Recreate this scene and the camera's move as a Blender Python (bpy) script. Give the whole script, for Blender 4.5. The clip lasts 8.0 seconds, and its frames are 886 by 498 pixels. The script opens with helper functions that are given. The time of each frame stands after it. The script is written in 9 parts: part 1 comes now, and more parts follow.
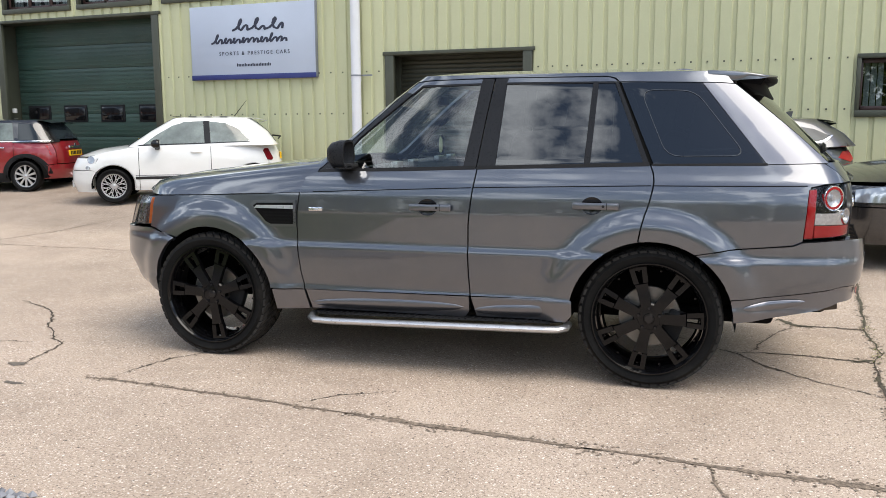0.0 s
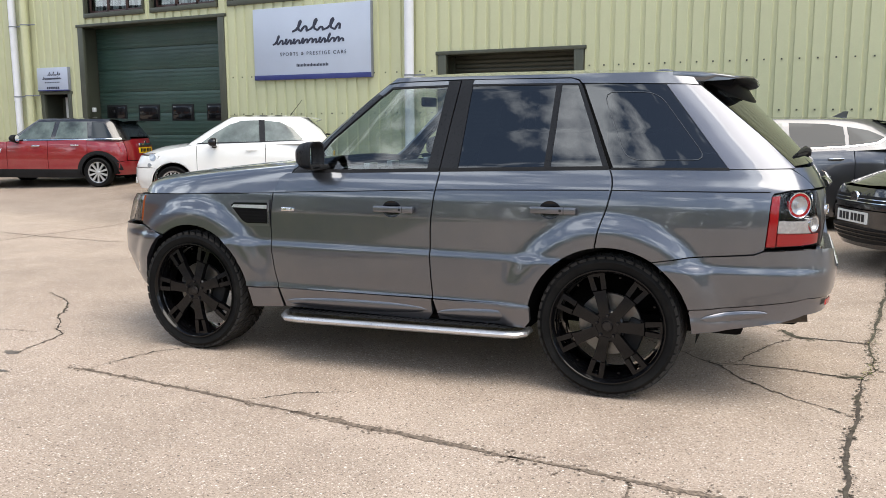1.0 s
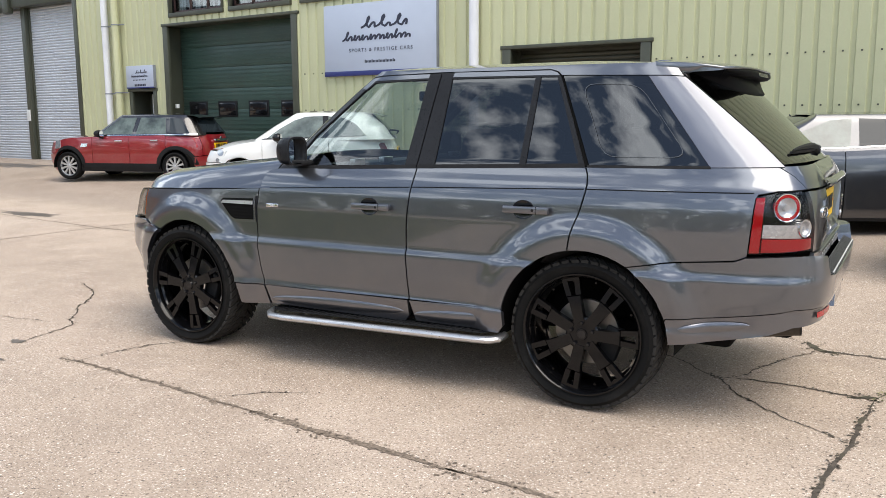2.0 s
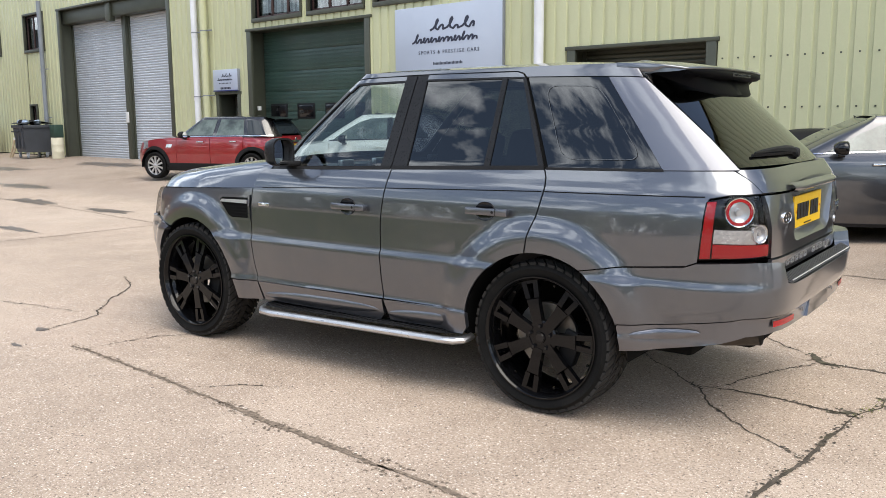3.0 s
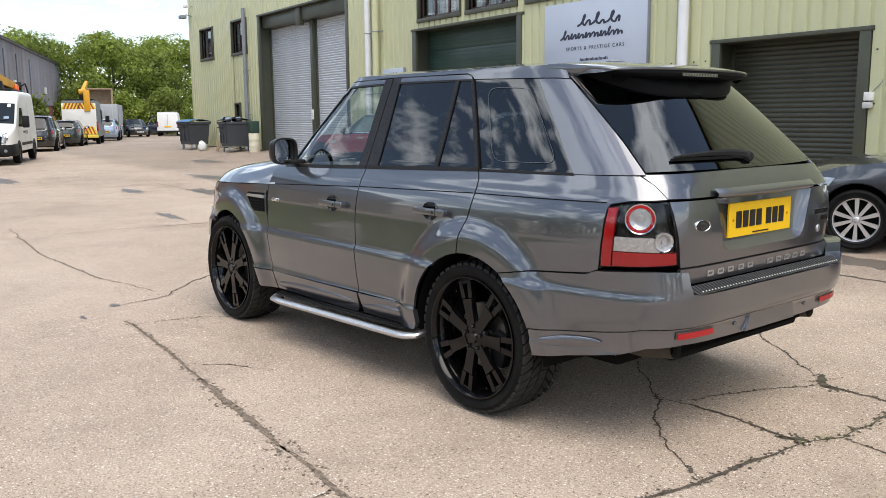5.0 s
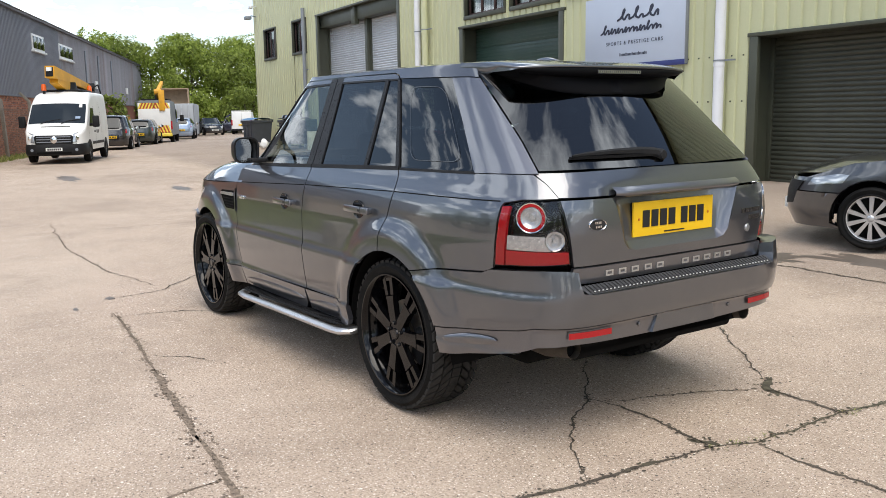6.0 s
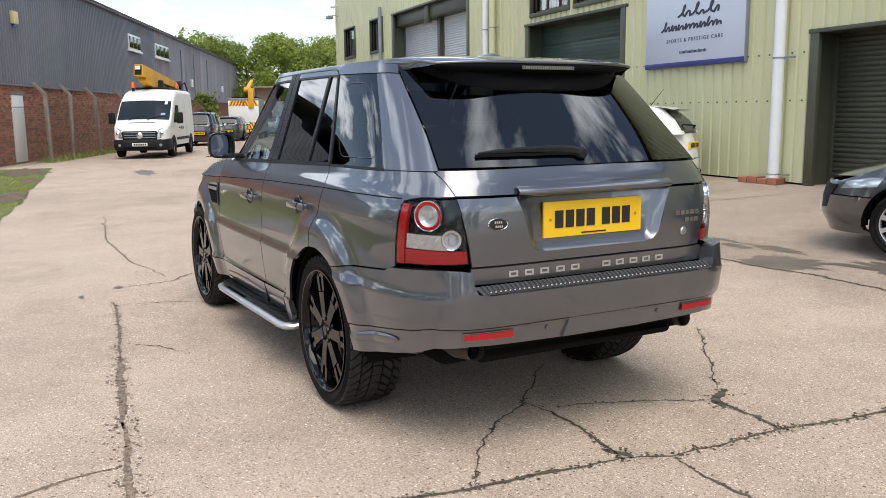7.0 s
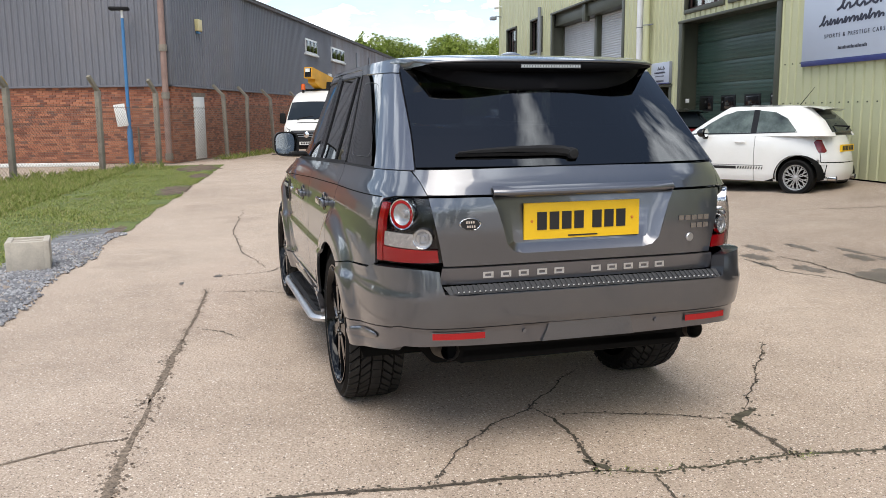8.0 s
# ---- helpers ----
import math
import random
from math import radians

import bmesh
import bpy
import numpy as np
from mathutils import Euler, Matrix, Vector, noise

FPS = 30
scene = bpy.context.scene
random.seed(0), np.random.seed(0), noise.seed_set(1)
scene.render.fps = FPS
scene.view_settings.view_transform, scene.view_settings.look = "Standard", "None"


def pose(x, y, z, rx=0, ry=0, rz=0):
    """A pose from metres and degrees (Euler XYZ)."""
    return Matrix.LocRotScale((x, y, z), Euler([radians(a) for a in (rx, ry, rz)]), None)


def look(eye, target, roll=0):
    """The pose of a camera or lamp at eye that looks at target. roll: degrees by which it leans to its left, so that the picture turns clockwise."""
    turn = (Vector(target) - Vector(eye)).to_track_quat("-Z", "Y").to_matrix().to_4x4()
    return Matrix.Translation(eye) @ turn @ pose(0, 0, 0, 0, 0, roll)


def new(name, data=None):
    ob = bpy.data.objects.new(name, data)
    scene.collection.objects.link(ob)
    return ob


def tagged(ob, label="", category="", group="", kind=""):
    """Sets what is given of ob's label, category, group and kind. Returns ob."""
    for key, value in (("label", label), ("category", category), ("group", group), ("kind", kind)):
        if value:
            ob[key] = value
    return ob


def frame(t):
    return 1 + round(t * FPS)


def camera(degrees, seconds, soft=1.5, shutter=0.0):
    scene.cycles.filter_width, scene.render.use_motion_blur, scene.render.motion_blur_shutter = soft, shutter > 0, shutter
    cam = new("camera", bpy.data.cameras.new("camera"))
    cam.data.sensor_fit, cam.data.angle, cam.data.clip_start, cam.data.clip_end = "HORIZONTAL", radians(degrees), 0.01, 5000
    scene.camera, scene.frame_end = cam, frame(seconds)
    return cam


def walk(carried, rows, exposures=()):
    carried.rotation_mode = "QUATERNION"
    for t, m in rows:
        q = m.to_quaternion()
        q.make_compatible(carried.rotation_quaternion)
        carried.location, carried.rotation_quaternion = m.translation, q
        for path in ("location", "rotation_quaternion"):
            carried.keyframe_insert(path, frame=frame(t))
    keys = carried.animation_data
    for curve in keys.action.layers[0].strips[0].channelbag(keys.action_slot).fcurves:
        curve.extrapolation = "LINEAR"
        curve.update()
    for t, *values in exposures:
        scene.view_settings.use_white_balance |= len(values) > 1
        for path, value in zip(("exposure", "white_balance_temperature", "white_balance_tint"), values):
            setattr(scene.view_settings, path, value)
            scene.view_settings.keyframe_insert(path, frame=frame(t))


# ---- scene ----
# ---------------------------------------------------------------- camera
cam = camera(55.1, 8.0, 0.75)
PATH = [
    (0, (1.366, 0.27, 1.493), (0.624, 2.103, 1.195), -0.3),
    (0.5, (1.685, 0.442, 1.491), (0.854, 2.236, 1.191), -0.3),
    (1, (2.035, 0.599, 1.511), (1.1, 2.341, 1.21), -0.2),
    (1.5, (2.29, 0.863, 1.502), (1.259, 2.549, 1.196), -0.2),
    (3, (3.126, 1.537, 1.498), (1.805, 3.007, 1.194), -0.3),
    (3.5, (3.464, 1.714, 1.501), (2.078, 3.124, 1.2), -0.3),
    (4, (3.715, 1.941, 1.513), (2.248, 3.267, 1.208), -0.2),
    (4.5, (3.906, 2.211, 1.52), (2.342, 3.419, 1.212), -0.2),
    (6, (4.571, 3.15, 1.527), (2.838, 4.096, 1.21), -0.9),
    (6.5, (4.749, 3.54, 1.509), (2.981, 4.418, 1.191), -0.7),
    (7, (4.891, 3.917, 1.505), (3.064, 4.666, 1.188), -0.6),
    (7.5, (5.056, 4.322, 1.518), (3.153, 4.852, 1.206), -0.7),
    (8, (5.143, 4.726, 1.492), (3.2, 5.082, 1.18), -0.6),
]
walk(cam, [(t, look(eye, target, roll)) for t, eye, target, roll in PATH], [(0.0, 0.16), (1.5, 0.18), (3.0, 0.22), (4.5, 0.08), (7.0, 0.04), (8.0, -0.04)])

# ---------------------------------------------------------------- daylight
CLOUD = 24.5                     # brightness of the lit cloud against the blue
SUN_EL, SUN_AZ = 60.0, 108.0     # degrees; azimuth clockwise from +y
world = bpy.data.worlds.new("sky")
scene.world = world
world.use_nodes = True
wn, wl = world.node_tree.nodes, world.node_tree.links
sky = wn.new("ShaderNodeTexSky")
sky.sky_type = "NISHITA"
sky.sun_disc = False
sky.sun_elevation, sky.sun_rotation = radians(SUN_EL), radians(SUN_AZ)
# broken white cloud in front of the blue, thickening towards the horizon
coords, split = wn.new("ShaderNodeTexCoord"), wn.new("ShaderNodeSeparateXYZ")
wl.new(coords.outputs["Generated"], split.inputs[0])
height = wn.new("ShaderNodeMath")
height.operation, height.inputs[1].default_value = "ADD", 0.22
wl.new(split.outputs[2], height.inputs[0])
flat = []
for k in (0, 1):
    div = wn.new("ShaderNodeMath")
    div.operation = "DIVIDE"
    wl.new(split.outputs[k], div.inputs[0])
    wl.new(height.outputs[0], div.inputs[1])
    flat.append(div)
plane = wn.new("ShaderNodeCombineXYZ")
plane.inputs[2].default_value = 7.3
for k in (0, 1):
    wl.new(flat[k].outputs[0], plane.inputs[k])
cloud = wn.new("ShaderNodeTexNoise")
cloud.inputs["Scale"].default_value, cloud.inputs["Detail"].default_value, cloud.inputs["Roughness"].default_value = 2.6, 7, 0.58
wl.new(plane.outputs[0], cloud.inputs["Vector"])
cover = wn.new("ShaderNodeValToRGB")
cover.color_ramp.elements[0].position, cover.color_ramp.elements[1].position = 0.515, 0.60
cover.color_ramp.elements[0].color = (0.02, 0.02, 0.02, 1)
wl.new(cloud.outputs[0], cover.inputs[0])
body = wn.new("ShaderNodeValToRGB")
body.color_ramp.elements[0].position, body.color_ramp.elements[1].position = 0.45, 0.75
body.color_ramp.elements[0].color, body.color_ramp.elements[1].color = (0.92, 0.965, 1.0, 1), (0.56, 0.61, 0.68, 1)
wl.new(cloud.outputs[0], body.inputs[0])
lift = wn.new("ShaderNodeVectorMath")
lift.operation, lift.inputs[3].default_value = "SCALE", CLOUD
wl.new(body.outputs[0], lift.inputs[0])
blend = wn.new("ShaderNodeMix")
blend.data_type = "RGBA"
haze = wn.new("ShaderNodeMapRange")
for k, v in enumerate((0.0, 0.25, 0.25, 0.0)):
    haze.inputs[k + 1].default_value = v
wl.new(split.outputs[2], haze.inputs[0])
thick = wn.new("ShaderNodeMath")
thick.operation = "MAXIMUM"
wl.new(cover.outputs[0], thick.inputs[0])
wl.new(haze.outputs[0], thick.inputs[1])
wl.new(thick.outputs[0], blend.inputs[0])
wl.new(sky.outputs[0], blend.inputs[6])
wl.new(lift.outputs[0], blend.inputs[7])
wn["Background"].inputs[1].default_value = 0.15
wl.new(blend.outputs[2], wn["Background"].inputs[0])
sun = new("sun", bpy.data.lights.new("sun", "SUN"))
sun.data.energy, sun.data.angle, sun.data.color = 2.7, radians(46), (1, 0.925, 0.81)
_a, _e = radians(SUN_AZ), radians(SUN_EL)
sun.matrix_world = look((0, 0, 0), (-math.sin(_a) * math.cos(_e), -math.cos(_a) * math.cos(_e), -math.sin(_e)))

# ---------------------------------------------------------------- mesh helpers
class Geo:
    """Vertices and faces of one mesh, collected piece by piece."""

    def __init__(self):
        self.v, self.f = [], []

    def add(self, vs, fs):
        o = len(self.v)
        self.v += [tuple(p) for p in vs]
        self.f += [tuple(i + o for i in f) for f in fs]
        return self

    def join(self, other, m=None):
        vs = other.v if m is None else [tuple(m @ Vector(p)) for p in other.v]
        return self.add(vs, other.f)

    def box(self, x0, x1, y0, y1, z0, z1, b=0.0, m=None):
        if b <= 0:
            vs = [(x, y, z) for x in (x0, x1) for y in (y0, y1) for z in (z0, z1)]
            fs = [(0, 1, 3, 2), (4, 6, 7, 5), (0, 4, 5, 1), (2, 3, 7, 6), (0, 2, 6, 4), (1, 5, 7, 3)]
        else:
            bm = bmesh.new()
            bmesh.ops.create_cube(bm, size=1, matrix=Matrix.LocRotScale(((x0 + x1) / 2, (y0 + y1) / 2, (z0 + z1) / 2), None, (x1 - x0, y1 - y0, z1 - z0)))
            bmesh.ops.bevel(bm, geom=bm.edges[:], offset=b, segments=2, profile=0.5, affect="EDGES")
            bm.verts.index_update()
            vs = [tuple(v.co) for v in bm.verts]
            fs = [tuple(v.index for v in f.verts) for f in bm.faces]
            bm.free()
        if m is not None:
            vs = [tuple(m @ Vector(p)) for p in vs]
        return self.add(vs, fs)

    def tube(self, pts, r, n=8, caps=True):
        pts = [Vector(p) for p in pts]
        rs = r if isinstance(r, (list, tuple)) else [r] * len(pts)
        vs, fs, side = [], [], None
        for i, p in enumerate(pts):
            d = (pts[min(i + 1, len(pts) - 1)] - pts[max(i - 1, 0)]).normalized()
            if side is None:
                side = d.orthogonal().normalized()
            side = (side - d * side.dot(d)).normalized()
            up = d.cross(side)
            vs += [p + rs[i] * (math.cos(2 * math.pi * k / n) * side + math.sin(2 * math.pi * k / n) * up) for k in range(n)]
        for i in range(len(pts) - 1):
            fs += [(i * n + k, i * n + (k + 1) % n, (i + 1) * n + (k + 1) % n, (i + 1) * n + k) for k in range(n)]
        if caps:
            fs += [tuple(range(n))[::-1], tuple((len(pts) - 1) * n + k for k in range(n))]
        return self.add(vs, fs)

    def lathe(self, prof, n=32, m=None, closed=False):
        """prof: (radius, axial); the axis is y."""
        vs = [(r * math.cos(2 * math.pi * k / n), a, r * math.sin(2 * math.pi * k / n)) for r, a in prof for k in range(n)]
        rows = len(prof)
        fs = []
        for i in range(rows if closed else rows - 1):
            j = (i + 1) % rows
            fs += [(i * n + k, i * n + (k + 1) % n, j * n + (k + 1) % n, j * n + k) for k in range(n)]
        if m is not None:
            vs = [tuple(m @ Vector(p)) for p in vs]
        return self.add(vs, fs)

    def disc(self, r, a, n=32, m=None):
        vs = [(r * math.cos(2 * math.pi * k / n), a, r * math.sin(2 * math.pi * k / n)) for k in range(n)]
        if m is not None:
            vs = [tuple(m @ Vector(p)) for p in vs]
        return self.add(vs, [tuple(range(n))])

    def prism(self, poly, d0, d1, m=None, axis="y", inset=0.0):
        """A flat outline (a, b) pushed out from d0 to d1 along an axis; inset narrows the d1 end."""
        n = len(poly)
        cx, cy = sum(p[0] for p in poly) / n, sum(p[1] for p in poly) / n
        far = [(a + (cx - a) * inset, b + (cy - b) * inset) for a, b in poly]
        put = {"y": lambda a, b, d: (a, d, b), "x": lambda a, b, d: (d, a, b), "z": lambda a, b, d: (a, b, d)}[axis]
        vs = [put(a, b, d0) for a, b in poly] + [put(a, b, d1) for a, b in far]
        fs = [tuple(range(n))[::-1], tuple(range(n, 2 * n))] + [(k, (k + 1) % n, n + (k + 1) % n, n + k) for k in range(n)]
        if m is not None:
            vs = [tuple(m @ Vector(p)) for p in vs]
        return self.add(vs, fs)

    def grid(self, fn, us, ws):
        vs = [fn(u, w) for u in us for w in ws]
        n = len(ws)
        fs = [(i * n + j, (i + 1) * n + j, (i + 1) * n + j + 1, i * n + j + 1) for i in range(len(us) - 1) for j in range(n - 1)]
        return self.add(vs, fs)

    def mirrored(self):
        g = Geo()
        g.v = [(x, -y, z) for x, y, z in self.v]
        g.f = [f[::-1] for f in self.f]
        return g

    def welded(self, step=1e-5):
        ids, vs, fs = {}, [], []
        idx = []
        for p in self.v:
            k = tuple(round(c / step) for c in p)
            if k not in ids:
                ids[k] = len(vs)
                vs.append(p)
            idx.append(ids[k])
        for f in self.f:
            q = []
            for i in f:
                if idx[i] not in q:
                    q.append(idx[i])
            if len(q) > 2:
                fs.append(tuple(q))
        g = Geo()
        g.v, g.f = vs, fs
        return g


def mesh_of(name, geo, material, angle=35.0, fix=True):
    me = bpy.data.meshes.new(name)
    me.from_pydata(geo.v, [], geo.f)
    if fix:
        bm = bmesh.new()
        bm.from_mesh(me)
        bmesh.ops.recalc_face_normals(bm, faces=bm.faces[:])
        bm.to_mesh(me)
        bm.free()
    if angle:
        me.polygons.foreach_set("use_smooth", [True] * len(me.polygons))
        me.set_sharp_from_angle(angle=radians(angle))
    me.materials.append(material)
    return me


def part(name, geo, material, parent=None, label="", angle=35.0, fix=True):
    """One mesh object, under a thing or a part where parent is given."""
    ob = new(name, mesh_of(name, geo, material, angle, fix))
    if parent is not None:
        ob.parent = parent
    return tagged(ob, label)


def thing(name, m, label, category, group="", kind=""):
    """An empty at a thing's base, under which its parts stand."""
    ob = new(name)
    ob.empty_display_size = 0.2
    ob.matrix_world = m
    return tagged(ob, label, category, group, kind)


def text_geo(body, size, extrude, m, spacing=1.0, shear=0.0, align="CENTER"):
    """Letters of the built-in font as a Geo, laid in the xz plane facing -y, then moved by m."""
    cu = bpy.data.curves.new("letters", "FONT")
    cu.body, cu.size, cu.extrude, cu.space_character, cu.shear = body, size, extrude, spacing, shear
    cu.align_x, cu.align_y, cu.resolution_u = align, "CENTER", 3
    ob = bpy.data.objects.new("letters", cu)
    me = bpy.data.meshes.new_from_object(ob)
    g = Geo()
    t = m @ pose(0, 0, 0, 90)
    g.add([tuple(t @ v.co) for v in me.vertices], [tuple(p.vertices) for p in me.polygons])
    bpy.data.objects.remove(ob)
    bpy.data.curves.remove(cu)
    bpy.data.meshes.remove(me)
    return g


def smooth_table(rows, width=0.03, step=0.005):
    """Values over z from (z, value) rows, rounded over a width."""
    zs = np.array([r[0] for r in rows], float)
    vals = np.array([r[1] for r in rows], float)
    grid = np.arange(zs[0] - 0.1, zs[-1] + 0.1, step)
    out = np.interp(grid, zs, vals)
    k = max(1, int(width / step))
    pad = np.concatenate([np.full(k, out[0]), out, np.full(k, out[-1])])
    ker = np.ones(k) / k
    out = np.convolve(pad, ker, "same")[k:-k]
    return lambda z: float(np.interp(z, grid, out))


class Shell:
    """A car's skin. At each height its plan is a rounded rectangle: half width W, front F, rear R about centre c, corner power n.
    u runs from -2 (middle of the front) over -1..1 (the left side) to 2 (middle of the rear) and 3 (right rear corner)."""

    def __init__(self, c, W, F, R, nf=6.5, nr=6.5, bump=None, width=0.03):
        self.c, self.nf, self.nr, self.bump = c, nf, nr, bump
        self.W, self.F, self.R = smooth_table(W, width), smooth_table(F, width), smooth_table(R, width)

    def at(self, u, z, off=0.0):
        s = 1 if u >= 0 else -1
        a, b = (abs(u), 1.0) if abs(u) <= 1 else (1.0, 2 - abs(u))
        n = self.nr if s > 0 else self.nf
        r = (a ** n + abs(b) ** n) ** (-1 / n)
        L = (self.R(z) - self.c if s > 0 else self.c - self.F(z)) + off
        x, y = self.c + s * L * a * r, -(self.W(z) + off) * b * r
        if self.bump and abs(u) < 1.5:
            y -= self.bump(x, z)
        return x, y, z

    def u_side(self, x, z):
        lo, hi = -1.6, 1.6
        for _ in range(34):
            mid = (lo + hi) / 2
            if self.at(mid, z)[0] < x:
                lo = mid
            else:
                hi = mid
        return (lo + hi) / 2

    def u_rear(self, y, z, s=1):
        lo, hi = 0.4, 3.6
        for _ in range(34):
            mid = (lo + hi) / 2
            if self.at(s * mid, z)[1] < y:
                lo = mid
            else:
                hi = mid
        return s * (lo + hi) / 2


def clip_half(poly, k, v, keep_more):
    out = []
    for i in range(len(poly)):
        p, q = poly[i - 1], poly[i]
        pin, qin = (p[k] >= v) == keep_more or p[k] == v, (q[k] >= v) == keep_more or q[k] == v
        if pin != qin:
            t = (v - p[k]) / (q[k] - p[k])
            w = [p[0] + t * (q[0] - p[0]), p[1] + t * (q[1] - p[1])]
            w[k] = v
            out.append(tuple(w))
        if qin:
            out.append(q)
    return out


def panel(shell, pts, thick=0.015, off=0.0, du=0.02, dz=0.0175, fine=0.04):
    """A piece of a shell inside an outline. Points: (x, z) on the side, ("r", y, z) on the rear, ("f", y, z) on the front."""
    def uz(p):
        if p[0] == "r":
            return shell.u_rear(p[1], p[2]), p[2]
        if p[0] == "f":
            return shell.u_rear(p[1], p[2], -1), p[2]
        return shell.u_side(p[0], p[1]), p[1]

    poly = []
    for i, q in enumerate(pts):
        p = pts[i - 1]
        if len(p) == len(q):
            a, b = (p[:2], q[:2]) if len(p) == 2 else (p[1:], q[1:])
            m = max(1, int(math.dist(a, b) / fine))
            for k in range(1, m + 1):
                w = (a[0] + (b[0] - a[0]) * k / m, a[1] + (b[1] - a[1]) * k / m)
                poly.append(uz(w if len(p) == 2 else (q[0], *w)))
        else:
            a, b = uz(p), uz(q)
            m = 12
            poly += [(a[0] + (b[0] - a[0]) * k / m, a[1] + (b[1] - a[1]) * k / m) for k in range(1, m + 1)]
    u0, u1 = min(p[0] for p in poly), max(p[0] for p in poly)
    z0, z1 = min(p[1] for p in poly), max(p[1] for p in poly)
    g, ids = Geo(), {}

    def vid(p):
        k = (round(p[0] * 20000), round(p[1] * 20000))
        if k not in ids:
            ids[k] = len(g.v)
            g.v.append(shell.at(p[0], p[1], off))
            spots.append(p)
        return ids[k]

    spots = []
    for iu in range(math.floor(u0 / du), math.ceil(u1 / du)):
        col = clip_half(clip_half(poly, 0, iu * du, True), 0, (iu + 1) * du, False)
        if len(col) < 3:
            continue
        c0, c1 = min(p[1] for p in col), max(p[1] for p in col)
        for iz in range(math.floor(c0 / dz), math.ceil(c1 / dz)):
            cell = clip_half(clip_half(col, 1, iz * dz, True), 1, (iz + 1) * dz, False)
            f = []
            for p in cell:
                i = vid(p)
                if i not in f:
                    f.append(i)
            if len(f) > 2:
                area = sum(spots[f[i - 1]][0] * spots[f[i]][1] - spots[f[i]][0] * spots[f[i - 1]][1] for i in range(len(f)))
                if abs(area) > 1e-7:
                    g.f.append(tuple(f) if area > 0 else tuple(f[::-1]))
    if thick:
        count = {}
        for f in g.f:
            for i in range(len(f)):
                e = (f[i - 1], f[i])
                count[e] = count.get(e, 0) + 1
        rim = [e for e in count if (e[1], e[0]) not in count]
        inner = {}
        for e in rim:
            for i in e:
                if i not in inner:
                    u, z = spots[i]
                    a, b, c, d = (Vector(shell.at(u + 0.004, z)), Vector(shell.at(u - 0.004, z)), Vector(shell.at(u, z + 0.004)), Vector(shell.at(u, z - 0.004)))
                    nrm = (a - b).cross(c - d)
                    nrm = nrm.normalized() if nrm.length > 1e-12 else Vector((0, -1, 0))
                    if nrm.y > 0.2 and abs(u) < 1 or (u > 1 and nrm.x < 0) or (u < -1 and nrm.x > 0):
                        nrm = -nrm
                    inner[i] = len(g.v)
                    g.v.append(tuple(Vector(g.v[i]) - nrm * thick))
        g.f += [(e[1], e[0], inner[e[0]], inner[e[1]]) for e in rim]
    return g


def both(g):
    """A piece and its mirror image about the car's middle plane, welded."""
    h = Geo()
    h.join(g).join(g.mirrored())
    return h.welded()


def arc(cx, cz, r, a0, a1, n=14):
    """Points on a circle in the side view, angles in degrees from +x towards +z."""
    return [(cx + r * math.cos(radians(a0 + (a1 - a0) * k / n)), cz + r * math.sin(radians(a0 + (a1 - a0) * k / n))) for k in range(n + 1)]


def lerp_pts(a, b, n):
    return [tuple(a[i] + (b[i] - a[i]) * k / n for i in range(len(a))) for k in range(n + 1)]


# ---------------------------------------------------------------- materials
def mat(name, color, rough=0.6, metal=0.0, coat=0.0, spec=0.5):
    m = bpy.data.materials.new(name)
    m.use_nodes = True
    b = m.node_tree.nodes["Principled BSDF"]
    b.inputs["Base Color"].default_value = (*color, 1)
    b.inputs["Roughness"].default_value = rough
    b.inputs["Metallic"].default_value = metal
    b.inputs["Coat Weight"].default_value = coat
    b.inputs["Coat Roughness"].default_value = 0.03
    b.inputs["Specular IOR Level"].default_value = spec
    return m


def nodes_of(m):
    nt = m.node_tree
    return nt.nodes, nt.links, nt.nodes["Principled BSDF"]


def noise_node(m, scale, detail=4.0, rough=0.55, coords="Object", stretch=None):
    ns, ls, _ = nodes_of(m)
    tc = ns.new("ShaderNodeTexCoord")
    out = tc.outputs[coords]
    if stretch:
        mp = ns.new("ShaderNodeMapping")
        mp.inputs["Scale"].default_value = stretch
        ls.new(out, mp.inputs[0])
        out = mp.outputs[0]
    t = ns.new("ShaderNodeTexNoise")
    t.inputs["Scale"].default_value, t.inputs["Detail"].default_value, t.inputs["Roughness"].default_value = scale, detail, rough
    ls.new(out, t.inputs["Vector"])
    return t


def ramp_node(m, source, stops):
    ns, ls, _ = nodes_of(m)
    r = ns.new("ShaderNodeValToRGB")
    els = r.color_ramp.elements
    while len(els) < len(stops):
        els.new(0.5)
    for e, (p, c) in zip(els, stops):
        e.position, e.color = p, (*c, 1) if len(c) == 3 else c
    ls.new(source, r.inputs[0])
    return r


def mix_node(m, fac, a, b, blend="MIX"):
    ns, ls, _ = nodes_of(m)
    x = ns.new("ShaderNodeMix")
    x.data_type, x.blend_type = "RGBA", blend
    for sock, val in ((x.inputs[0], fac), (x.inputs[6], a), (x.inputs[7], b)):
        if isinstance(val, (int, float)):
            sock.default_value = val
        elif isinstance(val, tuple):
            sock.default_value = (*val, 1)
        else:
            ls.new(val, sock)
    return x.outputs[2]


def bump_node(m, height, strength, dist):
    ns, ls, b = nodes_of(m)
    n = ns.new("ShaderNodeBump")
    n.inputs["Strength"].default_value, n.inputs["Distance"].default_value = strength, dist
    ls.new(height, n.inputs["Height"])
    ls.new(n.outputs[0], b.inputs["Normal"])
    return n


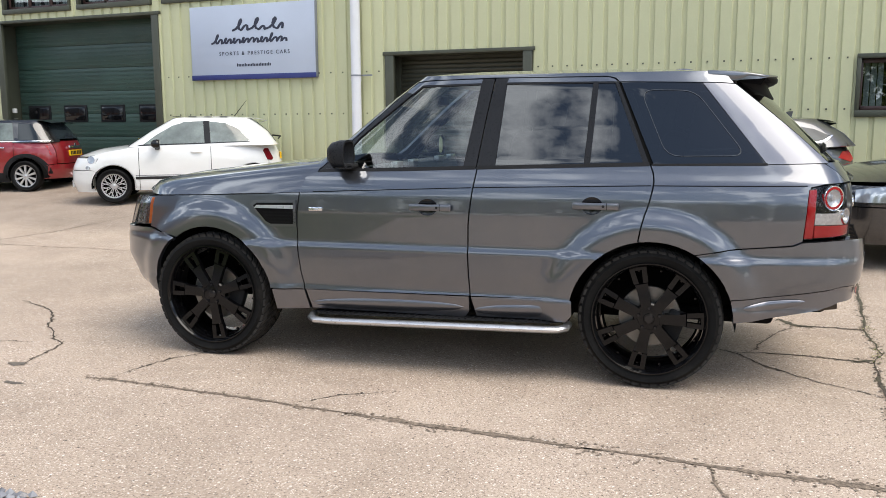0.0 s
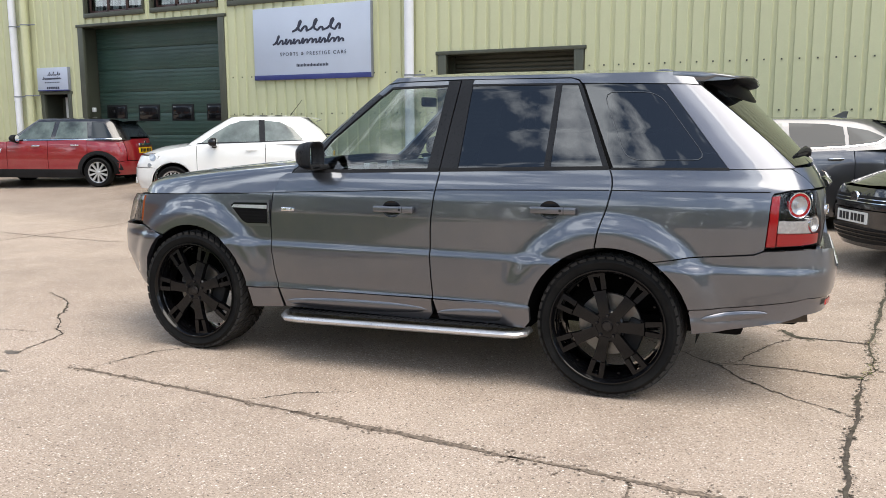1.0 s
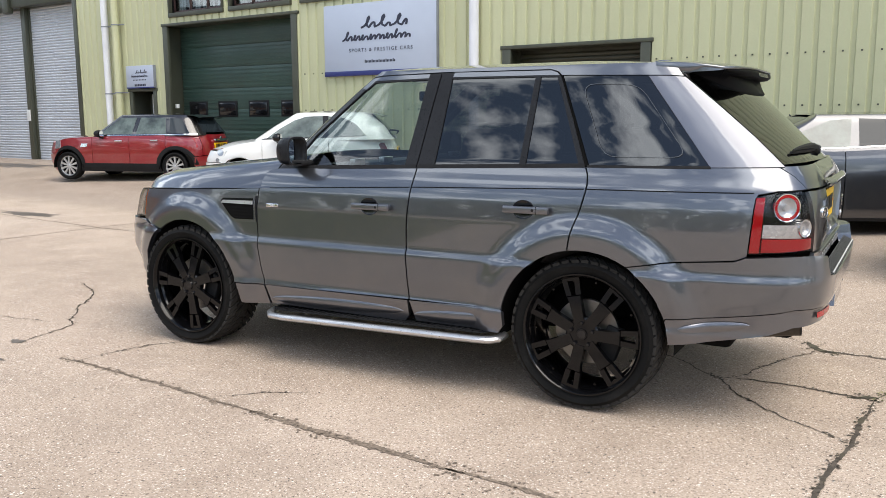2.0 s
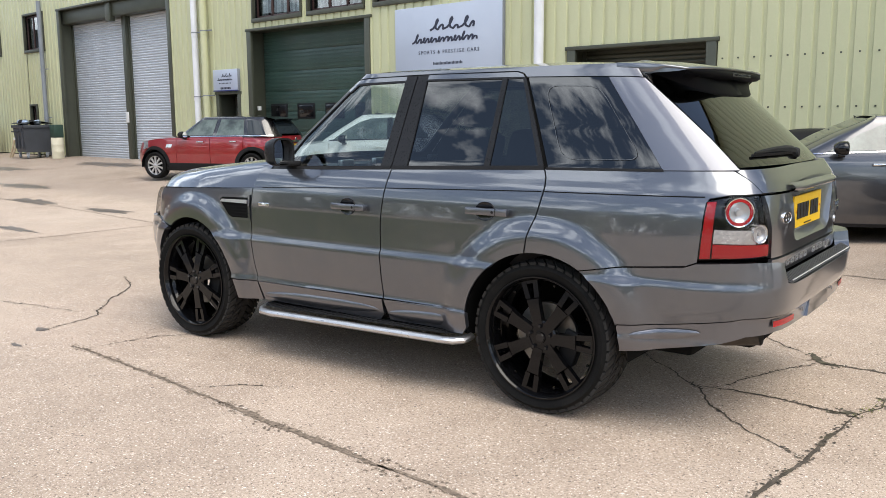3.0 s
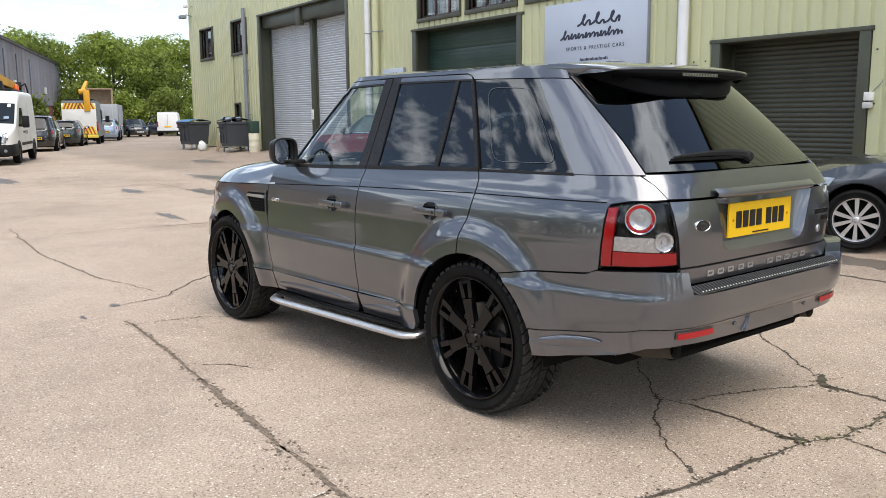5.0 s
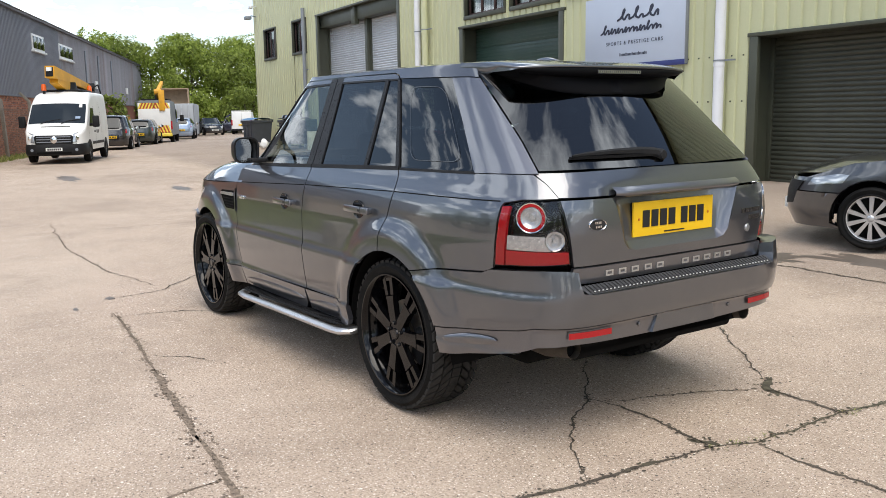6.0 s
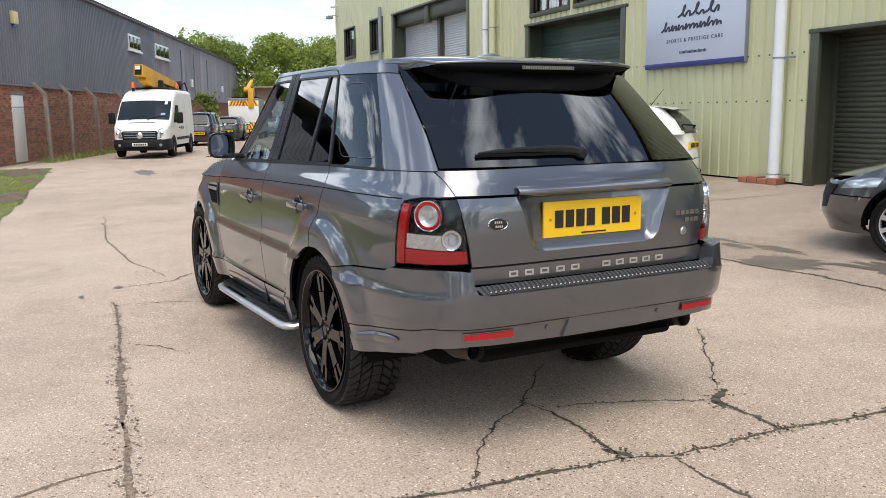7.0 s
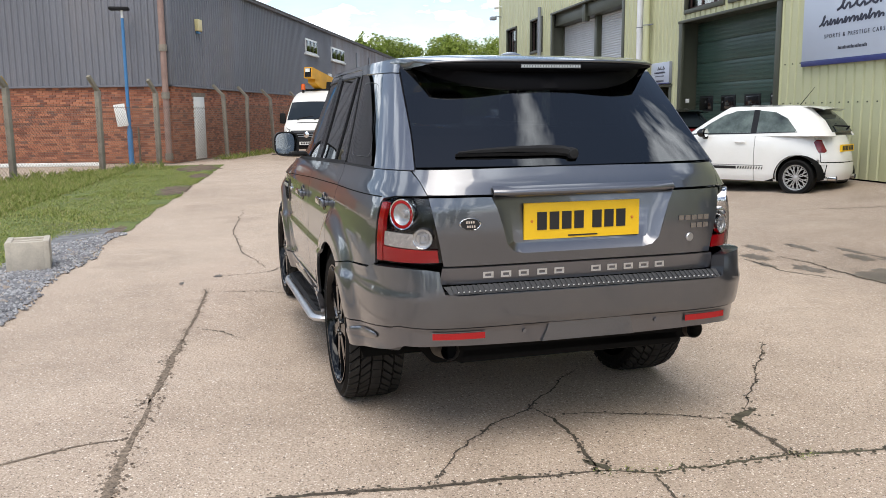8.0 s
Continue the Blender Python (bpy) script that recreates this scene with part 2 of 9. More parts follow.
def worn(name, color, rough=0.6, var=0.15, scale=3.0, fine=60.0, bump=0.15, metal=0.0, coat=0.0, stretch=None, dirt=None):
    """A surface with broad and fine variation of tone, roughness and relief."""
    m = mat(name, color, rough, metal, coat)
    ns, ls, b = nodes_of(m)
    big, small = noise_node(m, scale, 5, 0.6, stretch=stretch), noise_node(m, fine, 3, 0.6)
    lo, hi = tuple(max(0, c * (1 - var)) for c in color), tuple(min(1, c * (1 + var)) for c in color)
    base = ramp_node(m, big.outputs[0], [(0.3, lo), (0.7, hi)]).outputs[0]
    grain = ramp_node(m, small.outputs[0], [(0.3, (1 - var, 1 - var, 1 - var)), (0.7, (1, 1, 1))]).outputs[0]
    base = mix_node(m, 0.7, base, grain, "MULTIPLY")
    if dirt:
        d = noise_node(m, scale * 0.6, 7, 0.7, stretch=stretch)
        base = mix_node(m, ramp_node(m, d.outputs[0], [(0.52, (0, 0, 0)), (0.75, (0.8, 0.8, 0.8))]).outputs[0], base, dirt)
    ls.new(base, b.inputs["Base Color"])
    rr = ramp_node(m, small.outputs[0], [(0.2, (max(0, rough - 0.1),) * 3), (0.8, (min(1, rough + 0.12),) * 3)])
    ls.new(rr.outputs[0], b.inputs["Roughness"])
    if bump:
        bump_node(m, small.outputs[0], bump, 0.004)
    return m


def glass(name, tint, gloss=1.0):
    """A thin pane: what is behind it, tinted, and a mirror image that grows at grazing angles."""
    m = bpy.data.materials.new(name)
    m.use_nodes = True
    ns, ls = m.node_tree.nodes, m.node_tree.links
    ns.remove(ns["Principled BSDF"])
    tr, gl, mx = ns.new("ShaderNodeBsdfTransparent"), ns.new("ShaderNodeBsdfGlossy"), ns.new("ShaderNodeMixShader")
    facing, power, scale = ns.new("ShaderNodeLayerWeight"), ns.new("ShaderNodeMath"), ns.new("ShaderNodeMath")
    tr.inputs[0].default_value = (*tint, 1)
    gl.inputs["Roughness"].default_value = 0.01
    gl.inputs[0].default_value = (gloss, gloss, gloss, 1)
    facing.inputs[0].default_value = 0.5
    power.operation, power.inputs[1].default_value = "POWER", 4.5
    scale.operation, scale.inputs[1].default_value, scale.inputs[2].default_value = "MULTIPLY_ADD", 0.92, 0.08
    ls.new(facing.outputs["Facing"], power.inputs[0])
    ls.new(power.outputs[0], scale.inputs[0])
    ls.new(scale.outputs[0], mx.inputs[0])
    ls.new(tr.outputs[0], mx.inputs[1])
    ls.new(gl.outputs[0], mx.inputs[2])
    ls.new(mx.outputs[0], ns["Material Output"].inputs[0])
    return m


def paint(name, color, metal=0.0, rough=0.35, flake=0.0):
    """Car paint under clear lacquer, with a faint flake and road dust."""
    m = mat(name, color, rough, metal, 1.0)
    ns, ls, b = nodes_of(m)
    if flake:
        f = noise_node(m, 900, 1, 0.5)
        c = ramp_node(m, f.outputs[0], [(0.3, tuple(x * (1 - flake) for x in color)), (0.7, tuple(min(1, x * (1 + flake)) for x in color))])
        dust = noise_node(m, 2.2, 6, 0.65)
        ls.new(mix_node(m, ramp_node(m, dust.outputs[0], [(0.45, (0, 0, 0)), (0.8, (0.10, 0.10, 0.10))]).outputs[0], c.outputs[0], (0.35, 0.31, 0.26)), b.inputs["Base Color"])
    b.inputs["Coat IOR"].default_value = 1.70 if flake > 0.1 else 1.6
    d2 = noise_node(m, 6, 5, 0.6)
    ls.new(ramp_node(m, d2.outputs[0], [(0.3, (0.02, 0.02, 0.02)), (0.8, (0.09, 0.09, 0.09))]).outputs[0], b.inputs["Coat Roughness"])
    return m


M_GREY = paint("graphite_paint", (0.112, 0.119, 0.138), 0.85, 0.30, 0.12)
M_TRIM = paint("pewter_trim_paint", (0.140, 0.143, 0.162), 0.85, 0.32, 0.08)
# body grey made paler: the pillar's sky sheen put into its colour
M_PILLAR = paint("silver_panel_paint", (0.125, 0.132, 0.160), 0.80, 0.42, 0.06)
M_BLACKGLOSS = mat("black_gloss", (0.006, 0.006, 0.007), 0.12, 0.0, 0.2, 0.35)
M_WHEELBLACK = mat("black_wheel_paint", (0.003, 0.003, 0.0035), 0.10, 0.0, 0.0, 0.30)
M_SPOILBLACK = mat("black_spoiler_plastic", (0.005, 0.005, 0.006), 0.45, 0.0, 0.0, 0.05)
M_BLACK = worn("black_plastic", (0.018, 0.018, 0.019), 0.5, 0.2, 4, 120, 0.2)
M_SATIN = worn("satin_black_film", (0.022, 0.023, 0.026), 0.3, 0.12, 3, 90, 0.03)
# near-black: stands for shade in gaps and hollows, also colours plain linings
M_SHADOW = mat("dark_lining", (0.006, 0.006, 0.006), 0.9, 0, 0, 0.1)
M_TYRE = worn("tyre_rubber", (0.008, 0.008, 0.008), 0.7, 0.3, 6, 150, 0.35, dirt=(0.022, 0.02, 0.018))
M_TREAD = worn("dusty_tread_rubber", (0.034, 0.032, 0.030), 0.85, 0.3, 8, 150, 0.35)
M_LAMPBASE = mat("grey_lamp_reflector", (0.20, 0.20, 0.21), 0.25, 0.7, 0.6)
M_CLEARLAMP = worn("clear_ribbed_lamp", (0.62, 0.62, 0.63), 0.2, 0.25, 60, 200, 0.3, metal=0.6, coat=1.0)
M_CHROME = mat("chrome", (0.75, 0.75, 0.76), 0.12, 1.0)
M_SATINMETAL = worn("satin_metal", (0.62, 0.62, 0.63), 0.32, 0.08, 5, 120, 0.05, metal=0.9)
M_STEEL = worn("brake_steel", (0.20, 0.195, 0.185), 0.4, 0.15, 8, 120, 0.1, metal=0.9, dirt=(0.20, 0.12, 0.07))
M_CLEAR = glass("clear_window_glass", (0.66, 0.73, 0.72))
M_PRIVACY = glass("privacy_glass", (0.040, 0.047, 0.056))
M_REARGLASS = glass("rear_privacy_glass", (0.030, 0.036, 0.045))
M_LENS = glass("clear_lamp_lens", (0.9, 0.9, 0.9), 0.25)
M_MIRROR = mat("mirror_glass", (0.85, 0.87, 0.88), 0.02, 1.0)
M_REDLENS = mat("red_lamp_lens", (0.36, 0.004, 0.008), 0.15, 0, 0.1)
M_REFLECT = mat("red_reflector", (0.34, 0.004, 0.007), 0.22, 0, 0.1)
M_YELLOWPLATE = worn("yellow_plate", (0.85, 0.52, 0.01), 0.35, 0.04, 3, 80, 0.02)
M_WHITEPLATE = worn("white_plate", (0.75, 0.75, 0.72), 0.35, 0.04, 3, 80, 0.02)
M_INK = mat("black_ink", (0.012, 0.012, 0.014), 0.4)
M_LEATHER = worn("dark_leather", (0.03, 0.03, 0.034), 0.45, 0.2, 8, 90, 0.3)
M_DASH = worn("dashboard_blue_black", (0.035, 0.042, 0.055), 0.5, 0.15, 6, 120, 0.2)
M_PALE = worn("pale_trim", (0.55, 0.55, 0.54), 0.5, 0.08, 6, 90, 0.1)
M_CHROMEDARK = mat("dark_chrome", (0.32, 0.32, 0.33), 0.15, 1.0)
for _m in (M_TYRE, M_TREAD, M_BLACK, M_SATIN):
    nodes_of(_m)[2].inputs["Specular IOR Level"].default_value = 0.12

# ---------------------------------------------------------------- surfaces of the place
def concrete_material():
    m = mat("weathered_concrete", (0.45, 0.37, 0.29), 0.85)
    ns, ls, b = nodes_of(m)
    tc = ns.new("ShaderNodeTexCoord")
    broad, mid, fine = noise_node(m, 0.22, 6, 0.65), noise_node(m, 1.6, 7, 0.7), noise_node(m, 75, 5, 0.75)

    def cells(scale):
        v = ns.new("ShaderNodeTexVoronoi")
        v.inputs["Scale"].default_value = scale
        ls.new(tc.outputs["Object"], v.inputs["Vector"])
        t = ns.new("ShaderNodeSeparateColor")
        ls.new(v.outputs["Color"], t.inputs[0])
        return v, t

    base = ramp_node(m, broad.outputs[0], [(0.32, (0.39, 0.302, 0.230)), (0.5, (0.522, 0.410, 0.320)), (0.70, (0.580, 0.470, 0.375))]).outputs[0]
    patch = ramp_node(m, mid.outputs[0], [(0.30, (0.72, 0.70, 0.68)), (0.58, (1, 1, 1))]).outputs[0]
    base = mix_node(m, 0.75, base, patch, "MULTIPLY")
    sand = ramp_node(m, fine.outputs[0], [(0.34, (0.28, 0.265, 0.25)), (0.46, (0.80, 0.79, 0.78)), (0.54, (1, 1, 1)), (0.68, (1.0, 1.0, 1.0))]).outputs[0]
    base = mix_node(m, 0.85, base, sand, "MULTIPLY")
    # aggregate showing through: each cell its own tone, only some of them lie bare
    for scale, share, reach in ((40, 0.86, 0.20), (78, 0.72, 0.28), (150, 0.62, 0.34)):
        grit, tone = cells(scale)
        bare = ramp_node(m, grit.outputs["Distance"], [(reach, (1, 1, 1)), (reach + 0.14, (0, 0, 0))]).outputs[0]
        pick = ramp_node(m, tone.outputs[0], [(share, (0, 0, 0)), (share + 0.03, (1, 1, 1))]).outputs[0]
        shade = ramp_node(m, tone.outputs[1], [(0.0, (0.07, 0.055, 0.045)), (0.30, (0.22, 0.16, 0.115)), (0.45, (0.52, 0.41, 0.31)), (0.70, (0.70, 0.61, 0.51)), (1.0, (0.86, 0.80, 0.72))]).outputs[0]
        base = mix_node(m, mix_node(m, 1.0, bare, pick, "MULTIPLY"), base, shade)
    # greyer slabs along the buildings, the building's shade painted into their darker tone
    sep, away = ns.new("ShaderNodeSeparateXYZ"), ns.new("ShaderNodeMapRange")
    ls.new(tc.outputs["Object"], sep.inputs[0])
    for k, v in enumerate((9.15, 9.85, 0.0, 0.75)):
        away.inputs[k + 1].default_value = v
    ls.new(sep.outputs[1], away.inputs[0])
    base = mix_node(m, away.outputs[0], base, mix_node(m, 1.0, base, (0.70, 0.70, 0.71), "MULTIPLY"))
    stain = noise_node(m, 0.55, 8, 0.72)
    base = mix_node(m, ramp_node(m, stain.outputs[0], [(0.55, (0, 0, 0)), (0.76, (0.55, 0.55, 0.55))]).outputs[0], base, (0.22, 0.165, 0.118))
    ls.new(base, b.inputs["Base Color"])
    ls.new(ramp_node(m, mid.outputs[0], [(0.3, (0.72, 0.72, 0.72)), (0.7, (0.92, 0.92, 0.92))]).outputs[0], b.inputs["Roughness"])
    bump_node(m, fine.outputs[0], 0.6, 0.008)
    return m


def brick_tone(m, stops):
    """Each brick of a joined wall takes its own tone."""
    ns, ls, b = nodes_of(m)
    geo = ns.new("ShaderNodeNewGeometry")
    c = ramp_node(m, geo.outputs["Random Per Island"], stops).outputs[0]
    n = noise_node(m, 30, 5, 0.65)
    ls.new(mix_node(m, 0.6, c, ramp_node(m, n.outputs[0], [(0.3, (0.6, 0.6, 0.6)), (0.7, (1.1, 1.1, 1.1))]).outputs[0], "MULTIPLY"), b.inputs["Base Color"])
    bump_node(m, n.outputs[0], 0.4, 0.004)
    return m


M_CONC = concrete_material()
M_JOINT = worn("dirt_in_joints", (0.250, 0.192, 0.142), 0.95, 0.55, 40, 160, 0.8, dirt=(0.09, 0.07, 0.05))
M_CRACK = worn("dirt_in_cracks", (0.10, 0.08, 0.06), 0.95, 0.5, 12, 120, 0.5, dirt=(0.09, 0.085, 0.04))
M_MOSS = worn("moss_in_joints", (0.105, 0.092, 0.060), 0.95, 0.5, 14, 90, 0.6, dirt=(0.055, 0.045, 0.032))
M_STAINSHADE = worn("damp_patch", (0.150, 0.122, 0.098), 0.45, 0.3, 2, 60, 0.2)
M_CLAD = worn("pale_green_cladding", (0.535, 0.54, 0.335), 0.45, 0.05, 0.5, 40, 0.03, stretch=(1, 1, 0.15), dirt=(0.42, 0.415, 0.235))
M_OLIVE = worn("olive_trim", (0.060, 0.064, 0.044), 0.45, 0.12, 2, 60, 0.05)
M_SHUTBROWN = worn("olive_brown_shutter", (0.050, 0.052, 0.038), 0.42, 0.15, 2, 70, 0.05)
M_SHUTGREEN = worn("dark_green_door", (0.038, 0.074, 0.058), 0.38, 0.18, 1.2, 50, 0.05, dirt=(0.06, 0.085, 0.07))
M_GALV = worn("galvanised_shutter", (0.53, 0.56, 0.60), 0.42, 0.08, 1.5, 50, 0.05, metal=0.2)
M_WHITEPIPE = worn("white_plastic_pipe", (0.74, 0.75, 0.78), 0.4, 0.06, 2, 60, 0.03)
M_GREYPIPE = worn("grey_pipe", (0.22, 0.24, 0.27), 0.45, 0.1, 2, 60, 0.05)
M_SIGN = worn("pale_grey_sign_face", (0.45, 0.50, 0.60), 0.35, 0.03, 1, 40, 0.0)
M_SIGNBLUE = worn("navy_sign_band", (0.025, 0.035, 0.16), 0.35, 0.06, 2, 60, 0.0)
M_SIGNINK = mat("sign_ink", (0.022, 0.026, 0.05), 0.4)
M_FRAME = worn("brown_window_frame", (0.055, 0.028, 0.025), 0.4, 0.15, 4, 60, 0.05)
M_PANE = glass("window_pane", (0.62, 0.66, 0.66))
M_BLIND = worn("pale_blind", (0.62, 0.64, 0.66), 0.7, 0.06, 3, 50, 0.05)
M_MORTAR = worn("mortar", (0.30, 0.26, 0.22), 0.9, 0.15, 4, 60, 0.3)
M_BRICK = brick_tone(worn("red_brick", (0.30, 0.10, 0.06), 0.85, 0.2, 5, 60, 0.3), [(0.0, (0.20, 0.075, 0.050)), (0.35, (0.40, 0.155, 0.090)), (0.7, (0.50, 0.215, 0.125)), (0.9, (0.30, 0.125, 0.085)), (1.0, (0.17, 0.090, 0.072))])
M_DARKCLAD = worn("slate_grey_cladding", (0.16, 0.165, 0.19), 0.6, 0.14, 0.5, 30, 0.05, stretch=(1, 1, 0.2), dirt=(0.19, 0.175, 0.18))
M_RUSTCLAD = worn("weathered_grey_cladding", (0.27, 0.26, 0.275), 0.65, 0.2, 0.6, 30, 0.05, stretch=(1, 1, 0.15), dirt=(0.16, 0.085, 0.07))
M_WHITE = worn("white_paint", (0.76, 0.76, 0.74), 0.45, 0.05, 2, 50, 0.05)
M_POST = worn("weathered_post", (0.26, 0.23, 0.19), 0.9, 0.25, 3, 60, 0.4, dirt=(0.15, 0.16, 0.09))
M_WIRE = worn("rusty_wire", (0.15, 0.13, 0.10), 0.6, 0.2, 4, 60, 0.1, metal=0.3)
M_BLUE = worn("blue_paint", (0.055, 0.19, 0.40), 0.45, 0.1, 3, 60, 0.05)


def gz(x, y):
    """Height of the yard: it rises a little towards the green building."""
    k = max(0.0, min(1.0, (y - 9) / 5.4)) ** 1.3
    fade = max(0.0, min(1.0, (x + 50) / 14))
    return 0.30 * k * fade


# ---------------------------------------------------------------- ground
def ground():
    xs = [-600, -300, -150, -100, -80, -65] + [-50 + 2 * k for k in range(36)] + [30, 60, 120, 300, 600]
    ys = [-600, -300, -120, -60, -30, -12, 0, 5, 9] + [9.5 + 0.35 * k for k in range(15)] + [14.6, 16, 20, 30, 50, 80, 120, 300, 600]
    g = Geo().grid(lambda x, y: (x, y, gz(x, y)), xs, ys)
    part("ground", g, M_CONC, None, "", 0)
    tagged(bpy.data.objects["ground"], "worn beige concrete yard with bare aggregate", "ground", kind="structure")


ground()
rng = random.Random(7)


def crack(points, width, name="joint", jitter=0.03, lift=0.003, material=None):
    """A ragged strip of dirt lying in a joint or crack of the concrete."""
    pts, step = [], 0.013
    for i in range(len(points) - 1):
        a, b = Vector(points[i]), Vector(points[i + 1])
        n = max(2, int((b - a).length / step))
        for k in range(n):
            pts.append(a + (b - a) * k / n)
    pts.append(Vector(points[-1]))
    seed = rng.random() * 50
    vs, fs = [], []
    for i, p in enumerate(pts):
        d = (pts[min(i + 1, len(pts) - 1)] - pts[max(i - 1, 0)]).normalized()
        s = Vector((-d.y, d.x))
        t = i * step
        wander = noise.noise((t * 1.7, seed, 0)) * jitter + noise.noise((t * 7, seed, 3)) * jitter * 0.4
        if name == "crack":
            wander += noise.noise((t * 21, seed, 4)) * 0.012 + rng.uniform(-0.003, 0.003)
        p = p + s * wander
        taper = min(1.0, 0.25 + 3.0 * min(i, len(pts) - 1 - i) / len(pts))
        side = []
        for q in (7, 17):
            w = 0.35 + 0.9 * abs(noise.noise((t * 2.3, seed, q))) + 0.9 * abs(noise.noise((t * 9, seed, q + 1))) + 0.6 * abs(noise.noise((t * 29, seed, q + 2)))
            side.append(width * taper * w * rng.uniform(0.72, 1.28))
        for q in (p + s * side[0], p - s * side[1]):
            vs.append((q.x, q.y, gz(q.x, q.y) + lift))
    fs = [(2 * i, 2 * i + 1, 2 * i + 3, 2 * i + 2) for i in range(len(pts) - 1)]
    for _ in range(int(len(pts) * (1.6 if width > 0.011 else 0.5))):
        i = 2 * rng.randrange(len(pts))
        mid = (Vector(vs[i]) + Vector(vs[i + 1])) / 2
        across = (Vector(vs[i]) - Vector(vs[i + 1])).normalized()
        c = mid + across * rng.gauss(0, width * 1.35) + Vector((rng.uniform(-0.01, 0.01), rng.uniform(-0.01, 0.01), 0))
        rad, turn, o = rng.uniform(0.003, 0.010), rng.uniform(0, 6.28), len(vs)
        vs += [(c.x + rad * rng.uniform(0.6, 1.3) * math.cos(turn + q * 1.05), c.y + rad * rng.uniform(0.6, 1.3) * math.sin(turn + q * 1.05), mid.z + 0.001) for q in range(6)]
        fs.append(tuple(range(o, o + 6)))
    ob = part(name, Geo().add(vs, fs), material or (M_JOINT if name == "joint" else M_CRACK), None, "", 0)
    return tagged(ob, "dirt-filled joint in the concrete yard" if name == "joint" else "thin dark crack across the concrete", name, kind="structure")


crack([(-2.45, 4.0), (-1.4, 4.01), (-0.6, 3.99)], 0.013, jitter=0.02)
crack([(-0.7, 3.99), (0.2, 3.98), (0.65, 3.97)], 0.022, jitter=0.02)
crack([(0.55, 3.97), (1.04, 3.96), (1.45, 3.97), (2.4, 3.97), (5.0, 3.97)], 0.036, jitter=0.03)
crack([(1.95, 3.98), (1.9, 4.74), (1.92, 5.3), (1.94, 5.74), (1.92, 5.97)], 0.012, jitter=0.035, material=M_CRACK)
crack([(1.92, 5.97), (1.99, 6.2), (1.97, 6.41), (1.95, 6.85), (1.97, 7.5), (2.0, 8.9), (2.02, 11.0), (2.05, 14.0)], 0.015, jitter=0.03, material=M_MOSS)
crack([(1.12, 3.95), (1.2, 3.7), (1.33, 3.45), (1.5, 2.9)], 0.009, jitter=0.03)
crack([(1.93, 5.26), (1.65, 5.44), (1.32, 5.65), (1.12, 5.9), (0.85, 6.1), (0.54, 6.32)], 0.0055, "crack", 0.05)
crack([(1.12, 5.92), (1.29, 5.98), (1.51, 6.0), (1.75, 5.98), (1.93, 5.98)], 0.010, "crack", 0.03)
crack([(1.80, 5.94), (1.93, 6.02)], 0.020, "crack", 0.02, material=M_MOSS)
crack([(1.2, 5.95), (1.29, 6.3), (1.37, 6.58), (1.47, 6.81)], 0.004, "crack", 0.04)
crack([(0.22, 7.78), (0.75, 7.36), (1.16, 7.11), (1.40, 6.95)], 0.0045, "crack", 0.05)
crack([(1.36, 7.03), (1.47, 6.88), (1.60, 6.84)], 0.026, "crack", 0.03, material=M_MOSS)
crack([(1.47, 6.83), (1.62, 6.85), (1.77, 6.87), (1.94, 6.85)], 0.014, "crack", 0.03)
crack([(2.01, 6.18), (2.22, 6.18), (2.43, 6.21), (2.6, 6.22), (3.2, 6.3)], 0.010, "crack", 0.04)
crack([(-3.02, 4.03), (-3.06, 4.24), (-3.15, 4.56), (-3.64, 4.86), (-3.89, 5.13), (-4.6, 5.5)], 0.007, "crack", 0.06)
crack([(-2.3, 4.0), (-2.2, 4.5), (-2.0, 5.0)], 0.004, "crack", 0.05)
crack([(-3.4, 4.5), (-4.6, 4.2), (-6.2, 4.0), (-9.0, 4.02)], 0.006, "crack", 0.05)
crack([(-5.6, 11.68), (-5.2, 12.6), (-4.98, 13.68)], 0.009, "crack", 0.05)
crack([(-2.68, 9.68), (-1.12, 9.76), (-0.72, 9.81), (1.2, 9.9)], 0.012, "crack", 0.08)
crack([(-2.7, 9.3), (-2.0, 9.25), (-1.5, 9.5)], 0.010, "crack", 0.07)
crack([(-4.0, 8.2), (-8.0, 7.9), (-12.0, 8.1), (-18.0, 8.0)], 0.010, jitter=0.05)
crack([(-8.0, 4.0), (-8.05, 8.0), (-8.0, 11.5)], 0.010, jitter=0.05)
crack([(-14.0, 3.5), (-14.0, 8.0), (-14.1, 11.0)], 0.010, jitter=0.05)
crack([(-1.0, 4.05), (-0.85, 4.25), (-0.6, 4.4)], 0.003, "crack", 0.03)
crack([(2.6, 6.9), (3.4, 7.2), (3.9, 8.1)], 0.006, "crack", 0.07)
crack([(2.4, 8.3), (3.0, 8.5), (3.9, 8.3)], 0.006, "crack", 0.07)


def patch(cx, cy, rx, ry, seed, name="damp_patch", material=None, lift=0.0025, label="dark damp patch on the worn concrete"):
    """A dark patch with a ragged edge, for stains, painted car shadow and bare soil."""
    vs = [(cx, cy, gz(cx, cy) + lift)]
    for k in range(72):
        a = 2 * math.pi * k / 72
        r = 0.55 + 0.8 * abs(noise.noise((2.2 * math.cos(a), 2.2 * math.sin(a), seed))) + 0.35 * noise.noise((7 * math.cos(a), 7 * math.sin(a), seed))
        x, y = cx + rx * r * math.cos(a), cy + ry * r * math.sin(a)
        vs.append((x, y, gz(x, y) + lift))
    ob = part(name, Geo().add(vs, [(0, 1 + k, 1 + (k + 1) % 72) for k in range(72)]), material or M_STAINSHADE, None, "", 0)
    tagged(ob, label, "stain", kind="structure")


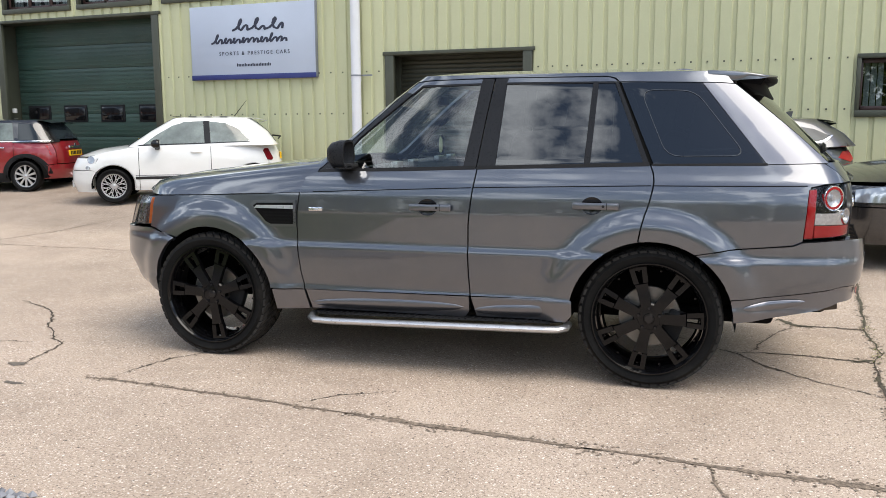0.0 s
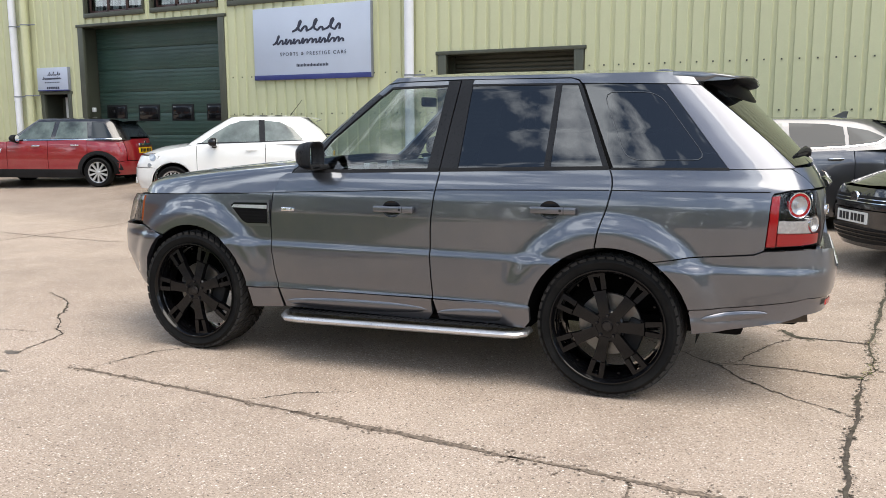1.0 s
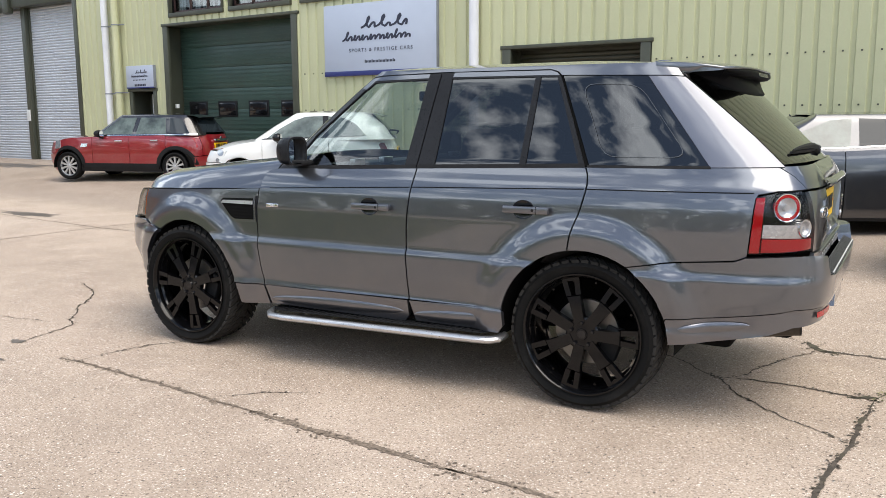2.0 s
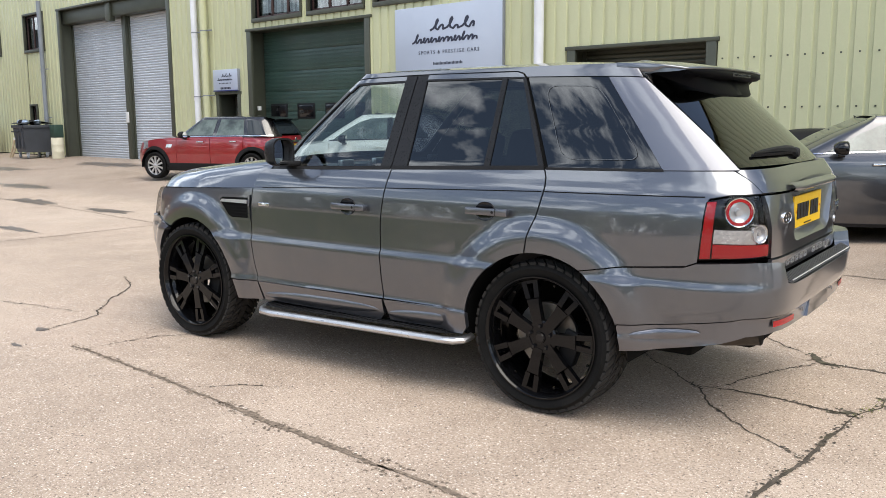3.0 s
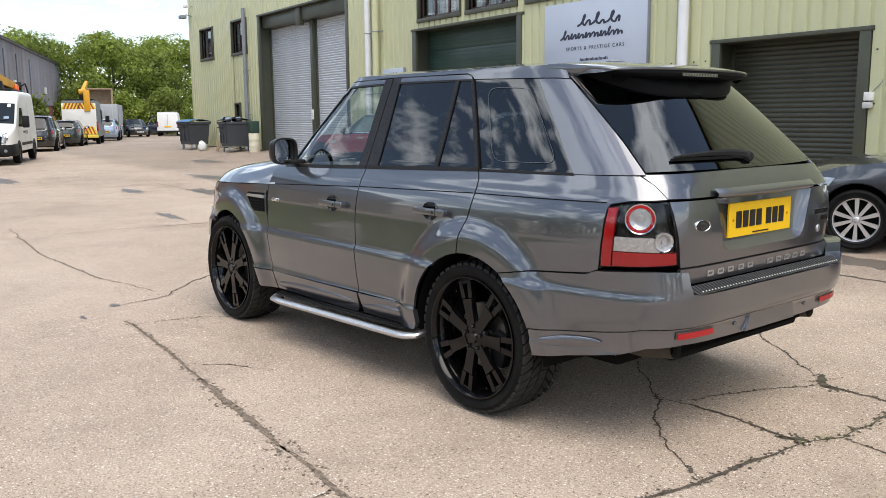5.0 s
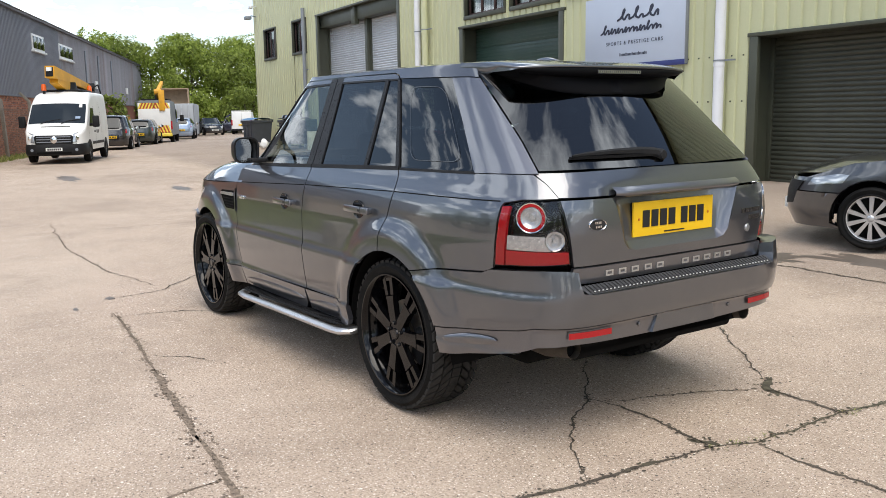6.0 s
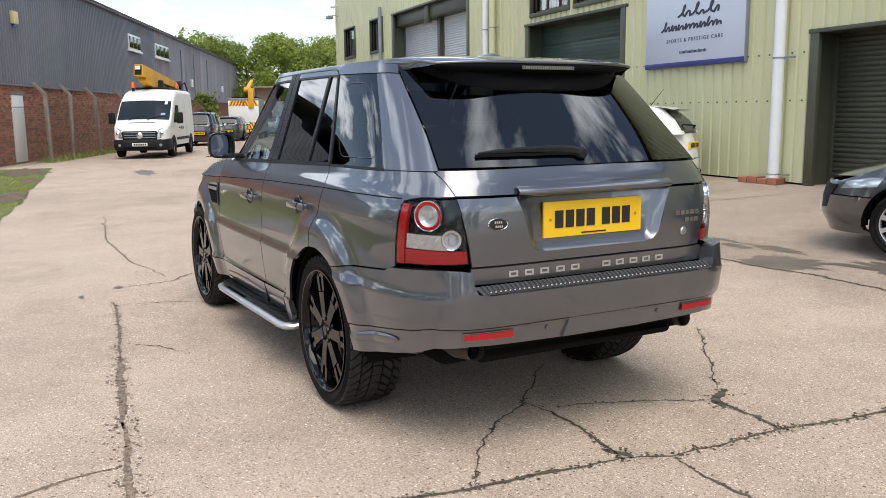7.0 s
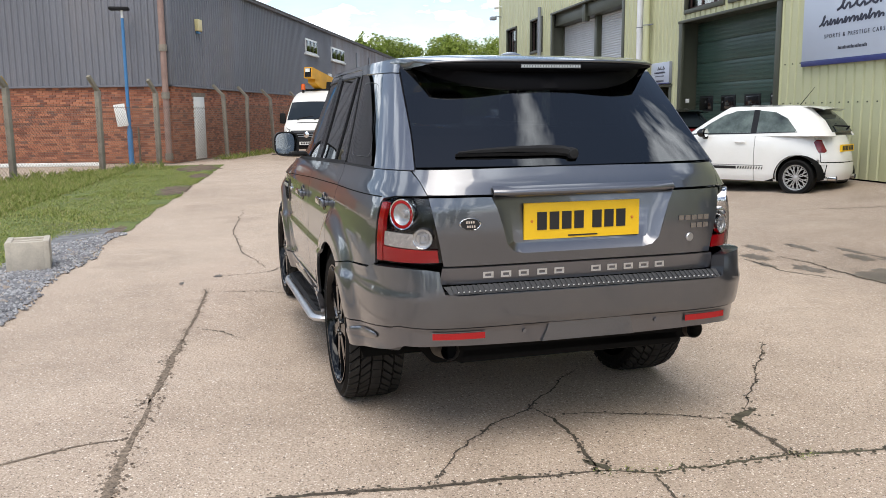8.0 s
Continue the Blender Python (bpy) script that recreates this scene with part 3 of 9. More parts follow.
# before the grey hatchback: its cast shadow painted on, with damp marks
patch(-1.35, 10.0, 0.55, 0.45, 3.0)
patch(-0.3, 10.55, 1.0, 0.28, 5.0)
patch(-2.0, 9.55, 0.35, 0.12, 8.0)
for k, (x, y, a, b) in enumerate([(-3.2, 9.75, 0.35, 0.10), (-2.75, 9.45, 0.30, 0.14), (-2.35, 9.3, 0.22, 0.08), (-3.05, 10.15, 0.40, 0.07), (-2.65, 10.45, 0.35, 0.06), (-2.3, 10.3, 0.30, 0.12), (-1.9, 10.5, 0.45, 0.14)]):
    patch(x, y, a, b, 40.0 + k)
for k, (x, y, a, b) in enumerate([(-10.5, 8.3, 0.9, 0.25), (-13.2, 8.2, 1.2, 0.3), (-17.0, 9.6, 1.6, 0.4), (-14.3, 7.0, 1.0, 0.25), (-20.5, 13.4, 2.4, 0.5), (-23.0, 11.5, 1.8, 0.4), (-19.3, 5.2, 1.6, 0.35), (-9.2, 6.3, 0.7, 0.15), (-3.05, 4.05, 0.10, 0.05), (-2.75, 3.75, 0.09, 0.03)]):
    patch(x, y, a, b, 20.0 + k)


# ---------------------------------------------------------------- the green industrial unit
FACE = 14.385
PITCH = 0.248


def rib_y(x):
    """Depth of the cladding behind its crowns at x."""
    t = ((x + 5.455) / PITCH) % 1.0
    if t < 0.10 or t > 0.90:
        return 0.030
    if t < 0.17:
        return 0.030 * (0.17 - t) / 0.07
    if t > 0.83:
        return 0.030 * (t - 0.83) / 0.07
    return 0.0


def cladding(x0, x1, z0, z1):
    xs = {x0, x1}
    k = math.floor((x0 + 5.455) / PITCH)
    while -5.455 + k * PITCH < x1 + PITCH:
        for t in (0.10, 0.17, 0.83, 0.90):
            x = -5.455 + (k + t) * PITCH
            if x0 < x < x1:
                xs.add(x)
        k += 1
    return Geo().grid(lambda x, z: (x, FACE + rib_y(x + 1e-6), z), sorted(xs), [z0, z1])


OPEN = [(-14.9, -10.5, 0.0, 3.645), (-5.43, -2.72, 0.0, 2.67), (-25.3, -18.45, 0.0, 5.02), (-16.33, -15.3, 0.0, 2.15), (-14.6, -12.8, 3.93, 5.2), (-12.5, -10.7, 3.93, 5.2),
        (-10.3, -8.5, 3.93, 5.2), (-31.55, -30.05, 3.90, 5.04), (-27.9, -26.4, 3.90, 5.05), (-27.82, -27.35, 1.1, 1.99), (2.3, 3.9, 1.62, 2.37)]


def wall_pieces(x0, x1, z0, z1):
    cuts = sorted({x0, x1, *[o[0] for o in OPEN], *[o[1] for o in OPEN]})
    for a, b in zip(cuts, cuts[1:]):
        z = z0
        for o in sorted([o for o in OPEN if o[0] < (a + b) / 2 < o[1]], key=lambda o: o[2]):
            if o[2] > z:
                yield a, b, z, o[2]
            z = max(z, o[3])
        if z < z1:
            yield a, b, z, z1


def unit_building():
    hall = thing("industrial_unit", Matrix(), "pale green ribbed metal industrial unit with olive trims", "building")
    g = Geo()
    for a, b, z0, z1 in wall_pieces(-32.9, 13.0, 0.0, 8.0):
        if z1 > 0.33:
            g.join(cladding(a, b, max(z0, 0.33), z1))
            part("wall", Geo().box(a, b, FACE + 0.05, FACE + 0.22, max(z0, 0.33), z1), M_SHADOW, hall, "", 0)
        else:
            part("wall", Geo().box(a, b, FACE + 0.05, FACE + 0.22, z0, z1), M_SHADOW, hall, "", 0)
    part("cladding", g.welded(), M_CLAD, hall, "pale green ribbed cladding", 20)
    # near-black strip below the cladding: the gap's shade put into its colour
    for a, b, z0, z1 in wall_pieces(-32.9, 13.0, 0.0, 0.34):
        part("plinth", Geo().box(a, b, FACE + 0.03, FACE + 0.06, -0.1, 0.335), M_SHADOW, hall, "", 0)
    part("end_wall", Geo().box(-32.9, -32.7, FACE + 0.02, 34.0, 0, 8.0).box(12.8, 13.0, FACE + 0.02, 34, 0, 8.0).box(-32.9, 13.0, 33.8, 34, 0, 8), M_CLAD, hall, "", 0)
    part("roof", Geo().add([(-33.1, 14.1, 7.95), (13.2, 14.1, 7.95), (13.2, 24, 9.4), (-33.1, 24, 9.4), (13.2, 34.2, 7.95), (-33.1, 34.2, 7.95)], [(0, 1, 2, 3), (3, 2, 4, 5)]), M_OLIVE, hall, "", 0)
    part("corner_trim", Geo().box(-32.98, -32.78, FACE - 0.02, FACE + 0.10, 0.3, 8.0, 0.01), M_CLAD, hall)
    for x0, x1, z1 in ((-14.9, -10.5, 3.645), (-5.43, -2.72, 2.67), (-25.3, -18.45, 5.02), (-16.33, -15.3, 2.15)):
        w = 0.15
        if z1 < 2.3:
            w = 0.10
        fr = part("door_surround", Geo().box(x0 - 0.02, x0 + w, FACE - 0.025, FACE + 0.05, 0.30, z1, 0.006), M_OLIVE, hall)
        part("surround_side", Geo().box(x1 - w, x1 + 0.02, FACE - 0.025, FACE + 0.05, 0.30, z1, 0.006), M_OLIVE, fr)
        part("surround_head", Geo().box(x0 - 0.06, x1 + 0.06, FACE - 0.035, FACE + 0.05, z1 - 0.01, z1 + 0.055, 0.008), M_OLIVE, fr)
        part("reveal", Geo().box(x0 - 0.04, x0 + 0.005, FACE + 0.05, 14.98, 0.1, z1).box(x1 - 0.005, x1 + 0.04, FACE + 0.05, 14.98, 0.1, z1).box(x0, x1, FACE + 0.05, 14.98, z1 - 0.005, z1 + 0.04), M_OLIVE, fr, "", 0)
    # near-black sheet behind everything, standing for the dark unlit inside
    part("inner_lining", Geo().box(-32.6, 12.7, 15.02, 15.06, 0.0, 7.5), M_SHADOW, hall, "", 0)
    # sectional door, dark green with four small panes
    door = part("sectional_door", Geo().box(-14.88, -10.52, 14.875, 14.90, 0.20, 3.64), M_SHUTGREEN, hall, "dark green sectional overhead door", 0)
    for k in range(7):
        z0 = 0.22 + k * 0.49
        sec = Geo().box(-14.87, -10.53, 14.845, 14.876, z0, z0 + 0.482, 0.006)
        for j in range(5):
            sec.box(-14.86, -10.54, 14.838, 14.846, z0 + 0.055 + j * 0.085, z0 + 0.085 + j * 0.085)
        part("door_section", sec, M_SHUTGREEN, door, "", 30)
    for k in range(4):
        x = -14.61 + 1.05 * k
        part("door_pane_frame", Geo().box(x - 0.03, x + 0.64, 14.825, 14.85, 1.51, 1.88, 0.012), M_BLACK, door)
        part("door_pane", Geo().box(x + 0.02, x + 0.59, 14.815, 14.828, 1.555, 1.835, 0.006), M_BLACKGLOSS, door)
    part("yellow_notice", Geo().box(-11.55, -11.35, 14.825, 14.84, 0.96, 1.16, 0.002), worn("yellow_notice", (0.75, 0.55, 0.02), 0.5, 0.05, 4, 60, 0), door)
    part("door_control", Geo().box(-14.80, -14.72, 14.53, 14.60, 1.72, 1.82, 0.008), M_WHITE, hall)

    def shutter(x0, x1, z0, z1, pitch, material, label):
        body = part("roller_shutter", Geo().box(x0, x1, 14.89, 14.91, z0, z1), material, hall, label, 0)
        n = int((z1 - z0) / pitch)
        sl = Geo().grid(lambda a, b: (x0 + (x1 - x0) * b, 14.885 - 0.24 * pitch * math.sin(math.pi * a) ** 0.8, pitch * 0.94 * a), [k / 4 for k in range(5)], [0, 1])
        me = mesh_of("slat", sl, material, 40)
        for k in range(n):
            o = new("slat", me)
            o.location = (0, 0, z0 + k * pitch)
            o.parent = body
        for xr in (x0 - 0.04, x1 - 0.05):
            part("shutter_rail", Geo().box(xr, xr + 0.09, 14.83, 14.90, z0, z1, 0.005), M_OLIVE, body)
        return body
    shutter(-5.40, -2.76, 0.27, 2.66, 0.078, M_SHUTBROWN, "olive-brown roller shutter, closed")
    shutter(-25.28, -21.77, 0.25, 4.62, 0.075, M_GALV, "grey galvanised roller shutter, closed")
    shutter(-21.56, -18.4, 0.25, 4.62, 0.075, M_GALV, "grey galvanised roller shutter, closed")
    part("shutter_post", Geo().box(-21.77, -21.56, 14.72, 14.90, 0.2, 4.8, 0.01), M_OLIVE, hall)
    part("shutter_hood", Geo().box(-25.3, -18.3, 14.52, 14.92, 4.60, 5.02, 0.02), M_OLIVE, hall)
    part("hood_bracket", Geo().box(-22.2, -21.9, 14.44, 14.60, 4.45, 5.05, 0.01), M_OLIVE, hall)
    part("post_notice", Geo().box(-21.80, -21.62, 14.705, 14.722, 1.42, 1.74, 0.003), M_WHITE, hall)
    # plain personnel door under the small sign
    pd = part("personnel_door", Geo().box(-16.22, -16.06, 14.86, 14.90, 0.25, 2.08, 0.006), M_OLIVE, hall, "olive personnel door, set back")
    part("door_leaf", Geo().box(-16.04, -15.40, 14.80, 14.84, 0.25, 2.08, 0.006), M_WHITE, pd, "white door leaf standing ajar")
    # windows
    def window(x0, x1, z0, z1, blind=True, panes=2):
        w = part("window", Geo().box(x0 - 0.06, x1 + 0.06, FACE - 0.045, FACE + 0.03, z0 - 0.10, z0, 0.008).box(x0 - 0.06, x0, FACE - 0.04, FACE + 0.05, z0, z1, 0.008).box(x1, x1 + 0.06, FACE - 0.04, FACE + 0.05, z0, z1, 0.008).box(x0 - 0.06, x1 + 0.06, FACE - 0.04, FACE + 0.05, z1, z1 + 0.07, 0.008), M_OLIVE, hall, "window with brown frame and olive surround")
        fr = Geo()
        step = (x1 - x0) / panes
        for k in range(panes + 1):
            xx = x0 + k * step
            fr.box(max(x0, xx - 0.035), min(x1, xx + 0.035), FACE + 0.10, FACE + 0.15, z0, z1, 0.006)
        fr.box(x0, x1, FACE + 0.10, FACE + 0.15, z0, z0 + 0.06, 0.006).box(x0, x1, FACE + 0.10, FACE + 0.15, z1 - 0.06, z1, 0.006)
        part("window_frame", fr, M_FRAME, w)
        for k in range(panes):
            part("pane", Geo().box(x0 + k * step + 0.03, x0 + (k + 1) * step - 0.03, FACE + 0.122, FACE + 0.126, z0 + 0.05, z1 - 0.05), M_PANE, w, "", 0)
            if blind:
                g = Geo()
                for j in range(int((step - 0.1) / 0.09)):
                    xx = x0 + k * step + 0.06 + j * 0.09
                    if (j + k) % 4 != 3:
                        g.box(xx, xx + 0.075, FACE + 0.20, FACE + 0.204, z0 + 0.05, z1 - 0.03)
                if g.v:
                    part("blind", g, M_BLIND, w, "", 0)
        return w
    for a, b in ((-14.6, -12.8), (-12.5, -10.7), (-10.3, -8.5)):
        window(a, b, 3.93, 5.2, True, 3)
    window(-31.55, -30.05, 3.90, 5.04, True, 3)
    window(-27.9, -26.4, 3.90, 5.05, True, 3)
    window(-27.82, -27.35, 1.1, 1.99, False, 1)
    window(2.3, 3.9, 1.62, 2.37, True, 2)
    # fixings of the cladding
    g = Geo()
    for z in (1.64, 2.39):
        x = -13.0
        for k in range(66):
            xx = -5.455 + (k - 24 + 0.5) * PITCH
            if -13 < xx < 4 and not any(o[0] - 0.1 < xx < o[1] + 0.1 and o[2] < z < o[3] + 0.1 for o in OPEN):
                g.box(xx - 0.012, xx + 0.012, FACE - 0.012, FACE + 0.004, z - 0.012, z + 0.012)
    part("cladding_screw", g, M_OLIVE, hall, "", 0)["kind"] = "stuff"
    return hall


HALL = unit_building()


def downpipe(x, z0, z1, material, label, r=0.085, kick=0.0, brackets=()):
    t = thing("downpipe", pose(x, FACE - 0.13, 0), label, "drainpipe", "downpipes on the wall")
    part("pipe", Geo().tube([(0, 0, z0), (0, 0, z1)], r, 16), material, t)
    part("shoe", Geo().tube([(0, 0, z0 - 0.02), (0, 0, z0 + 0.12)], r + 0.012, 16), material, t)
    for z in brackets:
        part("bracket", Geo().tube([(0, 0, z - 0.012), (0, 0, z + 0.012)], r + 0.012, 16).box(0.0, 0.30, 0.02, 0.06, z - 0.014, z + 0.014), M_GREYPIPE, t)
        part("collar", Geo().tube([(0, 0, z - 0.10), (0, 0, z - 0.03)], r + 0.006, 16), material, t)
    return t


downpipe(-5.98, 0.33, 7.9, M_WHITEPIPE, "white plastic downpipe on the green wall", 0.088, brackets=(0.45, 2.32, 4.2))
downpipe(-17.05, 0.33, 7.9, M_WHITEPIPE, "white plastic downpipe beside the roller shutters", 0.085, brackets=(2.1, 3.76))
downpipe(-16.62, 0.5, 7.9, M_CLAD, "pale green service duct on the wall", 0.09, brackets=(2.12, 3.78))
downpipe(-26.35, 0.35, 5.42, M_GREYPIPE, "grey metal downpipe on the green wall", 0.07, brackets=(1.6, 3.2))
t = thing("brick_plinth", pose(-6.05, FACE - 0.17, gz(-6, 14.2)), "low row of red bricks at the foot of the wall", "bricks")
for k in range(4):
    part("brick", Geo().box(-0.62 + k * 0.225, -0.41 + k * 0.225, -0.08, 0.12, -0.05, 0.09 + 0.02 * (k % 2), 0.006), M_BRICK, t)

t = thing("meter_box", pose(-2.66, FACE - 0.06, 1.57), "small white meter box on the green wall", "meter box")
part("box", Geo().box(-0.06, 0.06, -0.02, 0.06, 0.11, 0.23, 0.008), M_WHITE, t)
part("switch", Geo().box(-0.07, 0.05, -0.03, 0.06, 0.0, 0.09, 0.015), M_PALE, t)
part("cable", Geo().tube([(0, 0.04, 0.20), (0.16, 0.045, 0.36), (0.17, 0.05, 0.40)], 0.006, 6), M_GREYPIPE, t)

t = thing("floodlight", pose(-32.6, FACE - 0.03, 5.75), "small grey floodlight on the wall corner", "light")
part("bracket", Geo().tube([(0, 0.03, 0.0), (0, -0.2, 0.05), (0, -0.25, 0.0)], 0.02, 8), M_GREYPIPE, t)
part("lamp", Geo().box(-0.25, 0.10, -0.45, -0.2, -0.12, 0.02, 0.02), M_GREYPIPE, t)
t = thing("security_camera", pose(-32.5, FACE - 0.03, 6.15), "small white security camera on the wall", "camera")
part("housing", Geo().box(-0.2, 0.10, -0.28, -0.12, -0.06, 0.05, 0.02), M_WHITE, t)
part("mount", Geo().tube([(0, 0.03, 0.03), (0, -0.2, 0.03)], 0.02, 8), M_WHITE, t)


def sign_board(x0, x1, z0, z1, main):
    t = thing("sign_board", pose(0, FACE - 0.075, 0), "pale grey business sign with navy band on the wall" if main else "small pale grey entrance sign over the door", "sign")
    part("panel", Geo().box(x0, x1, 0.0, 0.07, z0, z1, 0.008), M_SIGN, t)
    band = 0.085 if main else 0.02
    part("band", Geo().box(x0 - 0.004, x1 + 0.004, -0.006, 0.06, z0 - 0.01, z0 + band, 0.004), M_SIGNBLUE, t)
    part("edge", Geo().box(x1 - 0.004, x1 + 0.012, -0.004, 0.07, z0, z1, 0.003), M_GREYPIPE, t)
    w, h = x1 - x0, z1 - z0
    X = lambda a: x0 + w * a
    Z = lambda a: z0 + h * a
    k = w / 2.82

    def stroke(points, r):
        g = Geo().tube([(X(a), -0.004, Z(b)) for a, b in points], [r * k] * len(points), 6)
        g.v = [(x, -0.004 + (y + 0.004) * 0.12, z) for x, y, z in g.v]
        part("logo_stroke", g, M_SIGNINK, t)
    # script logo, drawn as plain flowing strokes
    def scribble(a0, b0, high, wide, r, shape):
        """One run of handwriting-like strokes: for each stroke its height and width."""
        pts, a = [], a0
        for h, w in shape:
            for i in range(8):
                q = i / 8
                rise = 0.5 - 0.5 * math.cos(2 * math.pi * q)
                pts.append((a + wide * w * (q + 0.30 * math.sin(2 * math.pi * q) * (1 if h > 0.9 else -0.4)) + 0.25 * high * h * rise, b0 + high * h * rise))
            a += wide * w
        pts.append((a, b0))
        stroke(pts, r)
    for d, r in ((0.0, 0.020), (0.008, 0.017)):
        scribble(0.350 + d, 0.655, 0.150, 0.06, r, [(1.0, 1.2), (0.45, 0.8), (1.05, 1.6), (0.3, 0.7), (1.0, 1.7), (0.5, 0.6)])
        scribble(0.175 + d, 0.485, 0.075, 0.036, r * 0.8, [(1.7, 1.3), (0.8, 1.0), (1.0, 1.1), (0.8, 0.9), (0.95, 1.0), (0.7, 1.1), (1.0, 0.9), (0.8, 1.0), (0.9, 1.2), (0.75, 0.9), (1.0, 1.1), (0.8, 0.9), (1.6, 1.0), (0.8, 1.2), (0.9, 1.0), (0.6, 1.1)])
    if main:
        g = text_geo("SPORTS & PRESTIGE CARS", 0.100, 0.002, Matrix.Translation((X(0.52), -0.004, Z(0.345))), 1.42)
        part("lettering", g, M_SIGNINK, t, "", 0)
        for i in range(22):
            a = 0.38 + i * 0.0125
            part("small_print", Geo().box(X(a), X(a + 0.0085), -0.003, 0.003, Z(0.168), Z(0.168) + 0.045 * (1.3 if i % 5 == 0 else 1)), M_SIGNINK, t, "", 0)
    else:
        for i in range(7):
            a = 0.30 + i * 0.06
            part("small_print", Geo().box(X(a), X(a + 0.045), -0.003, 0.003, Z(0.07), Z(0.17)), M_SIGNINK, t, "", 0)
        for i in range(9):
            a = 0.25 + i * 0.055
            part("small_print", Geo().box(X(a), X(a + 0.03), -0.003, 0.003, Z(0.33), Z(0.38)), M_SIGNINK, t, "", 0)
    return t


sign_board(-9.655, -6.84, 2.32, 3.71, True)
sign_board(-16.37, -15.28, 2.225, 2.765, False)


# ---------------------------------------------------------------- the brick workshop
def brick_building():
    m = Matrix.Translation((-24.0, 1.14, 0)) @ Matrix(((-0.960, -0.279, 0, 0), (0.279, -0.960, 0, 0), (0, 0, 1, 0), (0, 0, 0, 1)))
    b = thing("brick_workshop", m, "long workshop with red brick base and slate-grey cladding", "building")
    # local x runs back along the drive, local y along the front
    core = Geo().box(0.02, 58, 0.02, 26, -0.2, 2.62)
    part("wall", core, M_MORTAR, b, "", 0)
    g = Geo()
    r = random.Random(3)
    for row in range(35):
        z = 0.02 + row * 0.075
        n = 48
        for k in range(n):
            y0 = -0.11 * (row % 2) + k * 0.225
            if y0 > 10.4:
                break
            d = r.uniform(0, 0.006)
            g.box(-0.002 - d, 0.05, max(0.0, y0), y0 + 0.213, z, z + 0.064)
        for k in range(110):
            x0 = -0.11 * (row % 2) + k * 0.225
            if x0 > 24:
                break
            if 1.82 < x0 + 0.1 < 2.85 and z < 2.25:
                continue
            d = r.uniform(0, 0.006)
            g.box(max(0.0, x0), x0 + 0.213, -0.002 - d, 0.05, z, z + 0.064)
    ob = part("brickwork", g, M_BRICK, b, "", 0)
    ob["kind"] = "stuff"
    part("far_brickwork", Geo().box(24, 58.02, 0.0, 0.05, 0, 2.62), worn("brick_red_far", (0.26, 0.10, 0.065), 0.85, 0.3, 3, 14, 0.2), b, "", 0)
    # cladding above, overhanging the bricks
    def sheet(x0, x1, pitch, face):
        xs, k = [], 0
        while x0 + k * pitch < x1:
            xs += [x0 + (k + t) * pitch for t in (0.0, 0.35, 0.5, 0.85)]
            k += 1
        return xs
    xs = sheet(-0.06, 22.9, 0.22, 0)
    dep = lambda i: -0.07 if i % 4 in (0, 1) else -0.035
    g = Geo().add([(x, dep(i), z) for i, x in enumerate(xs) for z in (2.55, 6.25)], [(2 * i, 2 * i + 2, 2 * i + 3, 2 * i + 1) for i in range(len(xs) - 1)])
    part("side_cladding", g, M_DARKCLAD, b, "slate-grey ribbed cladding", 20)
    xs = sheet(22.9, 58.0, 0.22, 0)
    g = Geo().add([(x, dep(i), z) for i, x in enumerate(xs) for z in (2.55, 6.25)], [(2 * i, 2 * i + 2, 2 * i + 3, 2 * i + 1) for i in range(len(xs) - 1)])
    part("side_cladding", g, M_RUSTCLAD, b, "weathered and rust-stained grey cladding", 20)
    ys = sheet(-0.06, 26, 0.22, 0)
    g = Geo().add([(dep(i), y, z) for i, y in enumerate(ys) for z in (2.55, 6.25)], [(2 * i, 2 * i + 2, 2 * i + 3, 2 * i + 1) for i in range(len(ys) - 1)])
    part("front_cladding", g, M_DARKCLAD, b, "slate-grey ribbed cladding", 20)
    part("upper_wall", Geo().box(0.0, 58, 0.0, 26, 2.60, 6.2), M_SHADOW, b, "", 0)
    part("corner_trim", Geo().box(-0.09, 0.10, -0.09, 0.10, 2.53, 6.25, 0.01), M_DARKCLAD, b)
    part("drip_edge", Geo().box(-0.10, 58, -0.10, 0.02, 2.50, 2.56).box(-0.10, 0.02, -0.1, 26, 2.50, 2.56), M_DARKCLAD, b, "", 0)
    part("roof", Geo().add([(-0.3, -0.3, 6.25), (58.3, -0.3, 6.25), (58.3, 13, 7.6), (-0.3, 13, 7.6), (58.3, 26.3, 6.25), (-0.3, 26.3, 6.25)], [(0, 1, 2, 3), (3, 2, 4, 5)]), M_DARKCLAD, b, "", 0)
    part("gutter", Geo().box(-0.3, 58.3, -0.22, -0.06, 6.15, 6.30, 0.01), M_DARKCLAD, b)
    d = part("side_door", Geo().box(1.84, 2.80, -0.03, 0.06, 0.06, 2.20, 0.01), M_WHITE, b, "white painted side door")
    part("door_panel", Geo().box(1.94, 2.70, -0.045, -0.028, 0.16, 2.10, 0.008), M_WHITE, d)
    part("lintel", Geo().box(1.70, 2.95, -0.02, 0.05, 2.20, 2.34, 0.006), M_POST, d)
    for x0, x1 in ((16.9, 19.3), (22.7, 26.2)):
        w = part("window", Geo().box(x0, x1, -0.12, -0.03, 4.72, 5.48, 0.01), M_WHITE, b, "white framed window")
        n = 3
        for k in range(n):
            s = (x1 - x0 - 0.12) / n
            part("pane", Geo().box(x0 + 0.10 + k * s, x0 + 0.02 + (k + 1) * s, -0.135, -0.115, 4.82, 5.38, 0.004), M_BLACKGLOSS, w)
        part("sill", Geo().box(x0 - 0.08, x1 + 0.08, -0.20, -0.03, 4.64, 4.73, 0.01), M_WHITE, w)
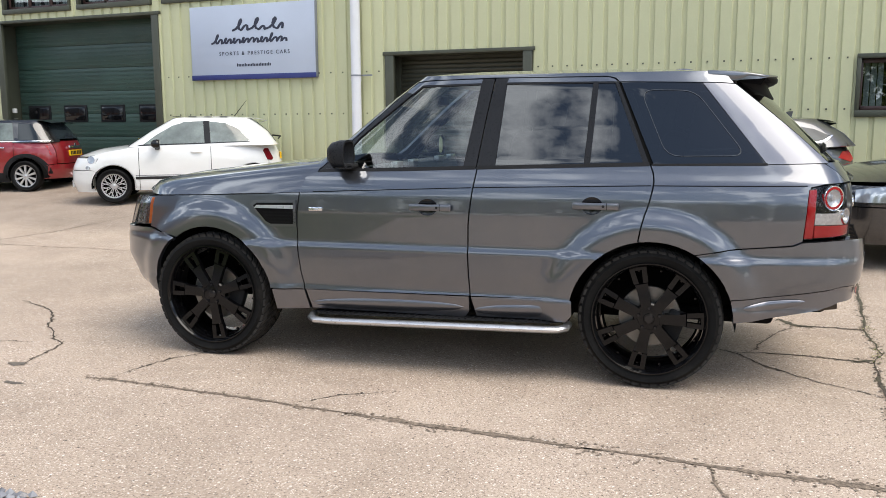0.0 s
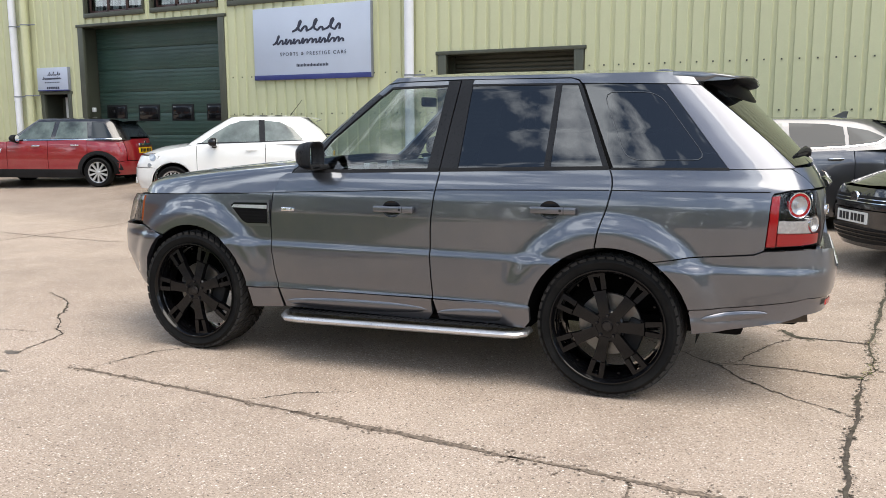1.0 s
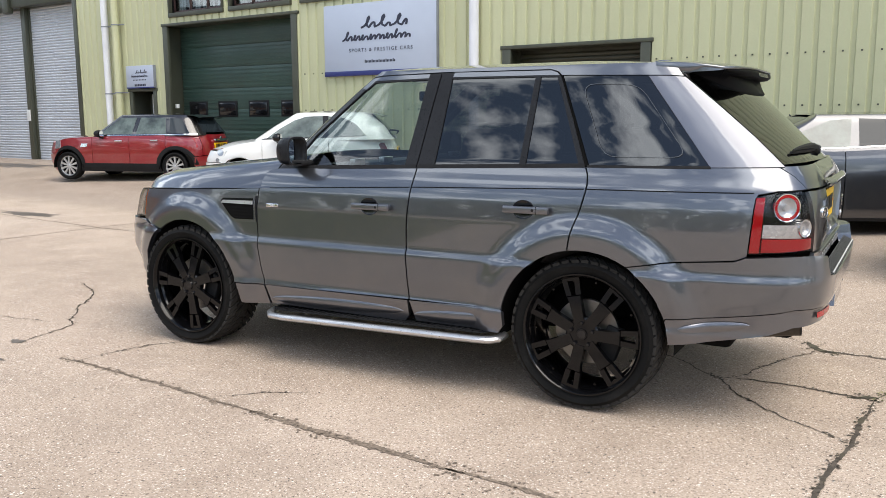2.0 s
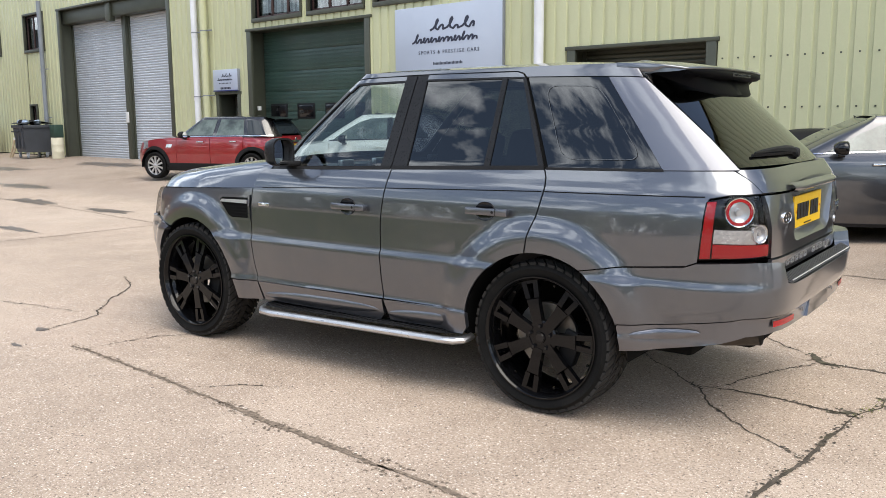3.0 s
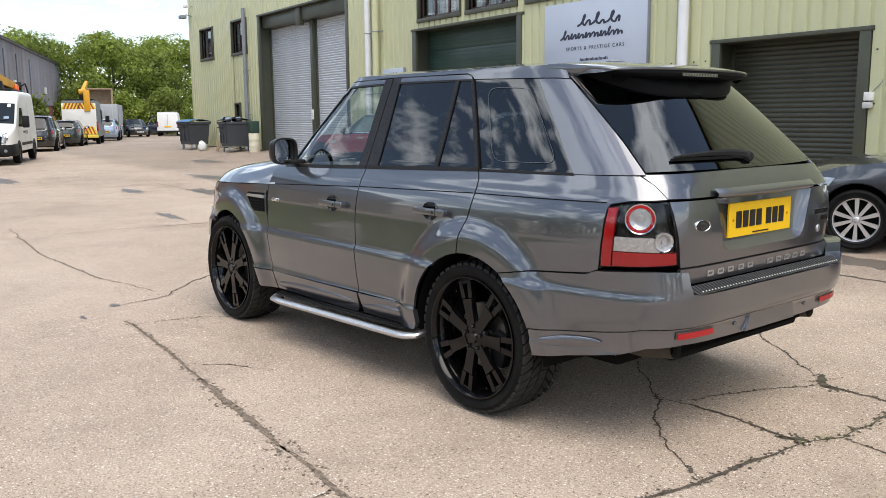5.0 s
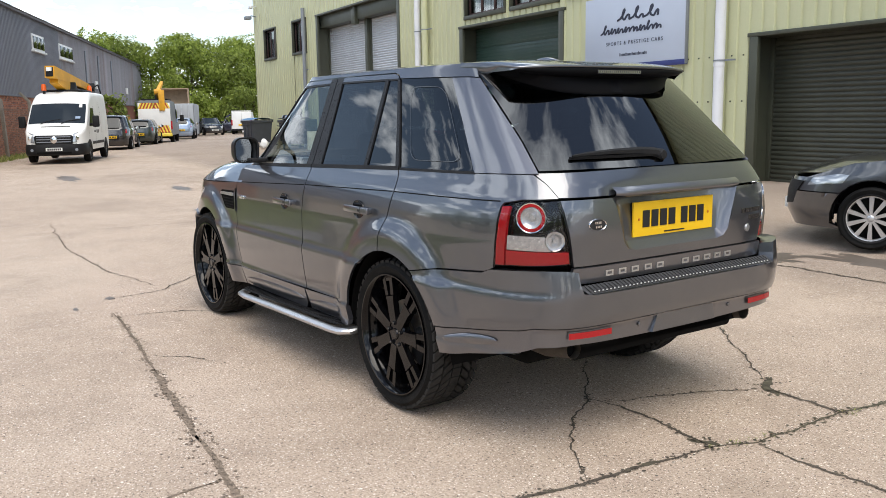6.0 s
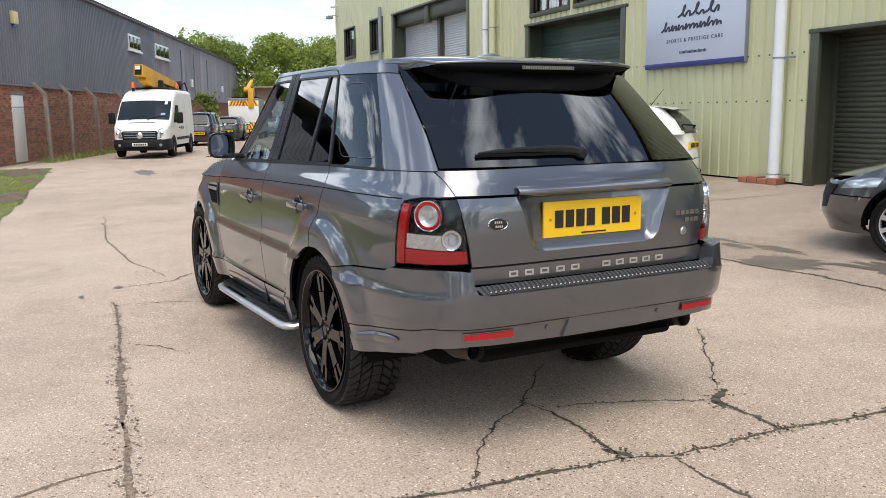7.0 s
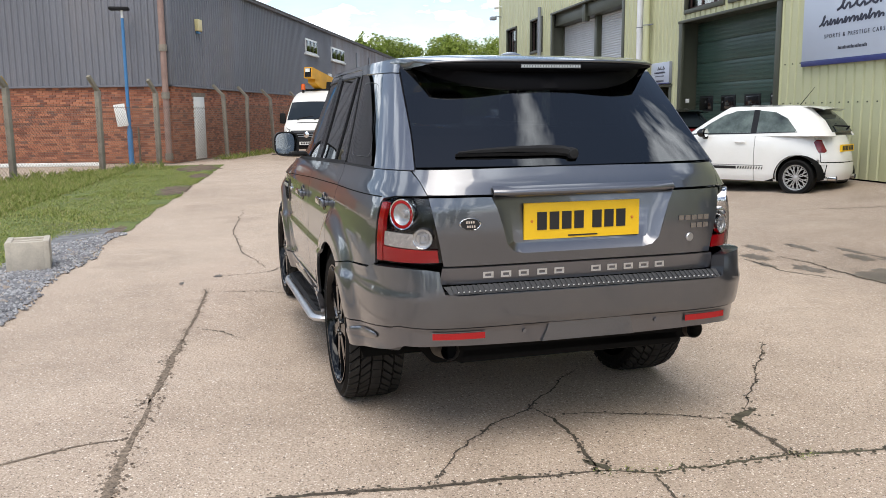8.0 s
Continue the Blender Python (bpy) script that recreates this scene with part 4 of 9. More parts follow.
    al = part("alarm_box", Geo().box(2.15, 2.55, -0.20, -0.06, 4.45, 4.85, 0.03), worn("cream_plastic", (0.68, 0.58, 0.30), 0.5, 0.08, 3, 50, 0.02), b, "cream alarm box")
    part("alarm_lamp", Geo().box(2.25, 2.45, -0.16, -0.07, 4.36, 4.45, 0.02), M_BLUE, al)
    pp = part("soil_pipe", Geo().tube([(-0.22, 0.08, 0.1), (-0.22, 0.08, 6.2)], 0.10, 14), worn("pinkish_brown_pipe", (0.30, 0.20, 0.17), 0.7, 0.15, 3, 50, 0.1), b, "faded brown drainpipe")
    for z in (0.15, 2.1, 3.6):
        part("pipe_collar", Geo().tube([(-0.22, 0.08, z), (-0.22, 0.08, z + 0.2)], 0.13, 14), M_POST, pp)
    for x in (30.0, 34.5, 40.0):
        part("wall_pipe", Geo().tube([(x, -0.12, 2.7), (x, -0.12, 5.6)], 0.05, 8), M_GREYPIPE, b)
    part("vent_stack", Geo().tube([(26, 6, 6.5), (26, 6, 11.0)], 0.12, 10), M_GALV, b)
    for x in (21.8, 33, 47):
        part("wall_box", Geo().box(x, x + 0.4, -0.2, -0.06, 3.4, 3.9, 0.02), M_WHITE, b)
    return b, m


WORKSHOP, WM = brick_building()

# ---------------------------------------------------------------- the grey off-roader
def ring_bump(x, z):
    """The flare round each wheel opening; the line along the doors is a dark strip."""
    out = 0.0
    for cx in (-1.3725, 1.3725):
        r = math.hypot(x - cx, z - 0.39)
        if r < 0.70 and z > 0.30:
            k = min(1.0, max(0.0, (0.635 - r) / 0.12))
            out = max(out, 0.038 * k * k * (3 - 2 * k))
    return out


SUV_W = [(0.28, 0.885), (0.345, 0.905), (0.455, 0.930), (0.47, 0.934), (0.49, 0.925), (0.60, 0.938), (0.738, 0.948), (0.756, 0.935), (0.95, 0.936), (1.05, 0.928),
         (1.10, 0.918), (1.15, 0.902), (1.20, 0.878), (1.26, 0.856), (1.45, 0.797), (1.69, 0.727), (1.76, 0.704)]
BODY = Shell(0.3, SUV_W,
             [(0.28, -1.98), (0.42, -2.18), (0.60, -2.27), (0.80, -2.26), (0.95, -2.21), (1.02, -2.16), (1.12, -2.05), (1.3, -2.05)],
             [(0.28, 2.30), (0.45, 2.37), (0.86, 2.425), (1.0, 2.437), (1.10, 2.432), (1.155, 2.424), (1.21, 2.398), (1.27, 2.356), (1.30, 2.33)], 4.5, 7.0, ring_bump, 0.014)
CABIN = Shell(0.3, SUV_W,
              [(1.10, -0.98), (1.19, -0.84), (1.29, -0.675), (1.46, -0.46), (1.63, -0.235), (1.73, -0.09), (1.76, -0.04)],
              [(1.10, 2.50), (1.25, 2.385), (1.30, 2.335), (1.50, 2.135), (1.68, 1.955), (1.76, 1.87)], 6.0, 7.0, None, 0.02)


def tyre_and_rim(parent, x, y, s, R, width, rim, name_rim, tread_rows=5):
    """A wheel with tyre; s = -1: it faces -y. Returns the wheel part and its pose."""
    m = pose(x, y, R) @ (Matrix() if s < 0 else pose(0, 0, 0, 0, 0, 180))
    w = width / 2
    sh = R - 0.012
    prof = [(rim - 0.012, -w + 0.02), (rim + 0.012, -w + 0.004), (rim + 0.03, -w - 0.002), ((rim + sh) / 2 + 0.01, -w - 0.008), (sh - 0.02, -w + 0.0), (sh - 0.005, -w + 0.014), (R - 0.014, -w + 0.030),
            (R - 0.013, 0), (R - 0.014, w - 0.030), (sh - 0.02, w), ((rim + sh) / 2, w + 0.006), (rim, w - 0.01)]
    wheel = part("wheel", Geo().lathe([(rim - 0.004, -w + 0.030), (rim - 0.010, -w + 0.045), (rim - 0.030, -w + 0.07), (rim - 0.04, w - 0.06), (rim - 0.02, w - 0.01)], 48, m), name_rim, parent)
    part("tyre", Geo().lathe(prof, 64, m), M_TYRE, wheel)
    lip = Geo().lathe([(rim - 0.006, -w + 0.03), (rim + 0.004, -w + 0.004), (rim + 0.008, -w - 0.004), (rim + 0.001, -w - 0.004), (rim - 0.012, -w + 0.012), (rim - 0.016, -w + 0.04)], 64, m)
    part("rim_lip", lip, name_rim, wheel)
    if tread_rows:
        g = Geo()
        n = 46
        for k in range(n):
            for j in range(tread_rows):
                v = -1 + 2 * (j + 0.5) / tread_rows
                a0 = 2 * math.pi * (k + 0.5 * (j % 2) + 0.35 * abs(v)) / n
                slope = -0.9 * (1 if v > 0 else -1) * (0 if j == tread_rows // 2 else 1)
                half = (w - 0.002) / tread_rows - 0.004
                y0, y1 = v * (w - 0.002) - half, v * (w - 0.002) + half
                da = 2 * math.pi / n * (0.72 if j != tread_rows // 2 else 0.90)
                vs = []
                for rr in (R - 0.016, R):
                    for yy in (y0, y1):
                        rr2 = rr - (0.011 if abs(yy) > w - 0.026 else 0.0)
                        tw = slope * (yy - (y0 + y1) / 2) / R
                        for a in (a0 + tw, a0 + da + tw):
                            vs.append(tuple(m @ Vector((rr2 * math.cos(a), yy, rr2 * math.sin(a)))))
                g.add(vs, [(4, 5, 7, 6), (0, 1, 5, 4), (2, 6, 7, 3), (0, 4, 6, 2), (1, 3, 7, 5)])
        part("tread", g, M_TREAD, wheel, "chunky all-terrain tread blocks", 0, True)["kind"] = "stuff"
    return wheel, m, w


def suv_wheel(car, x, y, s, spin):
    wheel, m, w = tyre_and_rim(car, x, y, s, 0.398, 0.285, 0.308, M_WHEELBLACK)
    m = m @ pose(0, -w + 0.018, 0, 0, spin)
    for k in range(7):
        mk = m @ pose(0, 0, 0, 0, k * 360 / 7)
        g = Geo()
        g.prism([(-0.030, 0.05), (0.030, 0.05), (0.034, 0.17), (0.040, 0.205), (-0.040, 0.205), (-0.034, 0.17)], 0.030, 0.0, mk, "y", 0.10)
        for q in (-1, 1):
            g.prism([(q * 0.010, 0.20), (q * 0.041, 0.20), (q * 0.049, 0.296), (q * 0.020, 0.300)], 0.032, 0.002, mk, "y", 0.08)
        g.prism([(-0.041, 0.278), (0.041, 0.278), (0.048, 0.302), (-0.048, 0.302)], 0.032, 0.004, mk, "y", 0.05)
        part("spoke", g, M_WHEELBLACK, wheel)
    hub = part("hub", Geo().lathe([(0.0, -0.002), (0.028, -0.002), (0.031, 0.004), (0.040, 0.005), (0.080, 0.004), (0.088, 0.012), (0.088, 0.045)], 32, m), M_WHEELBLACK, wheel)
    for k in range(5):
        a = 2 * math.pi * (k + 0.25) / 5
        part("lug_nut", Geo().lathe([(0.0, -0.010), (0.008, -0.010), (0.0105, -0.006), (0.0105, 0.01)], 6, m @ pose(0, 0, 0, 0, -spin) @ pose(0.060 * math.cos(a), 0, 0.060 * math.sin(a))), M_BLACKGLOSS, wheel)
    part("centre_badge", Geo().lathe([(0.0, -0.0045), (0.022, -0.004), (0.024, -0.001)], 20, m), M_BLACKGLOSS, wheel)
    part("brake_disc", Geo().lathe([(0.07, 0.075), (0.17, 0.075), (0.172, 0.08), (0.172, 0.095), (0.07, 0.1)], 40, m), M_STEEL, wheel, "grey steel brake disc")
    part("brake_caliper", Geo().box(0.09, 0.19, 0.055, 0.12, -0.09, 0.09, 0.012, m @ pose(0, 0, 0, 0, 20 - spin)), M_BLACK, wheel)
    for k in range(14):
        a = 2 * math.pi * (k + 0.5) / 14
        g = Geo().lathe([(0.0, 0.0), (0.007, 0.001), (0.008, 0.012)], 6, m @ pose(0.272 * math.cos(a), 0.035, 0.272 * math.sin(a)))
        part("rim_bolt", g, M_WHEELBLACK, wheel)


def suv():
    car = thing("suv", pose(-0.764, 5.75, 0.0, 0, 0, 5.8),
                "metallic graphite grey off-road estate car on black alloy wheels", "car")
    AF, AR, RA = (-1.3725, 0.39), (1.3725, 0.39), 0.448

    def two(name, g, material, label="", parent=None, angle=50.0):
        a = part(name, g, material, parent or car, label, angle)
        b = part(name, g.mirrored(), material, parent or car, label, angle)
        return a, b

    belt = lambda x: 1.187 + (x + 0.64) * 0.030 if x < 0.36 else 1.217 + (x - 0.36) * 0.0285 if x < 1.36 else 1.2455 + (x - 1.36) * 0.012
    line = lambda x: 1.021 + (x + 1.82) * 0.0427 if x < -0.7 else 1.069 + (x + 0.7) * 0.0405 if x < 0.38 else 1.113 + (x - 0.38) * 0.0255 if x < 1.37 else 1.138 + (x - 1.37) * 0.008
    door_f = [(-0.648, belt(-0.64)), (-0.700, 1.155), (-0.727, 1.067), (-0.743, 0.95), (-0.746, 0.861), (-0.740, 0.686), (-0.726, 0.56), (-0.707, 0.467)]
    door_b = [(0.372, belt(0.37)), (0.366, 1.16), (0.355, 1.089), (0.341, 0.97), (0.335, 0.893), (0.334, 0.728), (0.338, 0.60), (0.345, 0.480)]
    door_r = [(1.350, belt(1.35)), (1.366, 1.205), (1.372, 1.165), (1.368, 1.123), (1.352, 1.05), (1.331, 0.984), (1.312, 0.91), (1.300, 0.840)]
    sh = lambda pts, d: [(x + d, z) for x, z in pts]
    # ---- side panels
    fend = sh(door_f, -0.007)[2:] + [(-0.905, 0.467)] + arc(*AF, RA, 10, 124) + [(-1.88, 0.812), (-1.865, 0.90), (-1.85, 1.012)]
    fend += [(x, line(x) - 0.006) for x in (-1.75, -1.5, -1.2, -0.95)]
    two("front_wing", panel(BODY, fend), M_GREY)
    dfr = door_f + [(0.345, 0.480)] + door_b[::-1] + [(x, belt(x)) for x in (0.2, -0.1, -0.4)]
    drr = sh(door_b, 0.008) + arc(*AR, RA, 168, 99) + door_r[::-1] + [(x, belt(x)) for x in (1.1, 0.8, 0.55)]
    fd = two("front_door", panel(BODY, dfr), M_GREY)
    rd = two("rear_door", panel(BODY, drr), M_GREY)
    qtr = sh(door_r, 0.008) + arc(*AR, RA, 98, 59, 6) + [(1.78, 0.806), (2.10, 0.833), (2.146, 0.852), (2.154, 0.94), (2.164, 1.08), (2.168, 1.120), (2.180, 1.139),
           ("r", -0.800, 1.155), ("r", -0.695, 1.160), ("r", -0.715, 1.22), ("r", -0.735, 1.258), (2.22, 1.256)] + [(x, belt(x)) for x in (2.0, 1.7, 1.45)]
    two("quarter_panel", panel(BODY, qtr), M_GREY)
    # ---- lower cladding and sills
    two("wing_cladding", panel(BODY, [(-0.712, 0.461), (-0.688, 0.340), (-0.900, 0.332), (-0.915, 0.461)], 0.03, 0.004), M_TRIM)
    for nm, x0, x1, z0, z1 in (("front_door_cladding", -0.697, 0.342, 0.464, 0.474), ("rear_door_cladding", 0.356, 0.944, 0.474, 0.486)):
        g = panel(BODY, [(x0, z0), (x0 + 0.03, z0 - 0.118), (x1 - 0.03, z1 - 0.128), (x1, z1 - 0.09), (x1, z1)], 0.03, 0.006)
        two(nm, g, M_TRIM)
        mid = (x0 + x1) / 2
        L = (x1 - x0) * 0.42
        g = Geo()
        def blister(a, b, x0=x0, mid=mid, L=L, zc=z0 - 0.070):
            q = max(0.0, 1 - a * a) ** 0.5
            x, z = mid + L * 1.12 * a, zc + 0.036 * b * q + 0.012 * a
            return x, -(BODY.W(z) + 0.007 + 0.011 * q * (1 - b * b) if abs(b) < 1 else BODY.W(z) + 0.006), z
        g.grid(blister, [-1 + k / 12 for k in range(25)], [-1 + k / 5 for k in range(11)])
        two("sill_blister", g, M_TRIM)
    # ---- groove along the flank: a proud near-black strip paints its shade
    for x0, x1 in ((-1.79, -0.735), (-0.722, 0.352), (0.364, 1.362), (1.376, 2.16)):
        xs = [x0 + (x1 - x0) * k / 8 for k in range(9)]
        two("flank_groove", panel(BODY, [(x, line(x) - 0.0025) for x in xs] + [(x, line(x) + 0.0025) for x in xs[::-1]], 0.004, 0.0012), M_SHADOW)
    # ---- bonnet
    def bonnet(a, b):
        xf = BODY.at(BODY.u_rear(-0.80 * abs(b), 1.0, -1), 1.0)[0] + 0.02
        x = xf + (-0.64 - xf) * a
        side = abs(b)
        zl = line(max(x, -1.82)) + (0.0 if x > -1.82 else (x + 1.82) * 0.12)
        H = 0.050 + 0.100 * min(1, (a * 1.05)) ** 0.75 if a > 0 else 0.050
        zt = zl + H * (1 - max(0.0, (0.05 - a)) * 14)
        half = -BODY.at(BODY.u_side(max(x, -2.04), 1.0), 1.0)[1] - 0.004
        y = half * b
        z = zt + 0.048 * (1 - side * side) - (zt - zl) * max(0.0, (side - 0.80) / 0.20) ** 2.2
        if 0.62 < side < 0.80 and a < 0.85:
            z += 0.008 * math.sin((side - 0.62) / 0.18 * math.pi)
        return x, y, z
    part("bonnet", Geo().grid(bonnet, [k / 30 for k in range(31)], [-1 + k / 24 for k in range(49)]), M_GREY, car, "", 60)
    part("scuttle_panel", Geo().grid(lambda a, b: (-0.72 + 0.34 * a - 0.10 * (1 - abs(b) ** 3), 0.82 * b, 1.195 + 0.055 * a), [0, 0.5, 1], [-1 + k / 8 for k in range(17)]), M_BLACK, car)
    # ---- front end
    two("headlamp", panel(BODY, [(-1.862, 1.010), (-1.872, 0.90), (-1.888, 0.818), ("f", -0.55, 0.80), ("f", -0.52, 0.99)], 0.03), M_LENS)
    two("side_lamp", panel(BODY, [(-1.868, 1.000), (-1.876, 0.90), (-1.890, 0.826), (-1.925, 0.828), (-1.908, 1.0)], 0.01, -0.012), mat("amber_lens", (0.55, 0.12, 0.02), 0.15, 0, 1.0))
    two("headlamp_housing", panel(BODY, [(-1.862, 1.008), (-1.888, 0.82), ("f", -0.55, 0.802), ("f", -0.52, 0.988)], 0.0, -0.03), M_CHROMEDARK)
    part("grille", both(panel(BODY, [("f", -0.51, 0.99), ("f", -0.54, 0.80), ("f", 0.0, 0.80), ("f", 0.0, 0.99)], 0.02, -0.01)), M_BLACK, car)
    fb = arc(*AF, RA, 125, 176, 8) + [(-1.845, 0.36), (-1.93, 0.40), ("f", -0.6, 0.34), ("f", 0.0, 0.33), ("f", 0.0, 0.79), ("f", -0.55, 0.79), (-1.90, 0.803), (-1.72, 0.782)]
    part("front_bumper", both(panel(BODY, fb, 0.03, 0.012)), M_GREY, car, "", 50)
    # ---- side vent
    vent = [(-1.065, 0.990), (-1.035, 1.012), (-0.748, 1.020), (-0.748, 0.856), (-0.925, 0.852), (-0.965, 0.872)]
    cx, cz = -0.90, 0.935
    vp = two("side_vent", panel(BODY, vent, 0.004, 0.010), M_TRIM)
    inner = [(cx + (x - cx) * 0.86 + 0.004, cz + (z - cz) * 0.80) for x, z in vent]
    for side, g in ((0, 1), (1, -1)):
        q = panel(BODY, inner, 0.004, 0.0135)
        part("vent_opening", q if g > 0 else q.mirrored(), M_SHADOW, vp[side])
        q = panel(BODY, [(-1.022, 0.966), (-1.005, 0.984), (-0.757, 0.989), (-0.757, 0.966)], 0.01, 0.022)
        part("vent_blade", q if g > 0 else q.mirrored(), M_SATINMETAL, vp[side], "satin silver vent blade")
        q = Geo()
        for r in range(4):
            for c in range(11):
                x, z = -0.985 + c * 0.021 + (r % 2) * 0.0105, 0.878 + r * 0.020
                if x > -0.965 + (0.02 if z < 0.90 else -0.02):
                    q.tube([(x, -BODY.W(z) - 0.040, z), (x + 0.010, -BODY.W(z) - 0.040, z + 0.010), (x + 0.020, -BODY.W(z) - 0.040, z)], 0.0018, 4)
        q.v = [(x, BODY.at(BODY.u_side(x, z), z, 0.0155)[1], z) for x, y, z in q.v]
        part("vent_mesh", q if g > 0 else q.mirrored(), M_BLACK, vp[side])
    # ---- door furniture
    for d, s in ((fd[0], 1), (fd[1], -1), (rd[0], 2), (rd[1], -2)):
        x0, z0 = (-0.012, 0.995) if abs(s) == 1 else (0.942, 1.024)
        y = -BODY.at(BODY.u_side(x0 + 0.12, z0), z0)[1]
        g = Geo().box(x0, x0 + 0.255, -y - 0.040, -y - 0.018, z0 - 0.019, z0 + 0.019, 0.008)
        for xx in (x0 + 0.015, x0 + 0.215):
            g.box(xx, xx + 0.03, -y - 0.022, -y + 0.004, z0 - 0.013, z0 + 0.013, 0.004)
        h = part("door_handle", g if s > 0 else g.mirrored(), M_TRIM, d)
        q = Geo().lathe([(0.0, 0.0), (0.052, -0.0005), (0.060, -0.003), (0.061, 0.004)], 28, Matrix.Translation((x0 + 0.105, -y - 0.003, z0 - 0.001)) @ Matrix.Diagonal((1, 1, 0.82, 1)))
        part("handle_recess", q if s > 0 else q.mirrored(), M_BLACKGLOSS, d)
        q = Geo().lathe([(0.0, -0.0415), (0.007, -0.0415), (0.0085, -0.039)], 16, Matrix.Translation((x0 + 0.170, -y, z0)))
        part("key_lock", q if s > 0 else q.mirrored(), M_BLACK, d)
        q = Geo().box(x0 + 0.187, x0 + 0.190, -y - 0.0406, -y - 0.03, z0 - 0.019, z0 + 0.019)
        part("handle_seam", q if s > 0 else q.mirrored(), M_SHADOW, d)
    for s in (0, 1):
        y = -BODY.at(BODY.u_side(-0.62, 0.967), 0.967)[1]
        g = Geo().box(-0.666, -0.573, -y - 0.010, -y + 0.002, 0.956, 0.979, 0.004)
        part("side_repeater", g if s == 0 else g.mirrored(), M_CHROME, fd[s], "clear side repeater lamp")
        g = Geo().box(-0.630, -0.598, -y - 0.0112, -y, 0.962, 0.973, 0.002)
        part("repeater_bulb", g if s == 0 else g.mirrored(), M_PALE, fd[s])
    # ---- side steps
    for s in (0, 1):
        pts = [(-0.685, -0.86, 0.300), (-0.672, -0.925, 0.288), (-0.625, -0.975, 0.285), (-0.52, -0.990, 0.286), (0.80, -0.990, 0.316), (0.875, -0.980, 0.318), (0.912, -0.940, 0.321), (0.918, -0.87, 0.33)]
        edge = Geo().tube(pts, 0.026, 10)
        edge.v = [(x, y, 0.303 + (x + 0.1) * 0.02 + (z - 0.303 - (x + 0.1) * 0.02) * 0.80) for x, y, z in edge.v]
        st = part("side_step", edge if s == 0 else edge.mirrored(), M_SATINMETAL, car, "brushed aluminium side step")
        g = Geo().grid(lambda a, b: (-0.66 + 1.56 * a, -0.84 - 0.142 * b * min(1, min(a, 1 - a) * 14 + 0.4), 0.325 + 0.028 * a), [k / 40 for k in range(41)], [0, 0.5, 1])
        part("tread_mat", g if s == 0 else g.mirrored(), M_BLACK, st, "ribbed black rubber step mat")
        g = Geo()
        for k in range(36):
            g.box(-0.60 + k * 0.040, -0.585 + k * 0.040, -0.955, -0.85, 0.326 + k * 0.0007, 0.331 + k * 0.0007)
        part("mat_rib", g if s == 0 else g.mirrored(), M_BLACK, st, "", 0)
    # ---- rear bumper: upper skin, lower valance
    ub = arc(*AR, RA, 58, 18, 8) + [(1.800, 0.536), (2.0, 0.556), (2.18, 0.580), (2.30, 0.597), ("r", -0.82, 0.612), ("r", -0.5, 0.612), ("r", 0.0, 0.612),
          ("r", 0.0, 0.752), ("r", -0.60, 0.752), ("r", -0.655, 0.76), ("r", -0.668, 0.80), ("r", -0.674, 0.853), ("r", -0.72, 0.860), ("r", -0.80, 0.862), (2.30, 0.857), (2.146, 0.846), (2.10, 0.827), (1.78, 0.800)]

    bump_shell = Shell(0.3, SUV_W, [(0.28, -2.1), (1.3, -2.1)], [(0.30, 2.40), (0.40, 2.44), (0.50, 2.465), (0.598, 2.478), (0.606, 2.488), (0.64, 2.500), (0.76, 2.512), (0.85, 2.500), (0.90, 2.49)], 6.5, 7.5, ring_bump, 0.015)
    part("rear_bumper", both(panel(bump_shell, ub, 0.075)), M_GREY, car, "", 40)
    lv = arc(*AR, RA, 16.5, 3, 3) + [(1.815, 0.405), (1.95, 0.425), (2.10, 0.455), (2.26, 0.485), ("r", -0.80, 0.520), ("r", -0.66, 0.530), ("r", -0.24, 0.522), ("r", 0.0, 0.522),
          ("r", 0.0, 0.606), ("r", -0.5, 0.606), ("r", -0.82, 0.606), (2.30, 0.591), (2.18, 0.574), (2.0, 0.550), (1.806, 0.530)]
    part("rear_valance", both(panel(bump_shell, lv, 0.06, -0.004)), M_TRIM, car, "", 40)
    def hump(a, b):
        q = max(0.0, 1 - a * a) ** 0.5
        x, z = 2.02 + 0.16 * a, 0.510 + 0.024 * b * q + 0.020 * a
        return x, bump_shell.at(bump_shell.u_side(x, z), z)[1] - 0.002 - 0.010 * q * (1 - b * b), z
    two("valance_blister", Geo().grid(hump, [-1 + k / 10 for k in range(21)], [-1 + k / 5 for k in range(11)]), M_TRIM)
    for y0 in (-0.700, 0.478):
        ur = lambda y: bump_shell.at(bump_shell.u_rear(y, 0.575), 0.575)[0]
        g = Geo().grid(lambda a, b: (ur(y0 + 0.222 * a) + 0.006, y0 + 0.222 * a, 0.560 + 0.027 * b), [k / 8 for k in range(9)], [0, 1])
        q = Geo().join(g)
        g2 = Geo().grid(lambda a, b: (ur(y0 + 0.222 * a) + 0.002, y0 - 0.004 + 0.230 * a, 0.555 + 0.037 * b), [k / 8 for k in range(9)], [0, 1])
        fr = part("reflector", g2, M_TRIM, car, "slim red reflector in the bumper", 0)
        part("reflector_lens", q, M_REFLECT, fr, "red reflector lens", 0)
    xb = bump_shell.at(2.0, 0.57)[0]
    part("tow_cover", Geo().prism([(-0.225, 0.524), (0.225, 0.524), (0.205, 0.612), (-0.19, 0.612)], xb - 0.02, xb + 0.006, None, "x", 0.03), M_GREY, car)
    part("parking_sensor", Geo().lathe([(0, 0), (0.009, 0.0), (0.010, 0.004)], 14, pose(xb + 0.004, -0.30, 0.575, 0, 0, 90)), M_TRIM, car)
